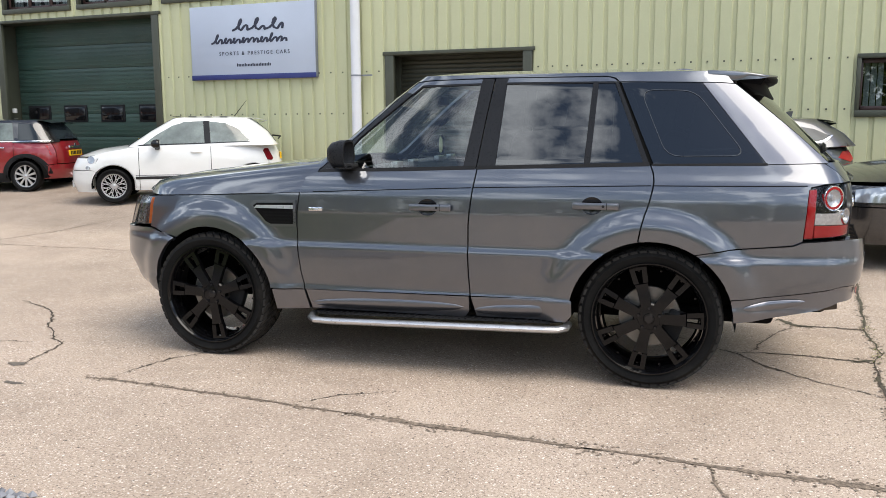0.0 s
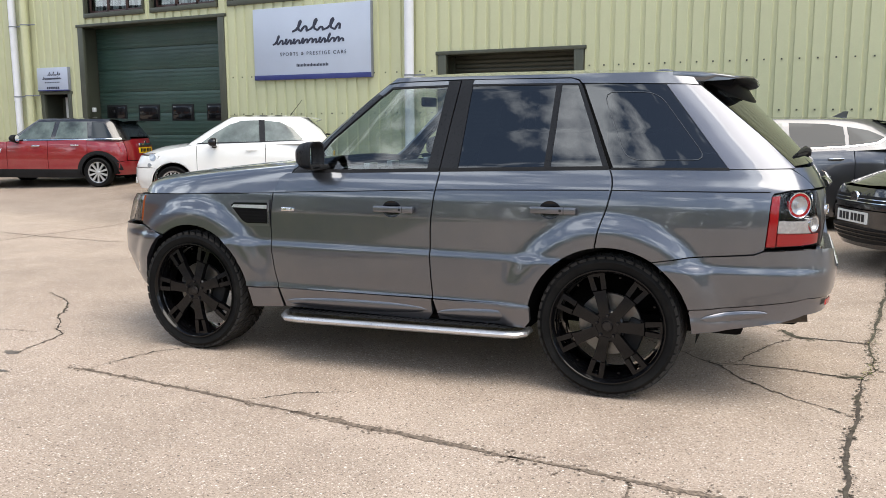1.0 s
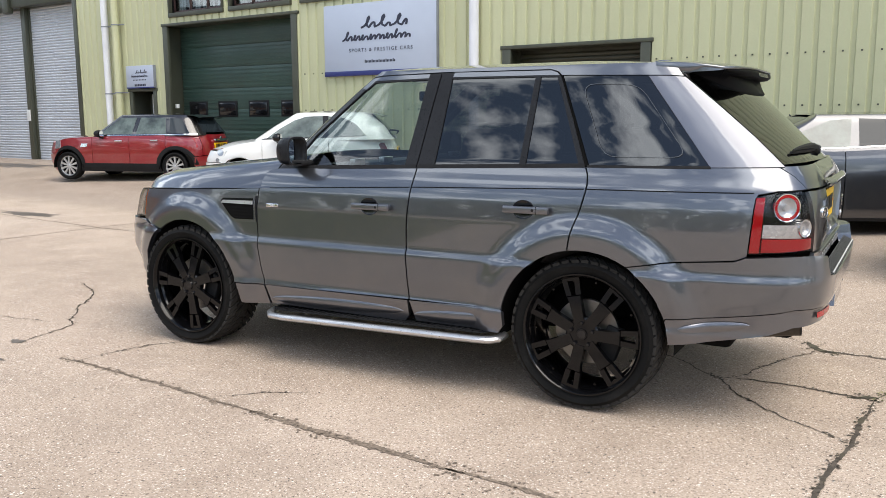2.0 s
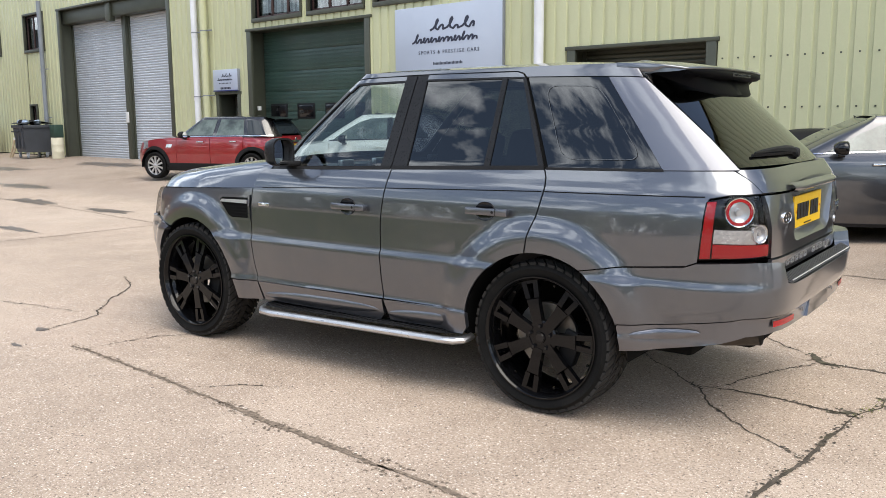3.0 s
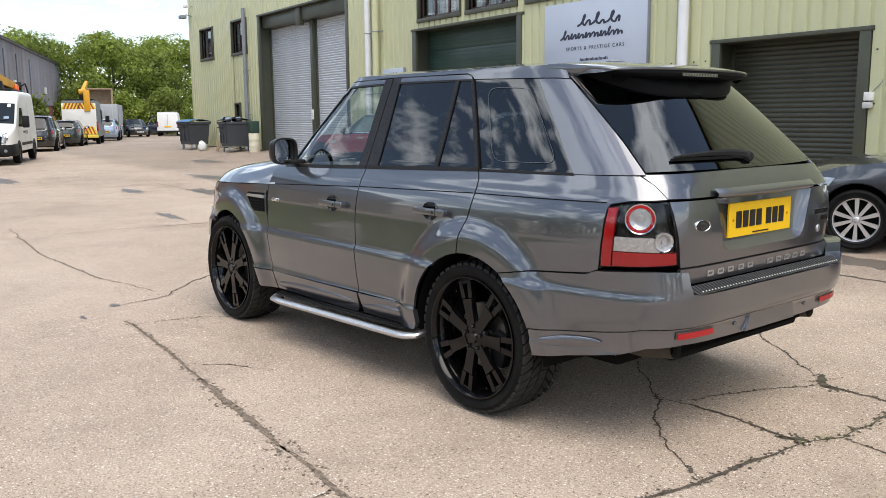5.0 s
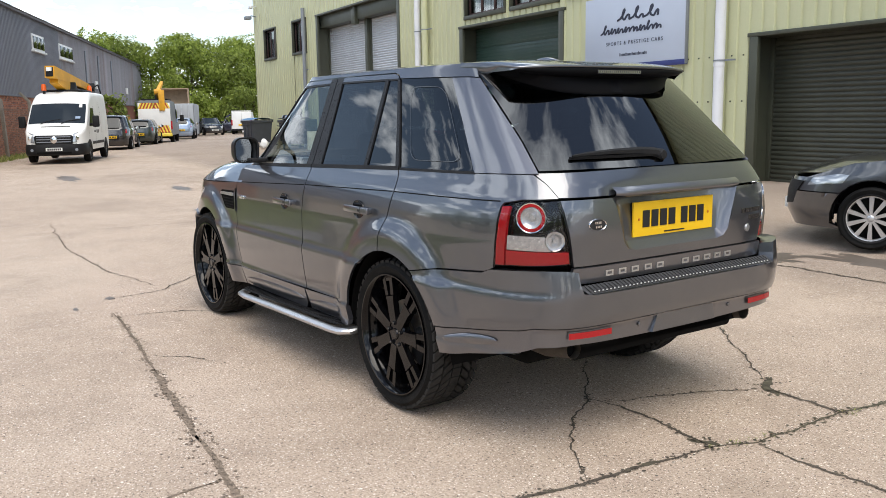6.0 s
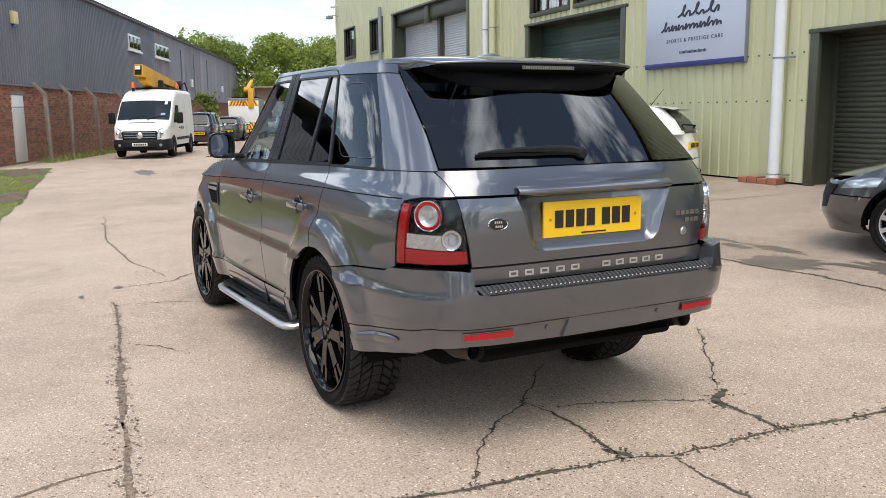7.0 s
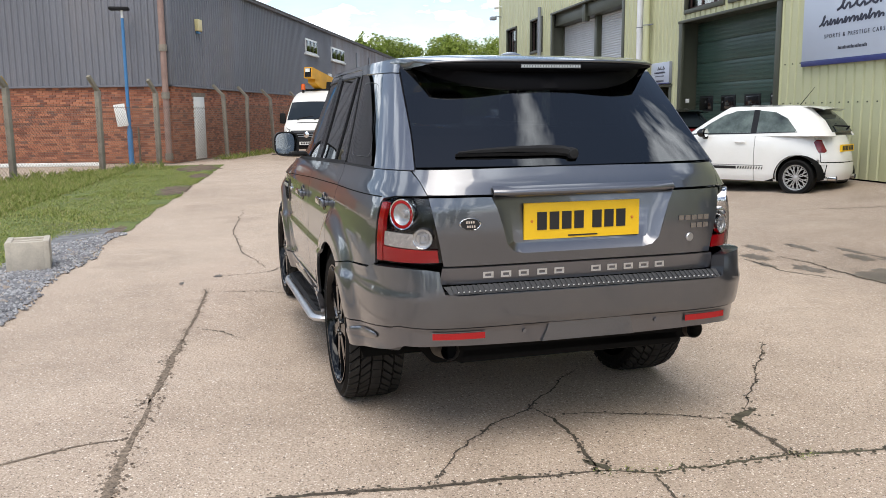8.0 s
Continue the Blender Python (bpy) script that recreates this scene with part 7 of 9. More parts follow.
def mini_car():
    P = dict(paint=M_RED, roof_paint=M_BLACKCAR, cabin_paint=M_BLACKCAR, wb=2.567, r=0.312, rim=0.225, W=0.86, spokes=10, style="plain", roof=1.385, sill=0.36, lip=0.30, crown=0.05,
             F=[(0.18, -0.66), (0.40, -0.76), (0.60, -0.77), (0.80, -0.70), (0.92, -0.62), (1.1, -0.6)], R=[(0.18, 3.10), (0.40, 3.20), (0.62, 3.21), (0.80, 3.19), (0.95, 3.13), (1.1, 3.08)], nr=3.6,
             CF=[(0.90, 0.42), (1.0, 0.55), (1.385, 1.15)], CR=[(0.90, 3.12), (1.0, 3.08), (1.385, 2.80)],
             belt=[(-0.55, 0.82), (0.0, 0.90), (0.55, 0.93), (1.2, 0.945), (2.4, 0.965), (3.02, 0.975)], glass_line=[(0.60, 0.955), (1.5, 0.965), (3.0, 0.99)], doors=[0.62, 1.52, 2.36], screen=0.62,
             windows=[("front_window", [(0.78, 0.99), (1.06, 1.20), (1.22, 1.325), (1.60, 1.335), (1.56, 0.99)], M_PALEWIN), ("rear_window", [(1.66, 0.995), (1.70, 1.335), (2.28, 1.33), (2.36, 1.0)], M_PALEWIN), ("quarter_light", [(2.44, 1.005), (2.38, 1.325), (2.62, 1.31), (2.86, 1.01)], M_DARKWIN)],
             trims=[("belt_chrome", [(0.66, 0.955), (1.5, 0.962), (3.0, 0.985), (3.0, 0.999), (1.5, 0.977), (0.68, 0.970)], M_CHROME)],
             details=[("sill_cladding", [(0.30, 0.20), (0.36, 0.375), (2.20, 0.375), (2.25, 0.20)], M_BLACK)],
             lamps=[("headlamp", [(-0.40, 0.66), (-0.40, 0.84), (-0.24, 0.86), (-0.22, 0.70)], M_HEADLAMP), ("tail_lamp", [(2.98, 0.70), (2.95, 0.90), (3.06, 0.92), ("r", -0.66, 0.90), ("r", -0.62, 0.72)], M_REDLENS), ("side_scuttle", [(0.33, 0.72), (0.36, 0.79), (0.52, 0.79), (0.49, 0.72)], M_CHROME)],
             mirror=(0.86, 1.0), plate_r=0.74, plate_f=0.40)
    car, body, cabin = hatchback("hatchback_car", Matrix.Translation((-15.0, 12.37, 0.165)) @ pose(0, 0, 0, 0, 0, 21.0), "red five-door hatchback with black roof by the building", P)
    for cx in (0.0, 2.567):
        for s in (0, 1):
            ri, ro = 0.350, 0.435
            pts = arc(cx, 0.312, ro, 5, 178, 14) + arc(cx, 0.312, ri, 178, 5, 14)
            g = panel(body, pts, 0.01, 0.012, 0.04, 0.05, 0.05)
            part("arch_trim", g if s == 0 else g.mirrored(), M_BLACK, car, "black plastic arch trim", 50)
    part("rear_emblem", Geo().lathe([(0, 0), (0.035, 0.0), (0.04, 0.006)], 16, pose(3.21, 0, 0.90, 0, 0, 90)), M_CHROME, car)
    part("tailgate_handle", Geo().box(3.17, 3.22, -0.26, 0.26, 0.83, 0.885, 0.012), M_CHROME, car)
    for s in (-1, 1):
        part("exhaust_tip", Geo().tube([(3.05, 0.08 * s, 0.27), (3.24, 0.08 * s, 0.27)], 0.035, 12, False), M_CHROME, car)
    return car


def fiat_car():
    P = dict(paint=M_WHITECAR, wb=2.30, r=0.300, rim=0.218, W=0.81, spokes=8, style="lattice", roof=1.43, sill=0.22, lip=0.36, crown=0.05,
             F=[(0.18, -0.68), (0.36, -0.75), (0.60, -0.74), (0.80, -0.64), (0.92, -0.52), (1.1, -0.4)], R=[(0.18, 2.76), (0.36, 2.84), (0.60, 2.83), (0.80, 2.78), (0.95, 2.71), (1.1, 2.62)], nf=3.0, nr=2.6,
             CF=[(0.88, 0.10), (0.98, 0.24), (1.20, 0.58), (1.43, 0.98)], CR=[(0.88, 2.80), (0.98, 2.74), (1.20, 2.58), (1.43, 2.30)],
             belt=[(-0.45, 0.76), (-0.1, 0.87), (0.30, 0.935), (1.2, 0.955), (2.1, 0.965), (2.64, 0.965)], glass_line=[(0.34, 0.955), (1.3, 0.98), (2.64, 0.99)], doors=[0.42, 1.60], screen=0.38,
             windows=[("side_window", [(0.50, 0.985), (0.72, 1.15), (0.98, 1.30), (1.20, 1.365), (1.48, 1.375), (1.50, 1.01)], M_PALEWIN), ("quarter_light", [(1.60, 1.015), (1.58, 1.37), (1.85, 1.34), (2.06, 1.24), (2.24, 1.05), (2.22, 1.025)], M_PALEWIN)],
             trims=[("window_trim", [(0.40, 0.965), (1.4, 0.99), (2.26, 1.02), (2.26, 1.03), (1.4, 1.004), (0.46, 0.985)], M_SATIN), ("pillar", [(1.50, 1.0), (1.48, 1.38), (1.58, 1.38), (1.60, 1.0)], M_SATIN)],
             details=[("flank_stripe", [(0.36, 0.405), (0.36, 0.45), (1.30, 0.455), (1.30, 0.410)], M_INK), ("flank_line", [(0.36, 0.468), (0.36, 0.474), (1.75, 0.48), (1.75, 0.474)], M_INK)] +
                     [("stripe_bar", [(1.32 + 0.045 * k, 0.412), (1.335 + 0.045 * k, 0.455), (1.358 + 0.045 * k - 0.001 * k, 0.455), (1.343 + 0.045 * k - 0.001 * k, 0.412)], M_INK) for k in range(10)],
             lamps=[("headlamp", arc(-0.36, 0.735, 0.062, 0, 350, 18), M_HEADLAMP), ("side_lamp", arc(-0.42, 0.60, 0.036, 0, 350, 14), M_HEADLAMP), ("tail_lamp", [(2.545, 0.70), (2.47, 0.86), (2.50, 0.90), (2.56, 0.895), (2.645, 0.72), (2.62, 0.69)], M_DARKRED), ("side_vent", [(-0.48, 0.30), (-0.50, 0.42), (-0.40, 0.46), (-0.36, 0.36)], M_SHADOW), ("rear_vent", [(2.64, 0.34), (2.66, 0.54), (2.685, 0.54), (2.665, 0.34)], M_SHADOW)],
             mirror=(0.72, 1.0), mirror_paint=M_BLACKGLOSS, plate_r=0.76, plate_f=0.32, handle=M_WHITECAR)
    car, body, cabin = hatchback("city_car", Matrix.Translation((-9.56, 12.08, 0.14)) @ pose(0, 0, 0, 0, 0, 34.5), "white three-door city car with black side stripe", P)
    part("aerial", Geo().tube([(2.0, 0.0, 1.46), (2.22, 0.0, 1.74)], [0.008, 0.004], 6), M_BLACK, car)
    for k in range(4):
        x = 0.98 + 0.26 * k
        part("roof_chequer", Geo().box(x, x + 0.13, -0.52, -0.44, 1.452 - abs(x - 1.5) * 0.015, 1.462 - abs(x - 1.5) * 0.015), M_INK, car, "", 0)
    part("diffuser", Geo().grid(lambda a, b: (body.at(body.u_rear(0.58 * b, 0.33), 0.33)[0] + 0.02 - 0.08 * (1 - a), 0.58 * b, 0.22 + 0.15 * a), [0, 0.5, 1], [-1 + k / 8 for k in range(17)]), M_BLACK, car)
    for s in (-1, 1):
        part("exhaust_tip", Geo().tube([(2.66, 0.40 * s, 0.28), (2.80, 0.40 * s, 0.28)], 0.04, 12, False), M_CHROME, car)
    part("rear_wiper", Geo().tube([(2.76, 0.0, 1.05), (2.80, 0.02, 1.10), (2.66, -0.25, 1.12)], 0.015, 6), M_BLACK, car)
    return car


def mazda_car():
    P = dict(paint=M_MACHINE, wb=2.70, r=0.325, rim=0.238, W=0.895, spokes=10, style="plain", roof=1.40, sill=0.22, lip=0.26, crown=0.06,
             F=[(0.18, -0.84), (0.36, -0.93), (0.55, -0.92), (0.68, -0.88), (0.80, -0.78), (1.1, -0.6)], R=[(0.18, 3.42), (0.40, 3.52), (0.70, 3.53), (0.90, 3.50), (1.05, 3.40), (1.15, 3.3)], nf=3.0, nr=3.4,
             CF=[(0.92, 0.32), (1.0, 0.50), (1.20, 0.90), (1.40, 1.38)], CR=[(0.92, 3.52), (1.05, 3.46), (1.20, 3.32), (1.40, 2.98)],
             belt=[(-0.66, 0.70), (-0.2, 0.86), (0.45, 0.945), (1.2, 0.975), (2.2, 1.02), (3.28, 1.06)], glass_line=[(0.62, 0.97), (1.6, 1.01), (3.2, 1.08)], doors=[0.55, 1.62, 2.55], screen=0.50,
             windows=[("front_window", [(0.85, 1.02), (1.20, 1.22), (1.48, 1.335), (1.72, 1.355), (1.68, 1.045)], M_PALEWIN), ("rear_window", [(1.78, 1.05), (1.80, 1.358), (2.25, 1.345), (2.45, 1.31), (2.45, 1.085)], M_DARKWIN), ("quarter_light", [(2.50, 1.09), (2.50, 1.31), (2.76, 1.265), (2.96, 1.18), (2.90, 1.13)], M_DARKWIN)],
             trims=[("belt_chrome", [(0.66, 0.985), (1.7, 1.028), (2.5, 1.068), (2.86, 1.105), (3.01, 1.185), (2.99, 1.195), (2.84, 1.122), (2.5, 1.084), (1.7, 1.042), (0.70, 1.0)], M_CHROME)],
             details=[("sill_strip", [(0.42, 0.20), (0.42, 0.235), (2.28, 0.235), (2.28, 0.20)], M_BLACK), ("fuel_flap", arc(3.02, 0.88, 0.085, 0, 350, 18), M_MACHINE)],
             lamps=[("headlamp", [(-0.28, 0.66), (-0.22, 0.745), (-0.34, 0.75), ("f", -0.62, 0.70), ("f", -0.60, 0.62)], M_HEADLAMP), ("tail_lamp", [(3.06, 0.90), (3.16, 0.98), (3.32, 0.99), ("r", -0.55, 0.98), ("r", -0.55, 0.88), (3.30, 0.84)], M_REDLENS), ("fog_lamp", [("f", -0.72, 0.30), ("f", -0.72, 0.42), ("f", -0.58, 0.40), ("f", -0.58, 0.32)], M_CHROMEDARK)],
             mirror=(0.96, 1.06), mirror_paint=M_BLACKGLOSS, plate_r=0.62, plate_f=0.40)
    car, body, cabin = hatchback("family_hatchback", Matrix.Translation((-1.10, 11.62, 0.10)) @ pose(0, 0, 0, 0, 0, 27.0), "dark metallic grey five-door hatchback on silver alloys", P)
    part("grille", both(panel(body, [("f", -0.48, 0.42), ("f", -0.56, 0.66), ("f", 0.0, 0.68), ("f", 0.0, 0.36)], 0.01, 0.014, 0.04, 0.05)), M_BLACK, car, "", 50)
    part("roof_fin", Geo().prism([(2.60, 1.43), (2.78, 1.42), (2.80, 1.50), (2.74, 1.50)], -0.015, 0.015), M_MACHINE, car)
    part("screen_card", Geo().box(1.02, 1.20, -0.60, -0.59, 1.06, 1.22), mat("red_card", (0.5, 0.03, 0.03), 0.6), car, "", 0)
    return car


def polo_car():
    P = dict(paint=M_BLACKCAR, wb=2.47, r=0.31, rim=0.215, W=0.84, spokes=7, style="plain", roof=1.40, sill=0.22, crown=0.07,
             F=[(0.18, -0.72), (0.36, -0.80), (0.60, -0.80), (0.74, -0.76), (0.85, -0.66), (1.1, -0.5)], R=[(0.18, 3.05), (0.40, 3.14), (0.70, 3.14), (0.95, 3.08), (1.1, 3.0)], nf=3.4,
             CF=[(0.90, 0.28), (1.0, 0.44), (1.40, 1.10)], CR=[(0.90, 3.10), (1.0, 3.04), (1.40, 2.70)],
             belt=[(-0.52, 0.76), (0.0, 0.89), (0.50, 0.95), (1.2, 0.97), (2.4, 1.0), (2.95, 1.01)], glass_line=[(0.55, 0.98), (1.5, 1.0), (2.9, 1.03)], doors=[0.55, 1.45, 2.30], screen=0.46,
             windows=[("front_window", [(0.78, 1.02), (1.12, 1.26), (1.25, 1.34), (1.50, 1.345), (1.48, 1.03)], M_DARKWIN), ("rear_window", [(1.56, 1.03), (1.58, 1.345), (2.25, 1.33), (2.35, 1.06)], M_DARKWIN)],
             lamps=[("headlamp", [(-0.30, 0.60), (-0.24, 0.77), (-0.40, 0.77), ("f", -0.46, 0.72), ("f", -0.48, 0.60)], M_HEADLAMP), ("tail_lamp", [(2.90, 0.75), (2.88, 0.95), (3.02, 0.95), ("r", -0.55, 0.94), ("r", -0.55, 0.76)], M_REDLENS),
                    ("fog_lamp", [("f", -0.66, 0.285), ("f", -0.66, 0.36), ("f", -0.50, 0.36), ("f", -0.50, 0.285)], M_HEADLAMP), ("bumper_chrome", [("f", -0.72, 0.262), ("f", -0.72, 0.275), ("f", -0.30, 0.275), ("f", -0.30, 0.262)], M_CHROME)],
             mirror=(0.85, 1.03), mirror_paint=M_BLACKCAR, plate_r=0.62, plate_f=0.475)
    car, body, cabin = hatchback("compact_car", Matrix.Translation((2.34, 10.21, 0.09)) @ pose(0, 0, 0, 0, 0, 32.0), "black compact hatchback with chrome-edged grille", P)
    gr = part("grille", both(panel(body, [("f", -0.47, 0.615), ("f", -0.45, 0.69), ("f", 0.0, 0.69), ("f", 0.0, 0.60)], 0.01, 0.010, 0.04, 0.05)), M_BLACK, car, "", 50)
    for z in (0.622, 0.655):
        part("grille_bar", both(panel(body, [("f", -0.46, z), ("f", -0.46, z + 0.007), ("f", 0.0, z + 0.007), ("f", 0.0, z)], 0.006, 0.018, 0.04, 0.05)), M_CHROME, gr, "", 50)
    part("lower_grille", both(panel(body, [("f", -0.48, 0.24), ("f", -0.48, 0.38), ("f", 0.0, 0.40), ("f", 0.0, 0.22)], 0.01, 0.020, 0.04, 0.05)), M_BLACK, car, "", 50)
    for z in (0.27, 0.31, 0.35):
        part("lower_bar", both(panel(body, [("f", -0.47, z), ("f", -0.47, z + 0.012), ("f", 0.0, z + 0.012), ("f", 0.0, z)], 0.006, 0.026, 0.04, 0.05)), M_BLACKGLOSS, car, "", 50)
    part("front_emblem", Geo().lathe([(0, -0.004), (0.062, -0.004), (0.066, 0.004), (0.066, 0.02)], 24, pose(body.at(-2, 0.66)[0] - 0.016, 0, 0.66, 0, 0, -90)), M_CHROME, car)
    return car


mini_car()
fiat_car()
mazda_car()
polo_car()


def plain_hatch(m, name, label, pm, tall=1.45, W=0.86):
    k = tall / 1.45
    P = dict(paint=pm, wb=2.55, r=0.31, rim=0.215, W=W, spokes=7, style="plain", roof=tall - 0.05, sill=0.22, crown=0.06,
             F=[(0.18, -0.72), (0.36, -0.82), (0.60, -0.80), (0.85, -0.66), (1.1, -0.5)], R=[(0.18, 3.15), (0.40, 3.25), (0.70, 3.25), (1.0, 3.17), (1.1, 3.1)], nf=3.4,
             CF=[(0.90, 0.28), (1.0, 0.44), (tall - 0.05, 1.10)], CR=[(0.90, 3.20), (1.0, 3.16), (tall - 0.05, 2.92)],
             belt=[(-0.52, 0.76), (0.0, 0.89), (0.50, 0.95), (1.2, 0.97), (2.4, 1.0), (3.05, 1.01)], glass_line=[(0.55, 0.98), (1.5, 1.0), (3.0, 1.03)], doors=[0.55, 1.45, 2.35], screen=0.46,
             windows=[("front_window", [(0.78, 1.02), (1.12, 1.26), (1.25, tall - 0.12), (1.50, tall - 0.11), (1.48, 1.03)], M_DARKWIN), ("rear_window", [(1.56, 1.03), (1.58, tall - 0.11), (2.35, tall - 0.12), (2.45, 1.06)], M_DARKWIN), ("quarter_light", [(2.52, 1.06), (2.45, tall - 0.12), (2.80, tall - 0.15), (2.95, 1.08)], M_DARKWIN)],
             lamps=[("headlamp", [(-0.30, 0.60), (-0.24, 0.77), (-0.40, 0.77), ("f", -0.46, 0.72), ("f", -0.48, 0.60)], M_HEADLAMP), ("tail_lamp", [(3.02, 0.80), (2.98, 1.0), (3.12, 1.0), ("r", -0.66, 1.0), ("r", -0.64, 0.80)], M_REDLENS)],
             mirror=(0.85, 1.03), mirror_paint=M_BLACK, plate_r=0.62, plate_f=0.42)
    return hatchback(name, m, label, P)[0]


DR = Vector((-0.960, 0.279, 0))      # the way the drive runs, away from the yard
at_drive = lambda x, y, turn: Matrix.Translation((x, y, 0)) @ pose(0, 0, 0, 0, 0, turn)
plain_hatch(at_drive(-41.6, 9.75, -16.0), "people_carrier", "black people carrier parked along the workshop wall", M_BLACKCAR, 1.68, 0.88)
plain_hatch(at_drive(-46.9, 11.9, -16.0), "dark_hatchback", "dark green hatchback parked along the workshop wall", paint("dark_green_paint", (0.012, 0.022, 0.018), 0.3, 0.3, 0.05), 1.46)
plain_hatch(at_drive(-58.4, 16.5, -16.0), "blue_hatchback", "pale blue hatchback beside the grey container", M_PALEBLUE, 1.46)
plain_hatch(at_drive(-65.5, 20.3, 178.0), "saloon_car", "dark saloon car with white plate before the hedge", M_BLACKCAR, 1.45)
plain_hatch(at_drive(-74.0, 22.6, 80.0), "navy_car", "dark blue car behind the saloon by the hedge", M_NAVYCAR, 1.75)


def prism_body(poly, W, bev, lean=0.0, z_lean=1.0):
    """A side outline given width, with rounded edges; the sides lean in above z_lean."""
    g = Geo().prism(poly, -W, W)
    me = bpy.data.meshes.new("tmp")
    me.from_pydata(g.v, [], g.f)
    bm = bmesh.new()
    bm.from_mesh(me)
    bmesh.ops.recalc_face_normals(bm, faces=bm.faces[:])
    bmesh.ops.bevel(bm, geom=bm.edges[:], offset=bev, segments=3, profile=0.6, affect="EDGES", clamp_overlap=True)
    bm.verts.index_update()
    out = Geo().add([(v.co.x, v.co.y * (1 - lean * max(0.0, v.co.z - z_lean)), v.co.z) for v in bm.verts], [tuple(v.index for v in f.verts) for f in bm.faces])
    bm.free()
    bpy.data.meshes.remove(me)
    return out


def steel_wheel(t, x, y, s, R, rim=0.20):
    wheel, m, w = tyre_and_rim(t, x, y, s, R, 0.21, rim, M_BLACK, 0)
    part("wheel_cover", Geo().lathe([(0.0, -w + 0.03), (0.06, -w + 0.025), (0.10, -w + 0.05), (rim - 0.01, -w + 0.035)], 24, m), M_GREYPIPE, wheel)


def boom(t, base, knee, tip, basket=True):
    """A folded access platform: turret, two yellow arms, basket."""
    b = part("boom", Geo().tube([base, knee], [0.20, 0.16], 4), M_YELLOW, t, "yellow folded lifting arm")
    part("turret", Geo().lathe([(0.0, 0.25), (0.26, 0.25), (0.30, 0.0), (0.34, -0.12)], 16, Matrix.Translation(base) @ pose(0, 0, 0, 90)), M_BLACK, b)
    part("jib", Geo().tube([knee, tip], [0.15, 0.11], 4), M_YELLOW, b)
    part("knuckle", Geo().tube([(knee[0], knee[1] - 0.2, knee[2]), (knee[0], knee[1] + 0.2, knee[2])], 0.16, 10), M_YELLOW, b)
    part("ram", Geo().tube([(base[0] + 0.1, base[1] + 0.16, base[2] + 0.05), ((base[0] + knee[0]) / 2, base[1] + 0.16, (base[2] + knee[2]) / 2)], 0.05, 8), M_STEEL, b)
    if basket:
        q = part("basket", Geo().box(tip[0] - 0.35, tip[0] + 0.35, tip[1] - 0.45, tip[1] + 0.45, tip[2] - 0.75, tip[2] - 0.68), M_BLACK, b)
        for dx in (-0.33, 0.33):
            for dy in (-0.43, 0.43):
                part("basket_post", Geo().tube([(tip[0] + dx, tip[1] + dy, tip[2] - 0.7), (tip[0] + dx, tip[1] + dy, tip[2] + 0.2)], 0.022, 6), M_BLACK, q)
        for z in (-0.3, 0.2):
            part("basket_rail", Geo().tube([(tip[0] - 0.33, tip[1] - 0.43, tip[2] + z), (tip[0] + 0.33, tip[1] - 0.43, tip[2] + z), (tip[0] + 0.33, tip[1] + 0.43, tip[2] + z), (tip[0] - 0.33, tip[1] + 0.43, tip[2] + z), (tip[0] - 0.33, tip[1] - 0.43, tip[2] + z)], 0.022, 6), M_BLACK, q)
    return b


VAN_TOP = [(-0.93, 0.93), (-0.90, 0.985), (-0.80, 1.06), (-0.60, 1.15), (-0.40, 1.235), (-0.30, 1.29), (0.42, 1.98), (0.56, 2.08), (0.80, 2.24), (1.05, 2.36), (1.40, 2.43), (2.0, 2.45), (4.10, 2.45), (4.20, 2.42), (4.24, 2.34)]
VAN_HALF = [(-0.93, 0.62), (-0.91, 0.74), (-0.86, 0.83), (-0.76, 0.90), (-0.55, 0.95), (-0.2, 0.975), (0.6, 0.985), (4.0, 0.985), (4.18, 0.96), (4.24, 0.90)]


def van_top(x):
    return float(np.interp(x, [p[0] for p in VAN_TOP], [p[1] for p in VAN_TOP]))


def van_skin(x, f):
    """A point of the van's skin on the y > 0 side: f runs 0 to 1 up the side, 1 to 2 round the shoulder and 2 to 3 over the roof."""
    top = van_top(x)
    half = float(np.interp(x, [p[0] for p in VAN_HALF], [p[1] for p in VAN_HALF]))
    r = 0.09 + 0.09 * min(1.0, max(0.0, (x - 0.4) / 0.8))
    low = 0.42

    def lean(z):
        return half * (1 - 0.075 * max(0.0, (z - 1.10) / 1.3) ** 1.3) - 0.035 * max(0.0, 0.75 - z)
    if f <= 1:
        z = low + (top - r - low) * f
        return x, lean(z), z
    edge = lean(top - r)
    if f <= 2:
        a = (f - 1) * math.pi / 2
        return x, edge - r + r * math.cos(a), top - r + r * math.sin(a)
    k = f - 2
    return x, (edge - r) * (1 - k), top + 0.035 * (1 - (1 - k) ** 2)


def van_glass(x0, x1, f0, f1, s, nx, nf, off=0.006, cut=0.0):
    """A pane lying on the van's side between two heights, its lower front corner slanted by cut."""
    def fn(a, b):
        z0, z1 = f0, f1
        z = z0 + (z1 - z0) * b
        x = x0 + cut * b + (x1 - x0 - cut * b) * a
        top = van_top(x)
        r = 0.09 + 0.09 * min(1.0, max(0.0, (x - 0.4) / 0.8))
        p = van_skin(x, min(1.0, (z - 0.42) / (top - r - 0.42)))
        return p[0], s * (p[1] + off), p[2]
    return Geo().grid(fn, [k / nx for k in range(nx + 1)], [k / nf for k in range(nf + 1)])


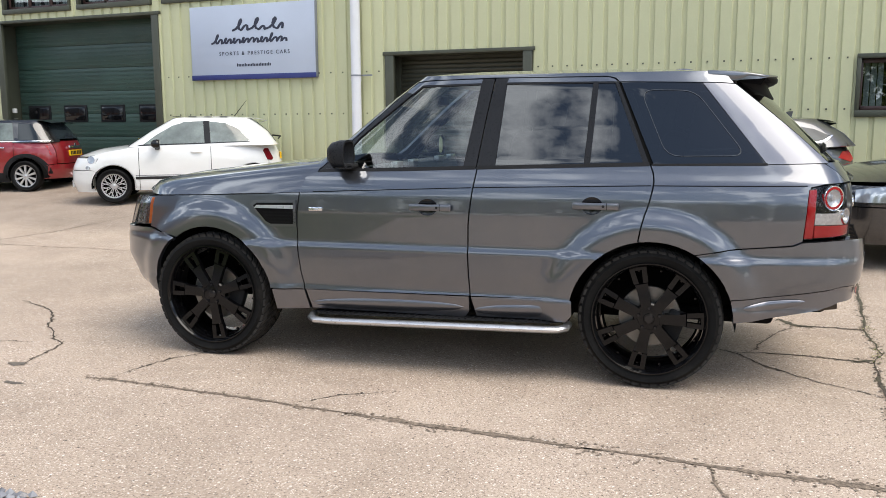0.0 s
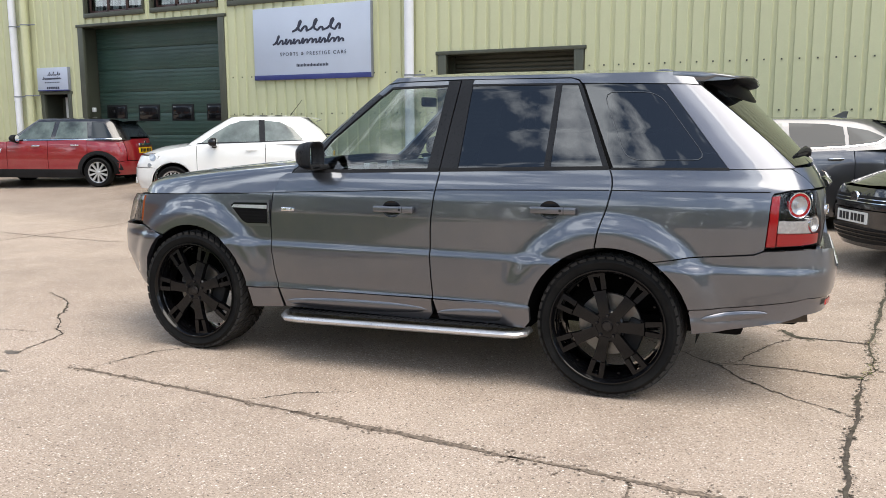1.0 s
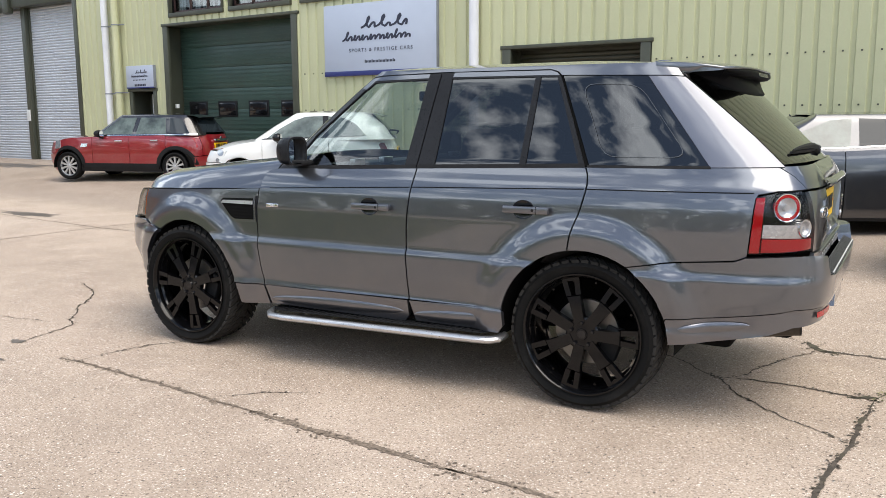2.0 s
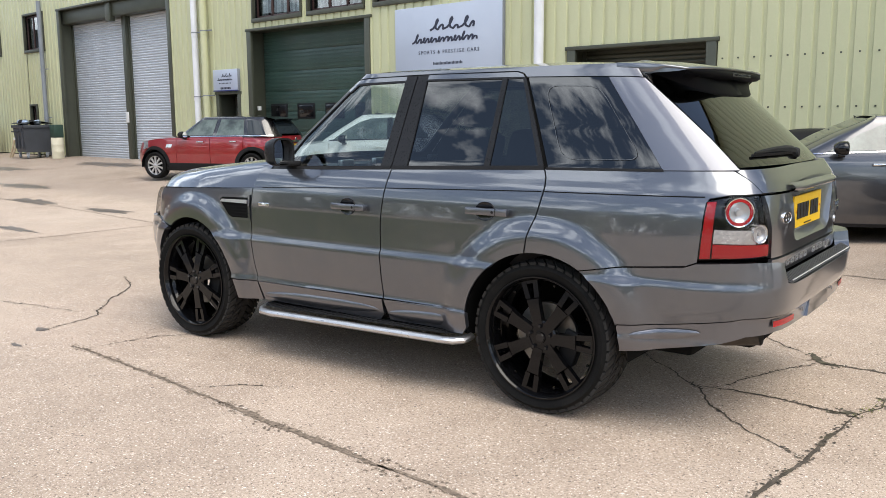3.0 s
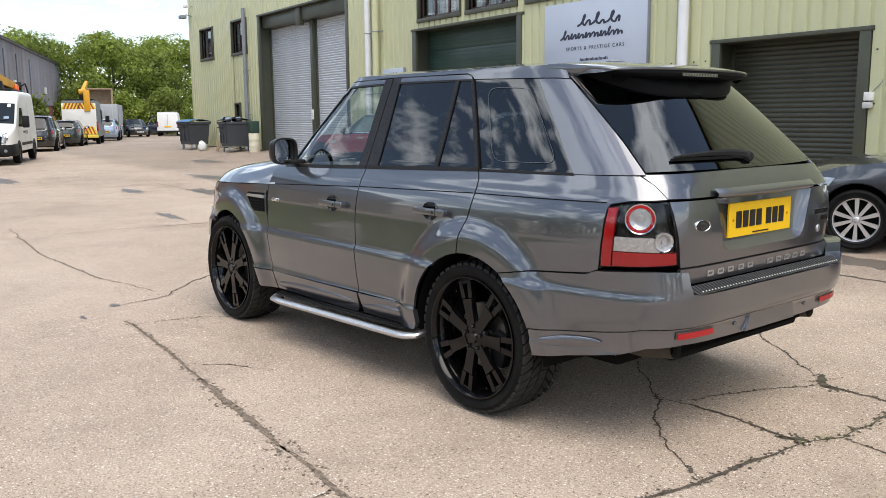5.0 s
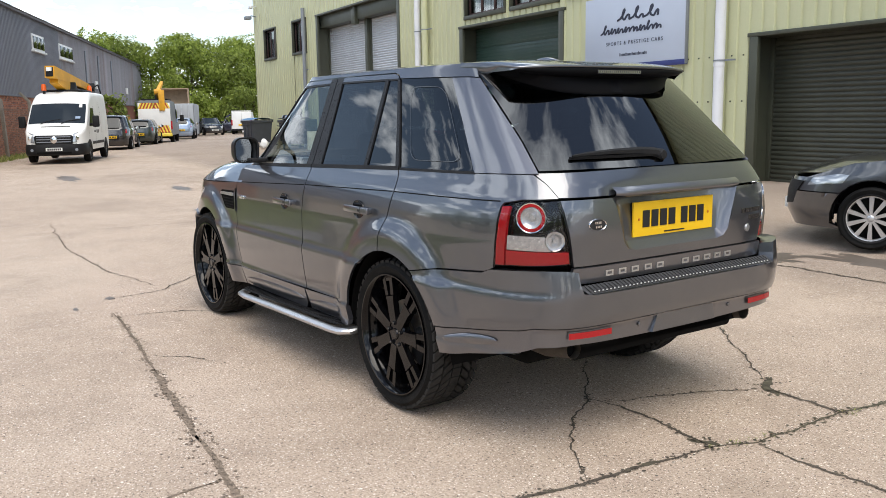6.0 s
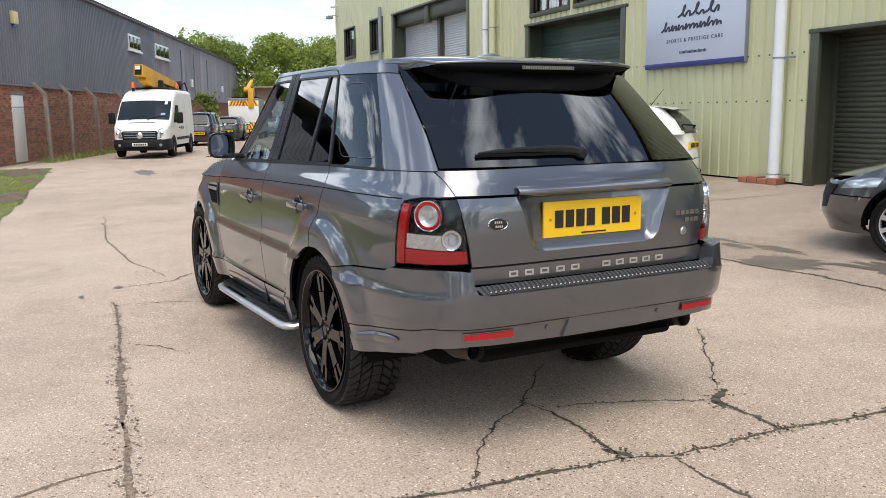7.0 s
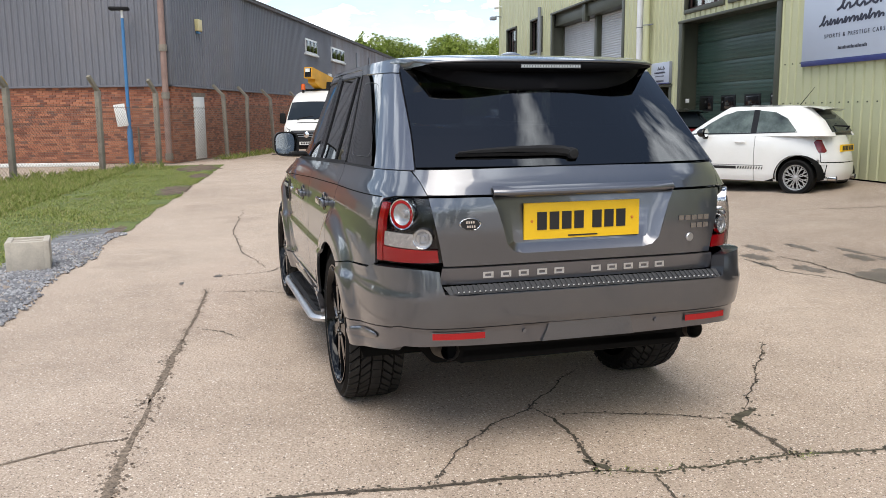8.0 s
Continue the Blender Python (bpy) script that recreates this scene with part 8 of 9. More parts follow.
def transit(m):
    """A white panel van with an access platform on its roof; x runs rearwards from the front axle."""
    t = thing("panel_van", m, "white panel van with a yellow access platform on its roof", "van")
    xs = sorted({p[0] for p in VAN_TOP} | {p[0] for p in VAN_HALF} | {-0.5, -0.15, 0.0, 0.15, 0.3, 0.7, 0.92, 1.2, 1.7, 2.6, 3.3})
    fs = [0, 0.15, 0.3, 0.45, 0.6, 0.75, 0.9, 1, 1.2, 1.4, 1.6, 1.8, 2, 2.15, 2.3, 2.6, 3]
    g = Geo()
    for s in (-1, 1):
        g.grid(lambda x, f: (van_skin(x, f)[0], s * van_skin(x, f)[1], van_skin(x, f)[2]), xs, fs)
    for x in (xs[0], xs[-1]):
        ring = [van_skin(x, f) for f in fs] + [(p[0], -p[1], p[2]) for p in [van_skin(x, f) for f in fs[::-1]][1:]]
        g.add(ring, [tuple(range(len(ring)))])
    part("body", g.welded(), M_WHITE, t, "", 40)
    # black front bumper, wrapped round the corners
    prof = [(-0.02, 0.28), (0.035, 0.30), (0.055, 0.40), (0.05, 0.52), (0.035, 0.62), (0.0, 0.68)]
    plan = [(-0.30, 0.965), (-0.55, 0.945), (-0.74, 0.90), (-0.85, 0.82), (-0.91, 0.70), (-0.935, 0.45), (-0.945, 0.0)]
    plan += [(x, -y) for x, y in plan[-2::-1]]

    def wrap(i, j):
        x, y = plan[i]
        d = Vector((x * 0.8 - 0.1, y, 0)).normalized()
        return x + d.x * prof[j][0], y + d.y * prof[j][0], prof[j][1]
    bp = part("bumper", Geo().grid(wrap, range(len(plan)), range(6)), M_BLACK, t, "", 60)
    part("bumper_intake", Geo().box(-1.0, -0.975, -0.55, 0.55, 0.335, 0.40, 0.006), M_SHADOW, bp, "", 0)
    gr = part("grille", Geo().prism([(-0.60, 0.66), (0.60, 0.66), (0.64, 0.90), (0.58, 0.955), (-0.58, 0.955), (-0.64, 0.90)], -0.86, -0.955, None, "x", 0.03), M_BLACK, t)
    for z in (0.715, 0.80, 0.885):
        part("grille_bar", Geo().box(-0.972, -0.95, -0.54, 0.54, z, z + 0.028, 0.008), M_GREYPIPE, gr)
    part("emblem", Geo().lathe([(0.0, -0.02), (0.07, -0.018), (0.105, 0.0), (0.105, 0.012)], 20, pose(-0.972, 0, 0.80, 0, 0, -90) @ Matrix.Diagonal((1, 1, 1.1, 1))), M_CHROME, gr)
    for s in (-1, 1):
        # tall headlamp round the corner
        def lamp(a, b):
            y = 0.60 + 0.31 * a
            lo, hi = 0.70 + 0.03 * a, 0.985 + 0.12 * a
            x = -0.955 + 0.27 * max(0.0, (y - 0.60) / 0.31) ** 2.2
            return x + 0.05 * b * b, s * y, lo + (hi - lo) * b
        hl = part("headlamp", Geo().grid(lamp, [k / 8 for k in range(9)], [k / 5 for k in range(6)]), M_HEADLAMP, t, "clear upright headlamp", 60)
        part("lamp_bowl", Geo().lathe([(0.0, -0.012), (0.055, -0.008), (0.075, 0.01)], 18, pose(-0.915, s * 0.73, 0.86, 0, 0, -90 + s * 12)), M_CHROME, hl)
        part("front_fog_lamp", Geo().lathe([(0.0, -0.01), (0.045, -0.006), (0.055, 0.01)], 16, pose(-0.955, s * 0.70, 0.46, 0, 0, -90)), M_GREYPIPE, bp)
        mr = part("door_mirror", Geo().box(0.10, 0.25, s * 1.20 - 0.11, s * 1.20 + 0.11, 1.20, 1.60, 0.045), M_BLACK, t)
        part("mirror_arm", Geo().tube([(0.26, s * 0.93, 1.28), (0.20, s * 1.12, 1.30)], 0.04, 6), M_BLACK, mr)
        part("door_window", van_glass(0.12, 1.18, 1.23, 1.86, s, 8, 5, 0.006, 0.56), M_DARKWIN, t, "", 60)
        part("door_seam", van_glass(1.26, 1.272, 0.50, 1.95, s, 1, 8, 0.004), M_SHADOW, t, "", 60)
        part("door_seam", van_glass(0.02, 0.032, 0.50, 1.20, s, 1, 6, 0.004), M_SHADOW, t, "", 60)
        part("door_seam", van_glass(2.44, 2.452, 0.50, 2.10, s, 1, 8, 0.004), M_SHADOW, t, "", 60)
        part("door_handle", Geo().box(1.0, 1.18, s * 0.992 - 0.015, s * 0.992 + 0.015, 1.02, 1.07, 0.01), M_BLACK, t)
        part("side_rubbing_strip", van_glass(0.50, 2.85, 0.60, 0.70, s, 6, 1, 0.012), M_BLACK, t, "", 60)
        part("side_mark", van_glass(1.40, 1.62, 0.98, 1.10, s, 1, 1, 0.005), M_INK, t, "", 60)
        part("side_mark", van_glass(1.70, 1.88, 0.98, 1.10, s, 1, 1, 0.005), M_INK, t, "", 60)
        for x in (0.0, 3.30):
            arch = [(x + 0.43 * math.cos(math.pi * k / 14), 0.36 + 0.43 * math.sin(math.pi * k / 14)) for k in range(15)]
            part("wheel_arch", Geo().prism(arch, s * 0.955, s * 0.986), M_BLACK, t, "", 0)
            steel_wheel(t, x, s * 0.89, s, 0.34)

    def screen(a, b):
        x = -0.262 + 0.70 * a
        y = b * (van_skin(x, 2)[1] + 0.025)
        return x - 0.007, y, van_top(x) + 0.035 * (1 - b * b) + 0.008
    part("windscreen", Geo().grid(screen, [k / 6 for k in range(7)], [-1 + k / 8 for k in range(17)]), M_DARKWIN, t, "dark bluish windscreen", 60)
    part("screen_sticker", Geo().grid(lambda a, b: (screen(0.22 + 0.12 * a, 0)[0] - 0.004, -0.74 + 0.16 * b, screen(0.22 + 0.12 * a, -0.8)[2] + 0.006), [0, 1], [0, 1]), M_PALEBLUE, t, "", 0)
    part("screen_sticker", Geo().grid(lambda a, b: (screen(0.80 + 0.16 * a, 0)[0] - 0.004, -0.76 + 0.10 * b, screen(0.80 + 0.16 * a, -0.8)[2] + 0.006), [0, 1], [0, 1]), M_WHITE, t, "", 0)
    for y in (-0.30, 0.35):
        part("wiper", Geo().tube([(-0.33, y + 0.15, 1.335), (-0.22, y - 0.05, 1.43), (-0.16, y - 0.45, 1.485)], 0.012, 5), M_BLACK, t)
    part("bonnet_slot", Geo().grid(lambda a, b: (-0.50 + 0.05 * a, -0.46 + 0.92 * b, van_top(-0.50 + 0.05 * a) + 0.035 * (1 - (0.92 * b - 0.46) ** 2) + 0.006), [0, 1], [k / 6 for k in range(7)]), M_BLACK, t, "", 0)
    pl = part("number_plate", Geo().box(-1.018, -1.000, -0.26, 0.26, 0.43, 0.54), M_WHITEPLATE, t, "", 0)
    for k in range(7):
        part("plate_character", Geo().box(-1.023, -1.017, -0.22 + k * 0.064, -0.175 + k * 0.064, 0.45, 0.52), M_INK, pl, "", 0)
    part("floor_pan", Geo().box(-0.7, 4.0, -0.72, 0.72, 0.26, 0.5), M_SHADOW, t, "", 0)
    part("roof_rack", Geo().box(1.45, 3.9, -0.62, 0.62, 2.47, 2.54, 0.02), M_BLACK, t)
    for x, y in ((1.15, 0.62), (3.2, -0.55)):
        bc = part("beacon", Geo().lathe([(0.0, -0.36), (0.06, -0.35), (0.085, -0.28), (0.09, -0.12)], 14, pose(x, y, 2.38, -90)), M_ORANGE, t, "orange beacon on a short stem")
        part("beacon_stem", Geo().tube([(x, y, 2.36), (x, y, 2.52)], 0.05, 8), M_BLACK, bc)
    # folded boom: a deep box arm, high at the front, falling to the turret behind
    def arm(c0, c1, w0, w1, d0, d1):
        a, b = Vector(c0), Vector(c1)
        side = Vector((b - a).cross(Vector((0, 0, 1)))).normalized()
        up = side.cross(b - a).normalized()
        vs = [tuple(c + side * w * i / 2 + up * d * j / 2) for c, w, d in ((a, w0, d0), (b, w1, d1)) for i, j in ((-1, -1), (1, -1), (1, 1), (-1, 1))]
        return Geo().add(vs, [(3, 2, 1, 0), (4, 5, 6, 7), (0, 1, 5, 4), (1, 2, 6, 5), (2, 3, 7, 6), (3, 0, 4, 7)])
    bm_ = part("boom", arm((0.75, 0.30, 3.14), (3.9, -0.40, 2.66), 0.34, 0.22, 0.42, 0.24), M_YELLOW, t, "yellow folded lifting arm", 0)
    part("boom_foot", arm((1.05, 0.24, 2.90), (2.1, 0.02, 2.60), 0.30, 0.34, 0.28, 0.46), M_YELLOW, bm_, "", 0)
    part("boom_mouth", arm((0.73, 0.304, 3.143), (0.80, 0.29, 3.13), 0.26, 0.26, 0.33, 0.33), M_BLACK, bm_, "", 0)
    part("boom_end_plate", arm((0.70, 0.31, 3.23), (0.76, 0.30, 3.22), 0.18, 0.18, 0.13, 0.13), M_WHITE, bm_, "", 0)
    part("turret", Geo().lathe([(0.0, -0.30), (0.26, -0.30), (0.30, -0.08), (0.36, 0.0)], 18, pose(2.2, 0.0, 2.52, -90)), M_BLACK, bm_)
    part("knuckle", Geo().tube([(3.85, -0.62, 2.68), (3.85, -0.18, 2.68)], 0.17, 12), M_BLACK, bm_)
    part("ram", Geo().tube([(1.3, 0.40, 2.78), (2.6, 0.12, 2.66)], 0.045, 8), M_STEEL, bm_)
    part("hose", Geo().tube([(3.5, -0.5, 2.6), (3.9, -0.75, 2.78), (4.2, -0.78, 2.5), (4.28, -0.7, 2.1)], 0.03, 6), M_BLACK, bm_)
    return t


transit(Matrix.Translation((-27.9, 5.78, 0.02)) @ pose(0, 0, 0, 0, 0, 163.8))


def works_van(m):
    """A grey works van seen from behind, with striped rear doors and a platform on top."""
    t = thing("works_van", m, "grey works van with red and yellow striped rear doors", "van")
    out = [(-0.86, 0.45), (-0.86, 0.95), (-0.40, 1.20), (0.42, 2.0), (1.0, 2.45), (4.1, 2.50), (4.15, 0.45)]
    part("body", prism_body(out, 0.98, 0.05, 0.06, 1.1), worn("van_grey", (0.16, 0.17, 0.18), 0.45, 0.08, 1, 40, 0.02), t, "", 50)
    doors = part("rear_door", Geo().box(4.13, 4.17, -0.90, 0.90, 0.62, 2.35, 0.01), M_WHITE, t, "white rear door with chevrons")
    for k in range(10):
        for zb, s in ((0.62, 1), (2.02, -1)):
            for sy in (-1, 1):
                y0 = sy * (0.02 + 0.18 * (k % 5))
                h = 0.42 if zb < 1 else 0.34
                part("chevron", Geo().prism([(y0, zb), (y0 + sy * 0.09, zb), (y0 + sy * 0.09 - sy * 0.16, zb + h), (y0 - sy * 0.16, zb + h)] if k < 5 else [(y0 + sy * 0.09, zb), (y0 + sy * 0.18, zb), (y0 + sy * 0.02, zb + h), (y0 - sy * 0.07, zb + h)], 4.165, 4.175, None, "x"), M_REDSTRIPE if k < 5 else M_YELLOWSTRIPE, doors, "", 0)
    part("rear_bumper", Geo().box(4.1, 4.3, -0.95, 0.95, 0.40, 0.58, 0.03), M_YELLOWSTRIPE, t)
    for s in (-1, 1):
        part("tail_lamp", Geo().box(4.14, 4.19, s * 0.94 - 0.05, s * 0.94 + 0.05, 0.8, 1.3, 0.01), M_REDLENS, t)
        part("door_mirror", Geo().box(0.1, 0.22, s * 1.25 - 0.12, s * 1.25 + 0.12, 1.25, 1.65, 0.03), M_BLACK, t)
        g = Geo().prism([(0.10, 1.22), (0.62, 1.95), (1.15, 2.0), (1.15, 1.18)], s * 0.96, s * 0.985)
        part("door_window", g, M_DARKWIN, t)
        for x in (0.0, 3.2):
            steel_wheel(t, x, s * 0.86, s, 0.35)
    part("floor_pan", Geo().box(-0.7, 4.0, -0.75, 0.75, 0.28, 0.5), M_SHADOW, t, "", 0)
    boom(t, (2.4, 0.2, 2.65), (3.9, 0.25, 3.0), (2.2, 0.35, 3.6), False)
    part("mast", Geo().box(4.0, 4.25, 0.30, 0.62, 1.9, 3.1, 0.02), M_YELLOW, t)
    part("ladder_rack", Geo().box(1.4, 3.6, -0.75, 0.75, 2.50, 2.60, 0.02), M_BLACK, t)
    return t


works_van(at_drive(-51.9, 13.75, -16.0))


def small_van(m):
    t = thing("small_van", m, "small white van facing away before the hedge", "van")
    out = [(-0.7, 0.40), (-0.72, 0.80), (-0.10, 1.05), (0.50, 1.70), (0.9, 1.84), (3.2, 1.86), (3.25, 0.40)]
    part("body", prism_body(out, 0.84, 0.05, 0.08, 1.0), M_WHITE, t, "", 50)
    part("rear_door_seam", Geo().box(3.245, 3.256, -0.006, 0.006, 0.5, 1.75), M_SHADOW, t, "", 0)
    part("rear_bumper", Geo().box(3.2, 3.35, -0.82, 0.82, 0.30, 0.46, 0.03), M_BLACK, t)
    part("number_plate", Geo().box(3.25, 3.262, -0.26, 0.26, 0.72, 0.84), M_YELLOWPLATE, t, "", 0)
    part("roof_bar", Geo().box(3.0, 3.1, -0.8, 0.8, 1.88, 1.95, 0.01), M_WHITE, t)
    for s in (-1, 1):
        part("tail_lamp", Geo().box(3.22, 3.27, s * 0.78 - 0.05, s * 0.78 + 0.05, 0.75, 1.2, 0.01), M_REDLENS, t)
        part("door_mirror", Geo().box(0.3, 0.4, s * 0.98 - 0.1, s * 0.98 + 0.1, 1.05, 1.25, 0.02), M_BLACK, t)
        for x in (0.0, 2.6):
            steel_wheel(t, x, s * 0.74, s, 0.30)
    return t


small_van(at_drive(-69.0, 23.9, -20.0))


def covered_cart(m):
    """A low dark magenta trailer under a black cover, between the grey hatchback and the wall."""
    t = thing("covered_cart", m, "low dark magenta trailer under a black cover by the wall", "trailer")
    part("tub", Geo().box(-0.75, 0.75, -0.45, 0.45, 0.42, 0.86, 0.05), M_PURPLE, t)
    part("rim", Geo().box(-0.78, 0.78, -0.48, 0.48, 0.86, 0.91, 0.02), M_PURPLE, t)
    part("cover", Geo().grid(lambda a, b: (0.76 * a, 0.46 * b, 0.91 + 0.20 * (1 - a ** 4) * (1 - b ** 4)), [-1 + k / 8 for k in range(17)], [-1 + k / 6 for k in range(13)]), M_BLACK, t, "black weather cover", 60)
    for s in (-1, 1):
        steel_wheel(t, 0.0, s * 0.55, s, 0.24, 0.15)
    part("axle", Geo().tube([(0, -0.5, 0.24), (0, 0.5, 0.24)], 0.03, 8), M_BLACK, t)
    part("chassis", Geo().box(-0.60, 0.60, -0.30, 0.30, 0.24, 0.43, 0.02), M_BLACK, t)
    part("drawbar", Geo().tube([(-0.7, 0, 0.36), (-1.2, 0, 0.30)], 0.03, 8), M_BLACK, t)
    part("prop_stand", Geo().tube([(-1.1, 0, 0.32), (-1.1, 0, 0.0)], 0.02, 6), M_BLACK, t)


covered_cart(Matrix.Translation((-0.72, 13.42, gz(-0.72, 13.4))) @ pose(0, 0, 0, 0, 0, 10))

# ---------------------------------------------------------------- yard furniture
def wheeled_bin(m, lid_open, lid_mat, label):
    t = thing("wheeled_bin", m, label, "bin", "large wheeled bins")
    body = worn("dark_grey_plastic", (0.052, 0.058, 0.070), 0.50, 0.12, 2, 50, 0.1)
    g = Geo().add([(x * a, y * a, z) for a, z in ((0.84, 0.22), (1.0, 1.12)) for x, y in ((-0.66, -0.52), (0.66, -0.52), (0.66, 0.52), (-0.66, 0.52))], [(3, 2, 1, 0), (0, 1, 5, 4), (1, 2, 6, 5), (2, 3, 7, 6), (3, 0, 4, 7)])
    part("tub", g, body, t, "", 20)
    part("rim", Geo().box(-0.70, 0.70, -0.57, -0.50, 1.08, 1.18, 0.015).box(-0.70, 0.70, 0.50, 0.57, 1.08, 1.18, 0.015).box(-0.70, -0.63, -0.57, 0.57, 1.08, 1.18, 0.015).box(0.63, 0.70, -0.57, 0.57, 1.08, 1.18, 0.015), body, t)
    for k in range(3):
        part("rib", Geo().box(-0.45 + 0.4 * k, -0.38 + 0.4 * k, -0.53, -0.47, 0.35, 1.08, 0.01), body, t)
    part("handle", Geo().tube([(-0.5, -0.62, 0.95), (0.5, -0.62, 0.95)], 0.02, 8), M_BLACK, t)
    part("mark", Geo().box(-0.62, -0.40, -0.532, -0.515, 0.66, 0.74), M_WHITE, t, "", 0)
    part("lid", Geo().grid(lambda a, b: (-0.72 + 1.44 * a, -0.60 + 1.2 * b, 1.19 + 0.10 * math.sin(math.pi * b) + (0.03 if lid_open else 0)), [k / 6 for k in range(7)], [k / 6 for k in range(7)]), lid_mat, t, "", 60)
    if lid_open:
        r = random.Random(4)
        for k in range(7):
            a, b = r.uniform(-0.5, 0.5), r.uniform(-0.4, 0.3)
            g = Geo().grid(lambda u, v: (a + 0.17 * math.cos(u) * math.cos(v) * r.uniform(0.8, 1.2), b + 0.15 * math.sin(u) * math.cos(v), 1.27 + 0.10 * math.sin(v) * r.uniform(0.8, 1.2)), [2 * math.pi * i / 9 for i in range(10)], [-1.4 + 2.8 * i / 5 for i in range(6)])
            part("rubbish_bag", g, M_BLACK if k % 3 else M_PALEBLUE, t, "", 60)
    for dx in (-0.48, 0.48):
        for dy in (-0.36, 0.36):
            w = part("castor", Geo().lathe([(0.0, -0.03), (0.09, -0.03), (0.10, 0.0), (0.09, 0.03), (0.0, 0.03)], 16, pose(dx, dy, 0.10)), M_GREYPIPE, t)
            part("fork", Geo().box(dx - 0.03, dx + 0.03, dy - 0.05, dy + 0.05, 0.10, 0.26), M_GALV, w, "", 0)
    return t


BIN = Matrix.Diagonal((0.79, 0.85, 0.93, 1))
wheeled_bin(Matrix.Translation((-30.3, 13.50, gz(-30.3, 13.5))) @ pose(0, 0, 0, 0, 0, 8) @ BIN, False, worn("blue_lid", (0.03, 0.16, 0.36), 0.5, 0.1, 3, 50, 0.05), "dark grey wheeled bin with a blue lid, closed")
wheeled_bin(Matrix.Translation((-26.3, 13.72, gz(-26.3, 13.7))) @ pose(0, 0, 0, 0, 0, -4) @ BIN, True, M_BLACK, "dark grey wheeled bin heaped with rubbish bags")

t = thing("marker_post", pose(-25.33, 13.95, gz(-25.3, 13.9)), "slim yellow marker post beside the bins", "post")
part("post", Geo().box(-0.04, 0.04, -0.03, 0.03, 0, 1.10, 0.012), M_YELLOWSTRIPE, t)
t = thing("drum", pose(-24.86, 13.90, gz(-24.8, 13.9)), "cream drum with a dark green box on top", "drum")
M_CREAM = worn("cream_paint", (0.66, 0.62, 0.47), 0.5, 0.10, 3, 50, 0.05)
part("drum_body", Geo().lathe([(0.0, 0.0), (0.185, 0.0), (0.19, -0.02), (0.186, -0.22), (0.192, -0.235), (0.186, -0.25), (0.186, -0.44), (0.192, -0.455), (0.186, -0.47), (0.19, -0.66), (0.18, -0.68), (0.0, -0.675)], 28, pose(0, 0, 0, -90)), M_CREAM, t, "", 50)
part("green_box", Geo().box(-0.18, 0.18, -0.15, 0.15, 0.68, 1.10, 0.02), worn("bottle_green", (0.02, 0.05, 0.035), 0.5, 0.1, 3, 50, 0.05), t)
t = thing("rubbish_sack", pose(-28.9, 13.35, gz(-28.9, 13.35)), "white rubbish sack on the ground between bins", "bag")
r = random.Random(9)
part("sack", Geo().grid(lambda u, v: (0.17 * math.cos(u) * math.cos(v) * (1 + 0.3 * math.sin(3 * u + 2 * v)), 0.16 * math.sin(u) * math.cos(v) * (1 + 0.25 * math.cos(4 * u - 3 * v)), max(0.0, 0.15 + 0.20 * math.sin(v) * (1 + 0.25 * math.sin(5 * u)))), [2 * math.pi * i / 14 for i in range(15)], [-1.57 + 3.14 * i / 7 for i in range(8)]), M_WHITE, t, "", 60)
t = thing("timber_offcuts", pose(-27.7, 13.5, gz(-27.7, 13.5)), "pale timber offcuts leaning against the bin", "timber")
for k in range(2):
    part("board", Geo().box(-0.04, 0.04, -0.015, 0.015, 0, 0.75, 0.004, pose(0.12 * k, 0, 0, 0, 28 + 10 * k, 10)), worn("pale_timber", (0.50, 0.40, 0.27), 0.7, 0.15, 6, 60, 0.1), t)

t = thing("shipping_container", Matrix.Translation((-61.4, 16.7, 0.0)) @ pose(0, 0, 0, 0, 0, 164), "pale grey steel container with a wooden crate on top", "container")
cm = worn("pale_grey_steel", (0.36, 0.38, 0.40), 0.6, 0.12, 0.8, 30, 0.05, dirt=(0.25, 0.20, 0.16))
xs = [0.0]
while xs[-1] < 6.0:
    xs += [xs[-1] + 0.10, xs[-1] + 0.14, xs[-1] + 0.24, xs[-1] + 0.28]
g = Geo().add([(x, -1.2 - (0.0 if i % 4 in (0, 1) else 0.035), z) for i, x in enumerate(xs) for z in (0.15, 2.45)], [(2 * i, 2 * i + 2, 2 * i + 3, 2 * i + 1) for i in range(len(xs) - 1)])
part("side_panel", g, cm, t, "", 20)
part("box", Geo().box(0.0, 6.05, -1.18, 1.18, 0.1, 2.5, 0.03), cm, t)
part("end_door", Geo().box(-0.06, 0.0, -1.16, -0.02, 0.2, 2.42, 0.01), cm, t)
part("end_door", Geo().box(-0.06, 0.0, 0.02, 1.16, 0.2, 2.42, 0.01), cm, t)
for y in (-0.8, -0.3, 0.3, 0.8):
    part("lock_rod", Geo().tube([(-0.08, y, 0.2), (-0.08, y, 2.4)], 0.02, 6), M_GALV, t)
t = thing("wooden_crate", Matrix.Translation((-62.9, 16.9, 2.5)) @ pose(0, 0, 0, 0, 0, 164), "open-fronted plywood crate on the container", "crate")
wm = worn("plywood", (0.36, 0.26, 0.17), 0.75, 0.2, 3, 40, 0.1)
part("back", Geo().box(0.9, 1.0, -1.0, 1.0, 0.0, 1.1), wm, t, "", 0)
for y in (-1.0, 0.92):
    part("side", Geo().box(0, 1.0, y, y + 0.08, 0, 1.1), wm, t, "", 0)
part("top", Geo().box(0, 1.0, -1.0, 1.0, 1.1, 1.18), wm, t, "", 0)

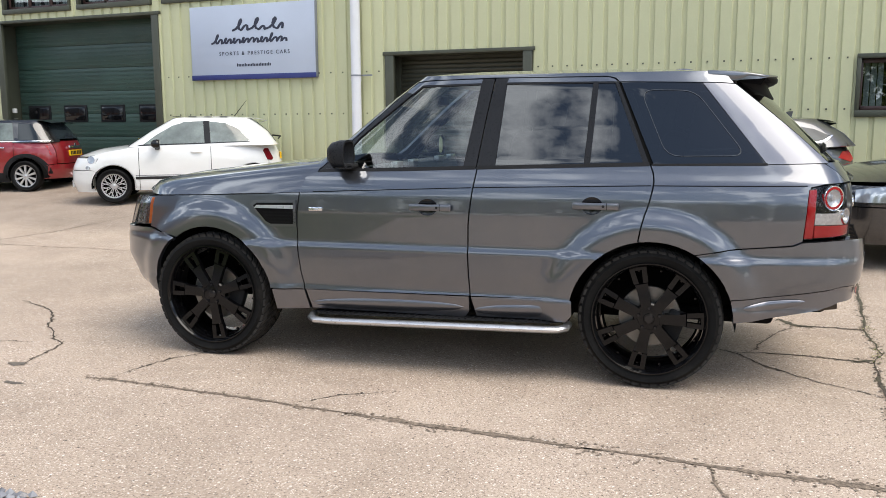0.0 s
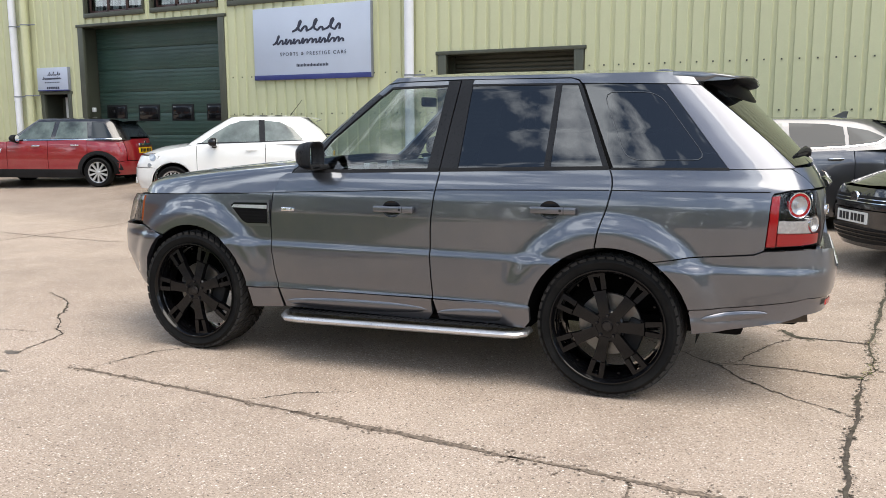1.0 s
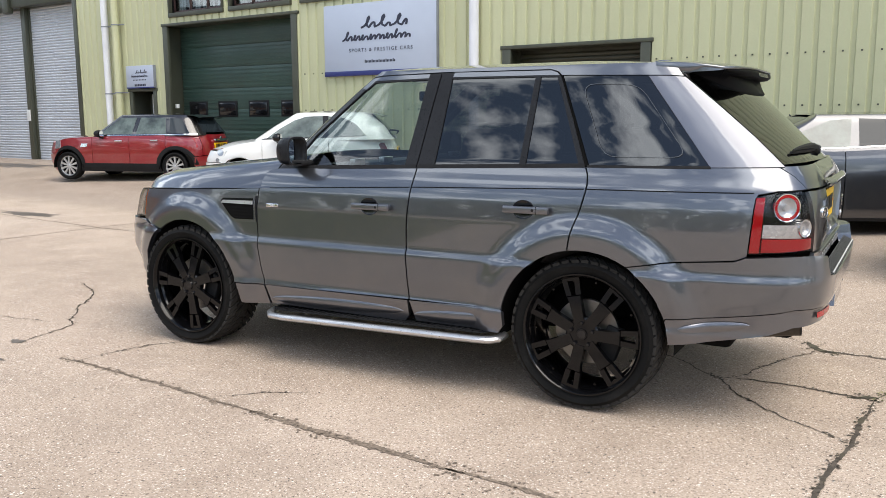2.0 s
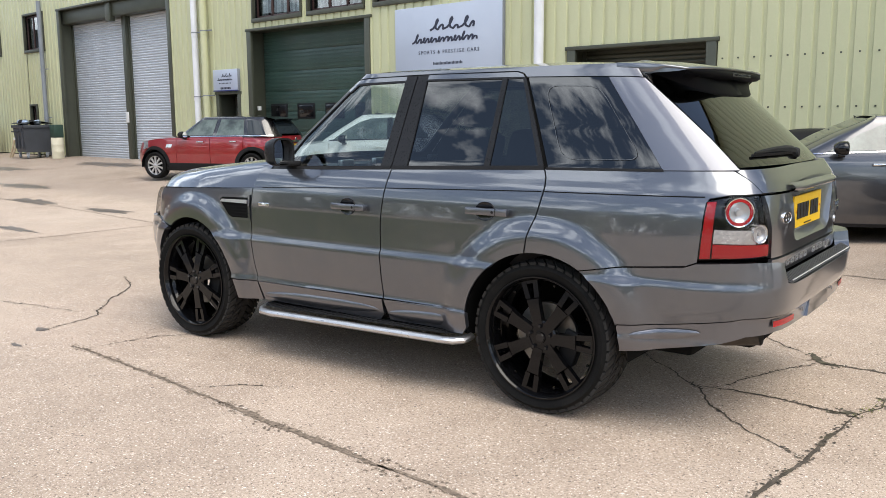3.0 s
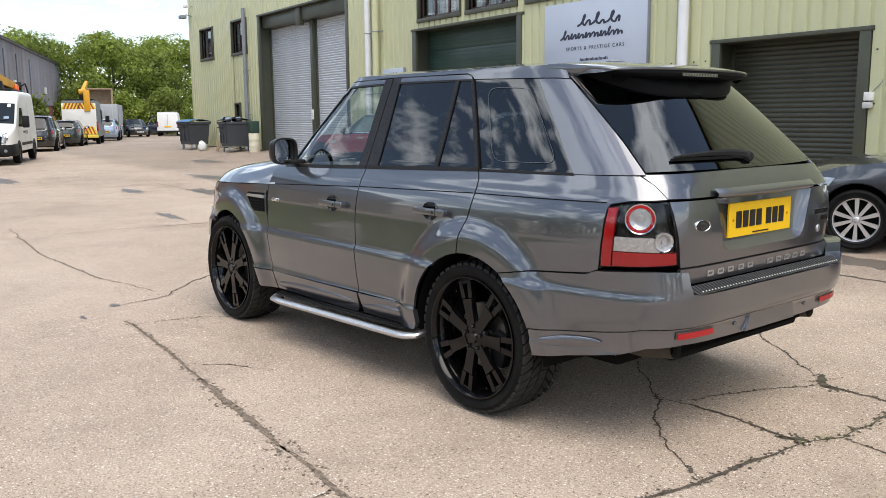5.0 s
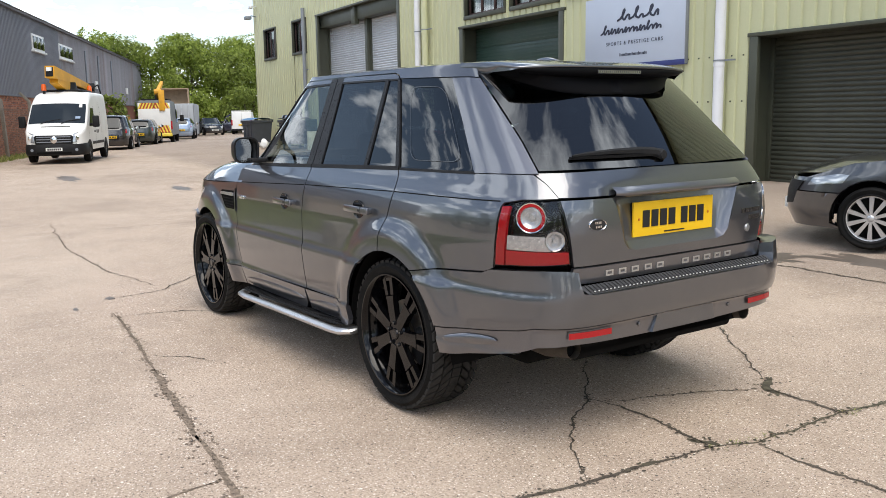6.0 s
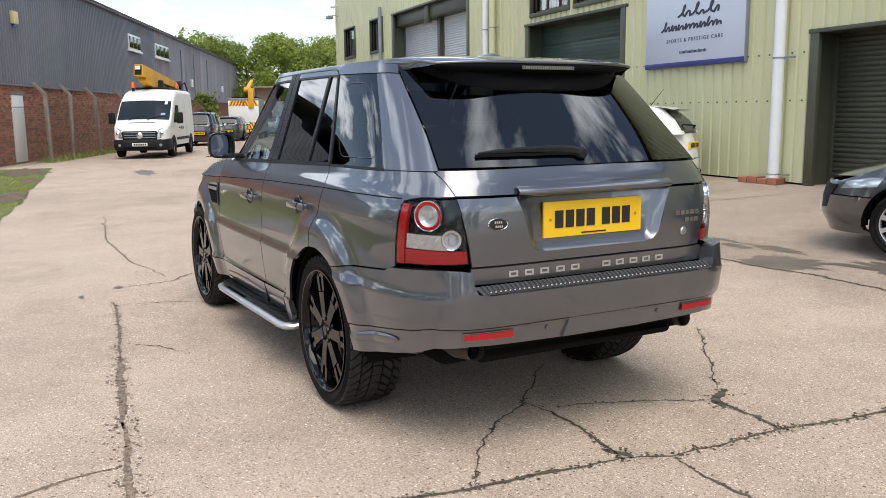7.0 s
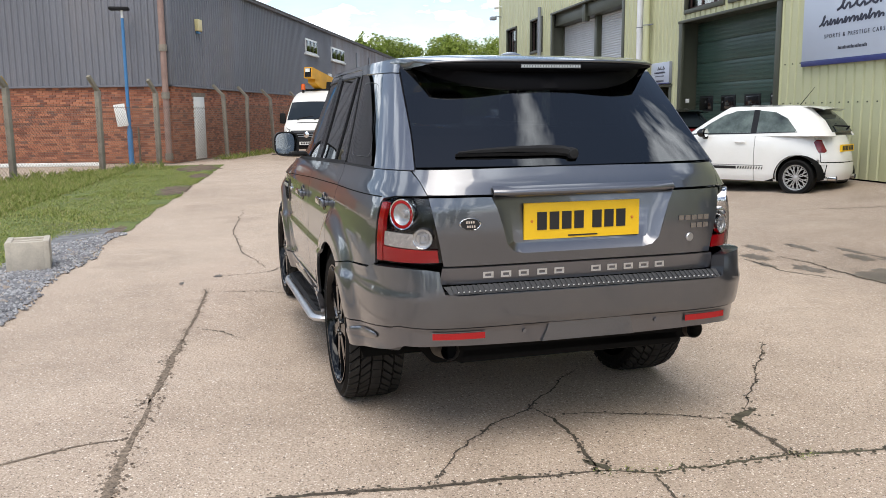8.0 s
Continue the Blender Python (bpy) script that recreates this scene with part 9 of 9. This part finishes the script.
# ---- fence, posts and lamp before the brick workshop
def fence_post(x, y, turn, h=2.25):
    t = thing("fence_post", Matrix.Translation((x, y, 0)) @ pose(0, 0, 0, 0, 0, turn), "weathered concrete fence post with cranked top", "fence post", "posts along the workshop")
    lean = 2.0 * math.sin(x * 7)
    part("shaft", Geo().box(-0.07, 0.07, -0.06, 0.06, 0, h, 0.012, pose(0, 0, 0, lean, lean * 0.6)), M_POST, t)
    part("crank", Geo().box(-0.055, 0.055, -0.05, 0.05, -0.04, 0.52, 0.012, pose(0, 0, 0, lean, lean * 0.6) @ pose(0, 0, h, 42)), M_POST, t)
    return t


SIDE = [WM @ Vector((x, -0.75, 0)) for x in (2.9, 5.2, 8.6, 12.6, 17.5)]
FRONT = [Vector((-13.6, -3.30, 0)), Vector((-16.96, -1.76, 0)), Vector((-20.12, -0.34, 0)), Vector((-22.6, 0.85, 0))]
front_posts = [fence_post(p.x, p.y, 64) for p in FRONT]
for p in SIDE:
    fence_post(p.x, p.y, -16)
part("lichen_patch", Geo().box(-0.062, 0.062, -0.057, 0.057, 0.02, 0.30, 0.014, pose(0, 0, 2.25, 42)), worn("yellow_lichen", (0.45, 0.30, 0.06), 0.95, 0.4, 14, 60, 0.4, dirt=(0.26, 0.23, 0.19)), front_posts[1], "yellow lichen on the post")


def chain_link(a, b, h, name="chain_link_fence"):
    """Crossing wires between two points."""
    L = (b - a).length
    d = (b - a).normalized()
    g = Geo()
    step = 0.11
    for s in (1, -1):
        k = -h
        while k < L:
            x0, z0 = (k, 0.0) if k >= 0 else (0.0, -k)
            x1, z1 = (k + h, h) if k + h <= L else (L, L - k)
            if s < 0:
                z0, z1 = h - z0, h - z1
            if x1 > x0:
                p, q = a + d * x0 + Vector((0, 0, z0 + 0.05)), a + d * x1 + Vector((0, 0, z1 + 0.05))
                g.tube([p, q], 0.0032, 3, False)
            k += step
    t = thing(name, Matrix(), "rusty chain-link mesh between the fence posts", "fence")
    ob = part("mesh", g, M_WIRE, t, "", 0)
    ob["kind"] = "stuff"
    for z in (0.1, h):
        part("line_wire", Geo().tube([a + Vector((0, 0, z)), b + Vector((0, 0, z))], 0.005, 5), M_WIRE, t)


chain_link(FRONT[0], FRONT[1], 1.8)
chain_link(FRONT[1], FRONT[2], 1.8)
chain_link(FRONT[2], FRONT[3], 1.8)
for i in range(len(SIDE) - 1):
    chain_link(SIDE[i], SIDE[i + 1], 1.9)
chain_link(FRONT[3], SIDE[0], 1.8)

t = thing("lamp_post", Matrix.Translation((-23.75, -0.165, 0)), "blue painted lamp post with a dark lantern", "lamp post")
part("base", Geo().tube([(0, 0, 0), (0, 0, 1.15)], 0.085, 14), M_BLUE, t)
part("column", Geo().tube([(0, 0, 1.15), (0, 0, 4.60)], [0.058, 0.048], 14), M_BLUE, t)
part("neck", Geo().tube([(0, 0, 4.60), (0, 0, 4.84)], 0.04, 10), M_WHITE, t)
part("lantern", Geo().box(-0.16, 0.16, -0.38, 0.22, 4.84, 4.94, 0.03), M_BLACK, t)
part("notice", Geo().box(0.11, 0.125, -0.16, 0.18, 1.25, 1.95, 0.004, pose(0, 0, 0, 8)), M_WHITE, t)
t = thing("kerb_rail", Matrix.Translation((-23.4, -1.5, 0)) @ pose(0, 0, 0, 0, 0, 84), "white painted kerb edge before the brick wall", "kerb")
part("rail", Geo().box(-4.5, 0.6, -0.06, 0.06, 0, 0.12, 0.02), M_WHITE, t)
t = thing("steel_stake", Matrix.Translation((-23.8, 0.1, 0)), "thin rusty steel stake by the fence", "stake")
part("rod", Geo().tube([(0, 0, 0), (0.03, 0, 1.2)], 0.03, 6), M_WIRE, t)

# ---- hollow concrete block on the gravel
t = thing("concrete_block", Matrix.Translation((-3.95, 2.14, 0.0)) @ pose(0, 0, 0, 0, 0, 12), "pale hollow concrete block lying on the gravel", "block")
cb = worn("pale_concrete_block", (0.50, 0.45, 0.38), 0.9, 0.15, 8, 70, 0.5)
g = Geo()
part("shell", g.box(-0.22, 0.22, -0.20, -0.14, 0, 0.30, 0.012).box(-0.22, 0.22, 0.14, 0.20, 0, 0.30, 0.012).box(-0.22, -0.16, -0.15, 0.15, 0, 0.295, 0.008).box(0.16, 0.22, -0.15, 0.15, 0, 0.295, 0.008).box(-0.03, 0.03, -0.15, 0.15, 0, 0.29, 0.008).box(-0.17, 0.17, -0.15, 0.15, 0.0, 0.22), cb, t)

# ---- verge: gravel and grass
def verge_edge(x):
    return 2.60 + 0.11 * noise.noise((x * 0.8, 3, 0)) + 0.06 * noise.noise((x * 3.1, 5, 0)) + max(0.0, (-x - 6)) * 0.012


M_GRAVELBED = worn("gravel_bed", (0.20, 0.20, 0.21), 0.9, 0.35, 6, 60, 0.6)
M_GRASSBED = worn("thin_turf", (0.13, 0.165, 0.040), 0.95, 0.3, 1.5, 40, 0.5, dirt=(0.12, 0.09, 0.055))
xs = [-7.0 + 0.15 * k for k in range(58)]
g = Geo().grid(lambda x, b: (x, (1.78 + 0.12 * noise.noise((x, 9, 0)) + 0.75 * max(0.0, min(1.0, (x + 1.0) / 2.6)) ** 1.5) * (1 - b) + (verge_edge(x) - 0.06 - (0.5 if x < -6 else 0) * 0) * b, 0.006 + 0.010 * math.sin(math.pi * b)), xs, [0, 0.25, 0.5, 0.75, 1])
tagged(part("gravel_strip", g, M_GRAVELBED, None, "", 60), "grey gravel strip along the concrete edge", "gravel", kind="structure")
g, r = Geo(), random.Random(12)
for k in range(4200):
    x = r.uniform(-6.4, -0.9)
    y = r.uniform(1.80 + 0.7 * max(0.0, (-x - 5.4)), verge_edge(x) + 0.03 * r.random())
    s = r.uniform(0.010, 0.026)
    a = r.uniform(0, 6.28)
    vs = [(x + s * math.cos(a + q) * r.uniform(0.7, 1.2), y + s * math.sin(a + q) * r.uniform(0.7, 1.2), 0.008 + s * 0.25) for q in (0, 1.6, 3.1, 4.7)]
    g.add(vs + [(x, y, 0.010 + s * r.uniform(0.7, 1.1)), (x, y, 0.0)], [(0, 1, 4), (1, 2, 4), (2, 3, 4), (3, 0, 4), (1, 0, 5), (2, 1, 5), (3, 2, 5), (0, 3, 5)])
M_STONES = brick_tone(worn("gravel_stones", (0.3, 0.3, 0.31), 0.85, 0.2, 8, 60, 0.2), [(0.0, (0.13, 0.13, 0.14)), (0.5, (0.28, 0.28, 0.30)), (0.85, (0.42, 0.42, 0.43)), (1.0, (0.30, 0.24, 0.19))])
tagged(part("gravel", g, M_STONES, None, "", 0), "loose grey gravel stones beside the concrete", "gravel", kind="stuff")


def turf_front(y):
    return (-2.6 if y < 1.85 else -6.3 - 0.5 * (y - 1.85)) + 0.15 * noise.noise((y * 2, 1, 4))


def fence_line(x):
    return -3.30 - (x + 13.6) * 0.461


SOIL = [(-13.1, 2.45, 1.5, 0.42), (-21.0, 2.2, 2.2, 0.7), (-6.6, 2.45, 0.8, 0.20), (-17.5, 2.55, 1.2, 0.3)]


def in_turf(x, y):
    bare = noise.noise((x * 0.35, y * 0.7, 2.0)) + 0.6 * noise.noise((x * 1.3, y * 1.5, 7.0))
    edge = verge_edge(x) - y
    if y < fence_line(x) or any(((x - a) / c) ** 2 + ((y - b) / d) ** 2 < 0.8 for a, b, c, d in SOIL):
        return False
    return x < turf_front(y) + 0.0 and edge > 0.02 and bare < 0.75 and not (edge < 0.35 and noise.noise((x * 0.9, 4, 1)) > 0.15)


xs = [-22.8 + 0.25 * k for k in range(82)]
ys = [-9.0 + 0.5 * k for k in range(20)]
def verge_y(x, b):
    top = verge_edge(x) if x < -6.35 else 1.86 + 0.06 * noise.noise((x * 2.0, 8, 0))
    return fence_line(x) + (top - fence_line(x)) * b


g = Geo().grid(lambda x, b: (x, verge_y(x, b), 0.006 + 0.004 * noise.noise((x * 0.5, b * 9, 0))), xs, [k / 24 for k in range(25)])
tagged(part("verge", g, M_GRASSBED, None, "", 60), "rough grass verge with bare patches", "verge", kind="structure")
M_SOIL = worn("bare_soil", (0.15, 0.105, 0.072), 0.95, 0.4, 5, 60, 0.6, dirt=(0.24, 0.19, 0.14))
for k, (x, y, a, b) in enumerate(SOIL):
    patch(x, y, a, b, 60.0 + k, "bare_soil", M_SOIL, 0.013, "bare brown soil at the edge of the grass")
M_GRASS = brick_tone(mat("grass_blades", (0.09, 0.13, 0.03), 0.7), [(0.0, (0.11, 0.155, 0.028)), (0.40, (0.21, 0.265, 0.048)), (0.72, (0.32, 0.335, 0.085)), (1.0, (0.46, 0.39, 0.19))])
g, r = Geo(), random.Random(21)


def tuft(x, y, h, n=3, w=0.010):
    for _ in range(n):
        a, l = r.uniform(0, 6.28), r.uniform(0.2, 0.9) * h
        px, py = x + r.uniform(-0.03, 0.03), y + r.uniform(-0.03, 0.03)
        dx, dy = math.cos(a), math.sin(a)
        hh = h * r.uniform(0.6, 1.15)
        g.add([(px - dy * w, py + dx * w, 0.01), (px + dy * w, py - dx * w, 0.01), (px + dx * l * 0.4 + dy * w * 0.6, py + dy * l * 0.4 - dx * w * 0.6, hh * 0.65), (px + dx * l, py + dy * l, hh)], [(0, 1, 2), (0, 2, 3)])


for k in range(75000):
    x = -2.5 - 20.0 * r.random() ** 1.15
    y = verge_edge(x) - 7.0 * r.random() ** 1.3
    if in_turf(x, y):
        tuft(x, y, 0.032 + 0.05 * max(0.0, noise.noise((x * 0.6, y * 0.9, 5))) + (0.05 if y < 0.4 else 0), 2, 0.0055)
for k in range(1500):
    p = WM @ Vector((r.uniform(2.2, 20), -0.45 - 0.7 * r.random(), 0))
    tuft(p.x, p.y, r.uniform(0.05, 0.12) + 0.16 * r.random() ** 3, 3, 0.007)
for k in range(900):
    p = FRONT[0].lerp(FRONT[3], r.random())
    tuft(p.x + r.uniform(-0.2, 0.9), p.y + r.uniform(-0.4, 0.4), r.uniform(0.06, 0.14) + 0.14 * r.random() ** 3, 3, 0.007)
for k in range(40):
    tuft(1.96 + r.uniform(-0.03, 0.03), r.choice((6.02, 6.25, 6.15, 6.9)) + r.uniform(-0.05, 0.05), 0.02, 2, 0.003)
tagged(part("grass", g, M_GRASS, None, "", 0), "uneven tufts of green and straw-coloured grass", "grass", kind="stuff")

# ---------------------------------------------------------------- trees
def leaf_material(name, a, b, c):
    m = mat(name, a, 0.6)
    brick_tone(m, [(0.0, a), (0.5, b), (1.0, c)])
    ns, ls, b_ = nodes_of(m)
    thin, mx = ns.new("ShaderNodeBsdfTranslucent"), ns.new("ShaderNodeMixShader")
    ls.new(b_.inputs["Base Color"].links[0].from_socket, thin.inputs[0])
    mx.inputs[0].default_value = 0.5
    ls.new(b_.outputs[0], mx.inputs[1])
    ls.new(thin.outputs[0], mx.inputs[2])
    ls.new(mx.outputs[0], ns["Material Output"].inputs[0])
    return m


M_LEAF = leaf_material("fresh_leaves", (0.135, 0.185, 0.026), (0.265, 0.345, 0.048), (0.39, 0.46, 0.090))
M_LEAF2 = leaf_material("dark_leaves", (0.105, 0.142, 0.023), (0.205, 0.265, 0.042), (0.32, 0.385, 0.076))
M_BARK = worn("bark", (0.10, 0.08, 0.06), 0.9, 0.3, 3, 30, 0.5)


def tree(x, y, h, spread, seed, leaf, label, name="tree", leaves=9500, size=0.155):
    r = random.Random(seed)
    t = thing(name, Matrix.Translation((x, y, 0)), label, "tree", "trees behind the yard")
    g = Geo()
    g.tube([(0, 0, -0.1), (0.1, 0, h * 0.25), (-0.1, 0.1, h * 0.55), (0, 0, h * 0.85)], [0.22, 0.17, 0.10, 0.03], 8)
    blobs = []
    for k in range(15):
        z = h * r.uniform(0.12, 0.90)
        a = r.uniform(0, 6.28)
        wide = math.sin(math.pi * min(1.0, 0.20 + 0.75 * z / h)) ** 0.7
        d = spread * wide * r.uniform(0.35, 0.85)
        c = Vector((d * math.cos(a), d * math.sin(a), z))
        g.tube([(0, 0, max(0.3, z - d * 0.7)), tuple(c * 0.6 + Vector((0, 0, 0.4 * (z - d * 0.4)))), tuple(c)], [0.07, 0.045, 0.015], 5)
        blobs.append((c, spread * r.uniform(0.32, 0.55)))
    blobs.append((Vector((0, 0, h * 0.86)), spread * 0.42))
    part("trunk", g, M_BARK, t, "", 60)
    g = Geo()
    for k in range(leaves):
        c, rad = blobs[k % len(blobs)]
        v = Vector((r.gauss(0, 1), r.gauss(0, 1), r.gauss(0, 1))).normalized() * rad * (0.55 + 0.55 * r.random() ** 0.6)
        v.z *= 0.8
        p = c + v
        p += 0.5 * Vector((noise.noise(p * 0.9), noise.noise(p * 0.9 + Vector((7, 0, 0))), noise.noise(p * 0.9 + Vector((0, 7, 0)))))
        s = size * r.uniform(0.5, 1.25)
        n = (v.normalized() + Vector((r.uniform(-0.7, 0.7), r.uniform(-0.7, 0.7), r.uniform(-0.2, 0.9)))).normalized()
        u = n.orthogonal().normalized()
        w = n.cross(u)
        a = r.uniform(0, 6.28)
        e1, e2 = (u * math.cos(a) + w * math.sin(a)) * s, (w * math.cos(a) - u * math.sin(a)) * s * 0.6
        g.add([p - e1, p + e2 * 0.9 + n * s * 0.15, p + e1, p - e2 * 0.9 + n * s * 0.1], [(0, 1, 2, 3)])
    part("crown", g, leaf, t, "", 0)
    return t


r0 = random.Random(5)
spots = []
for k in range(15):
    f = k / 14
    spots.append((-78 - 4 * f + r0.uniform(-2, 2), 6 + 46 * f + r0.uniform(-1.2, 1.2), r0.uniform(7.6, 9.6), r0.uniform(2.9, 3.9)))
for k in range(9):
    spots.append((-88 + r0.uniform(-3, 3), 4 + 6 * k + r0.uniform(-1, 1), r0.uniform(9.4, 11.2), r0.uniform(3.4, 4.4)))
for k, (x, y, h, s) in enumerate(spots):
    tree(x, y, h, s, 100 + k, M_LEAF if k % 3 else M_LEAF2, "tall leafy green tree in the belt behind the yard" if h > 9.5 else "bushy green tree in the belt behind the yard")
for k in range(12):
    tree(-74.5 + r0.uniform(-1, 1), 14.5 + 3.6 * k, r0.uniform(3.0, 4.6), r0.uniform(2.0, 2.6), 300 + k, M_LEAF2 if k % 2 else M_LEAF, "dense green shrub at the foot of the trees", "shrub", 3200, 0.15)
tree(-52.0, 11.0, 2.9, 1.0, 401, M_LEAF2, "dark green bush against the workshop wall", "bush", 1300, 0.12)
# trees across the lane behind the camera, which the glass reflects
for k in range(9):
    tree(-22 + 7.5 * k + r0.uniform(-1.5, 1.5), -30 + r0.uniform(-3, 3), r0.uniform(7.0, 10.0), r0.uniform(3.0, 4.0), 500 + k, M_LEAF2, "leafy tree across the lane", "tree", 1300, 0.34)
for k in range(12):
    tree(-26 + 5.6 * k + r0.uniform(-1, 1), -26 + r0.uniform(-2, 2), r0.uniform(4.5, 6.5), r0.uniform(2.6, 3.4), 540 + k, M_LEAF2, "leafy tree across the lane", "tree", 900, 0.36)
for k in range(6):
    tree(36 + r0.uniform(-2, 2), -18 + 6.0 * k + r0.uniform(-1, 1), r0.uniform(4.5, 6.0), r0.uniform(2.4, 3.2), 570 + k, M_LEAF2, "leafy tree at the end of the yard", "tree", 1100, 0.34)
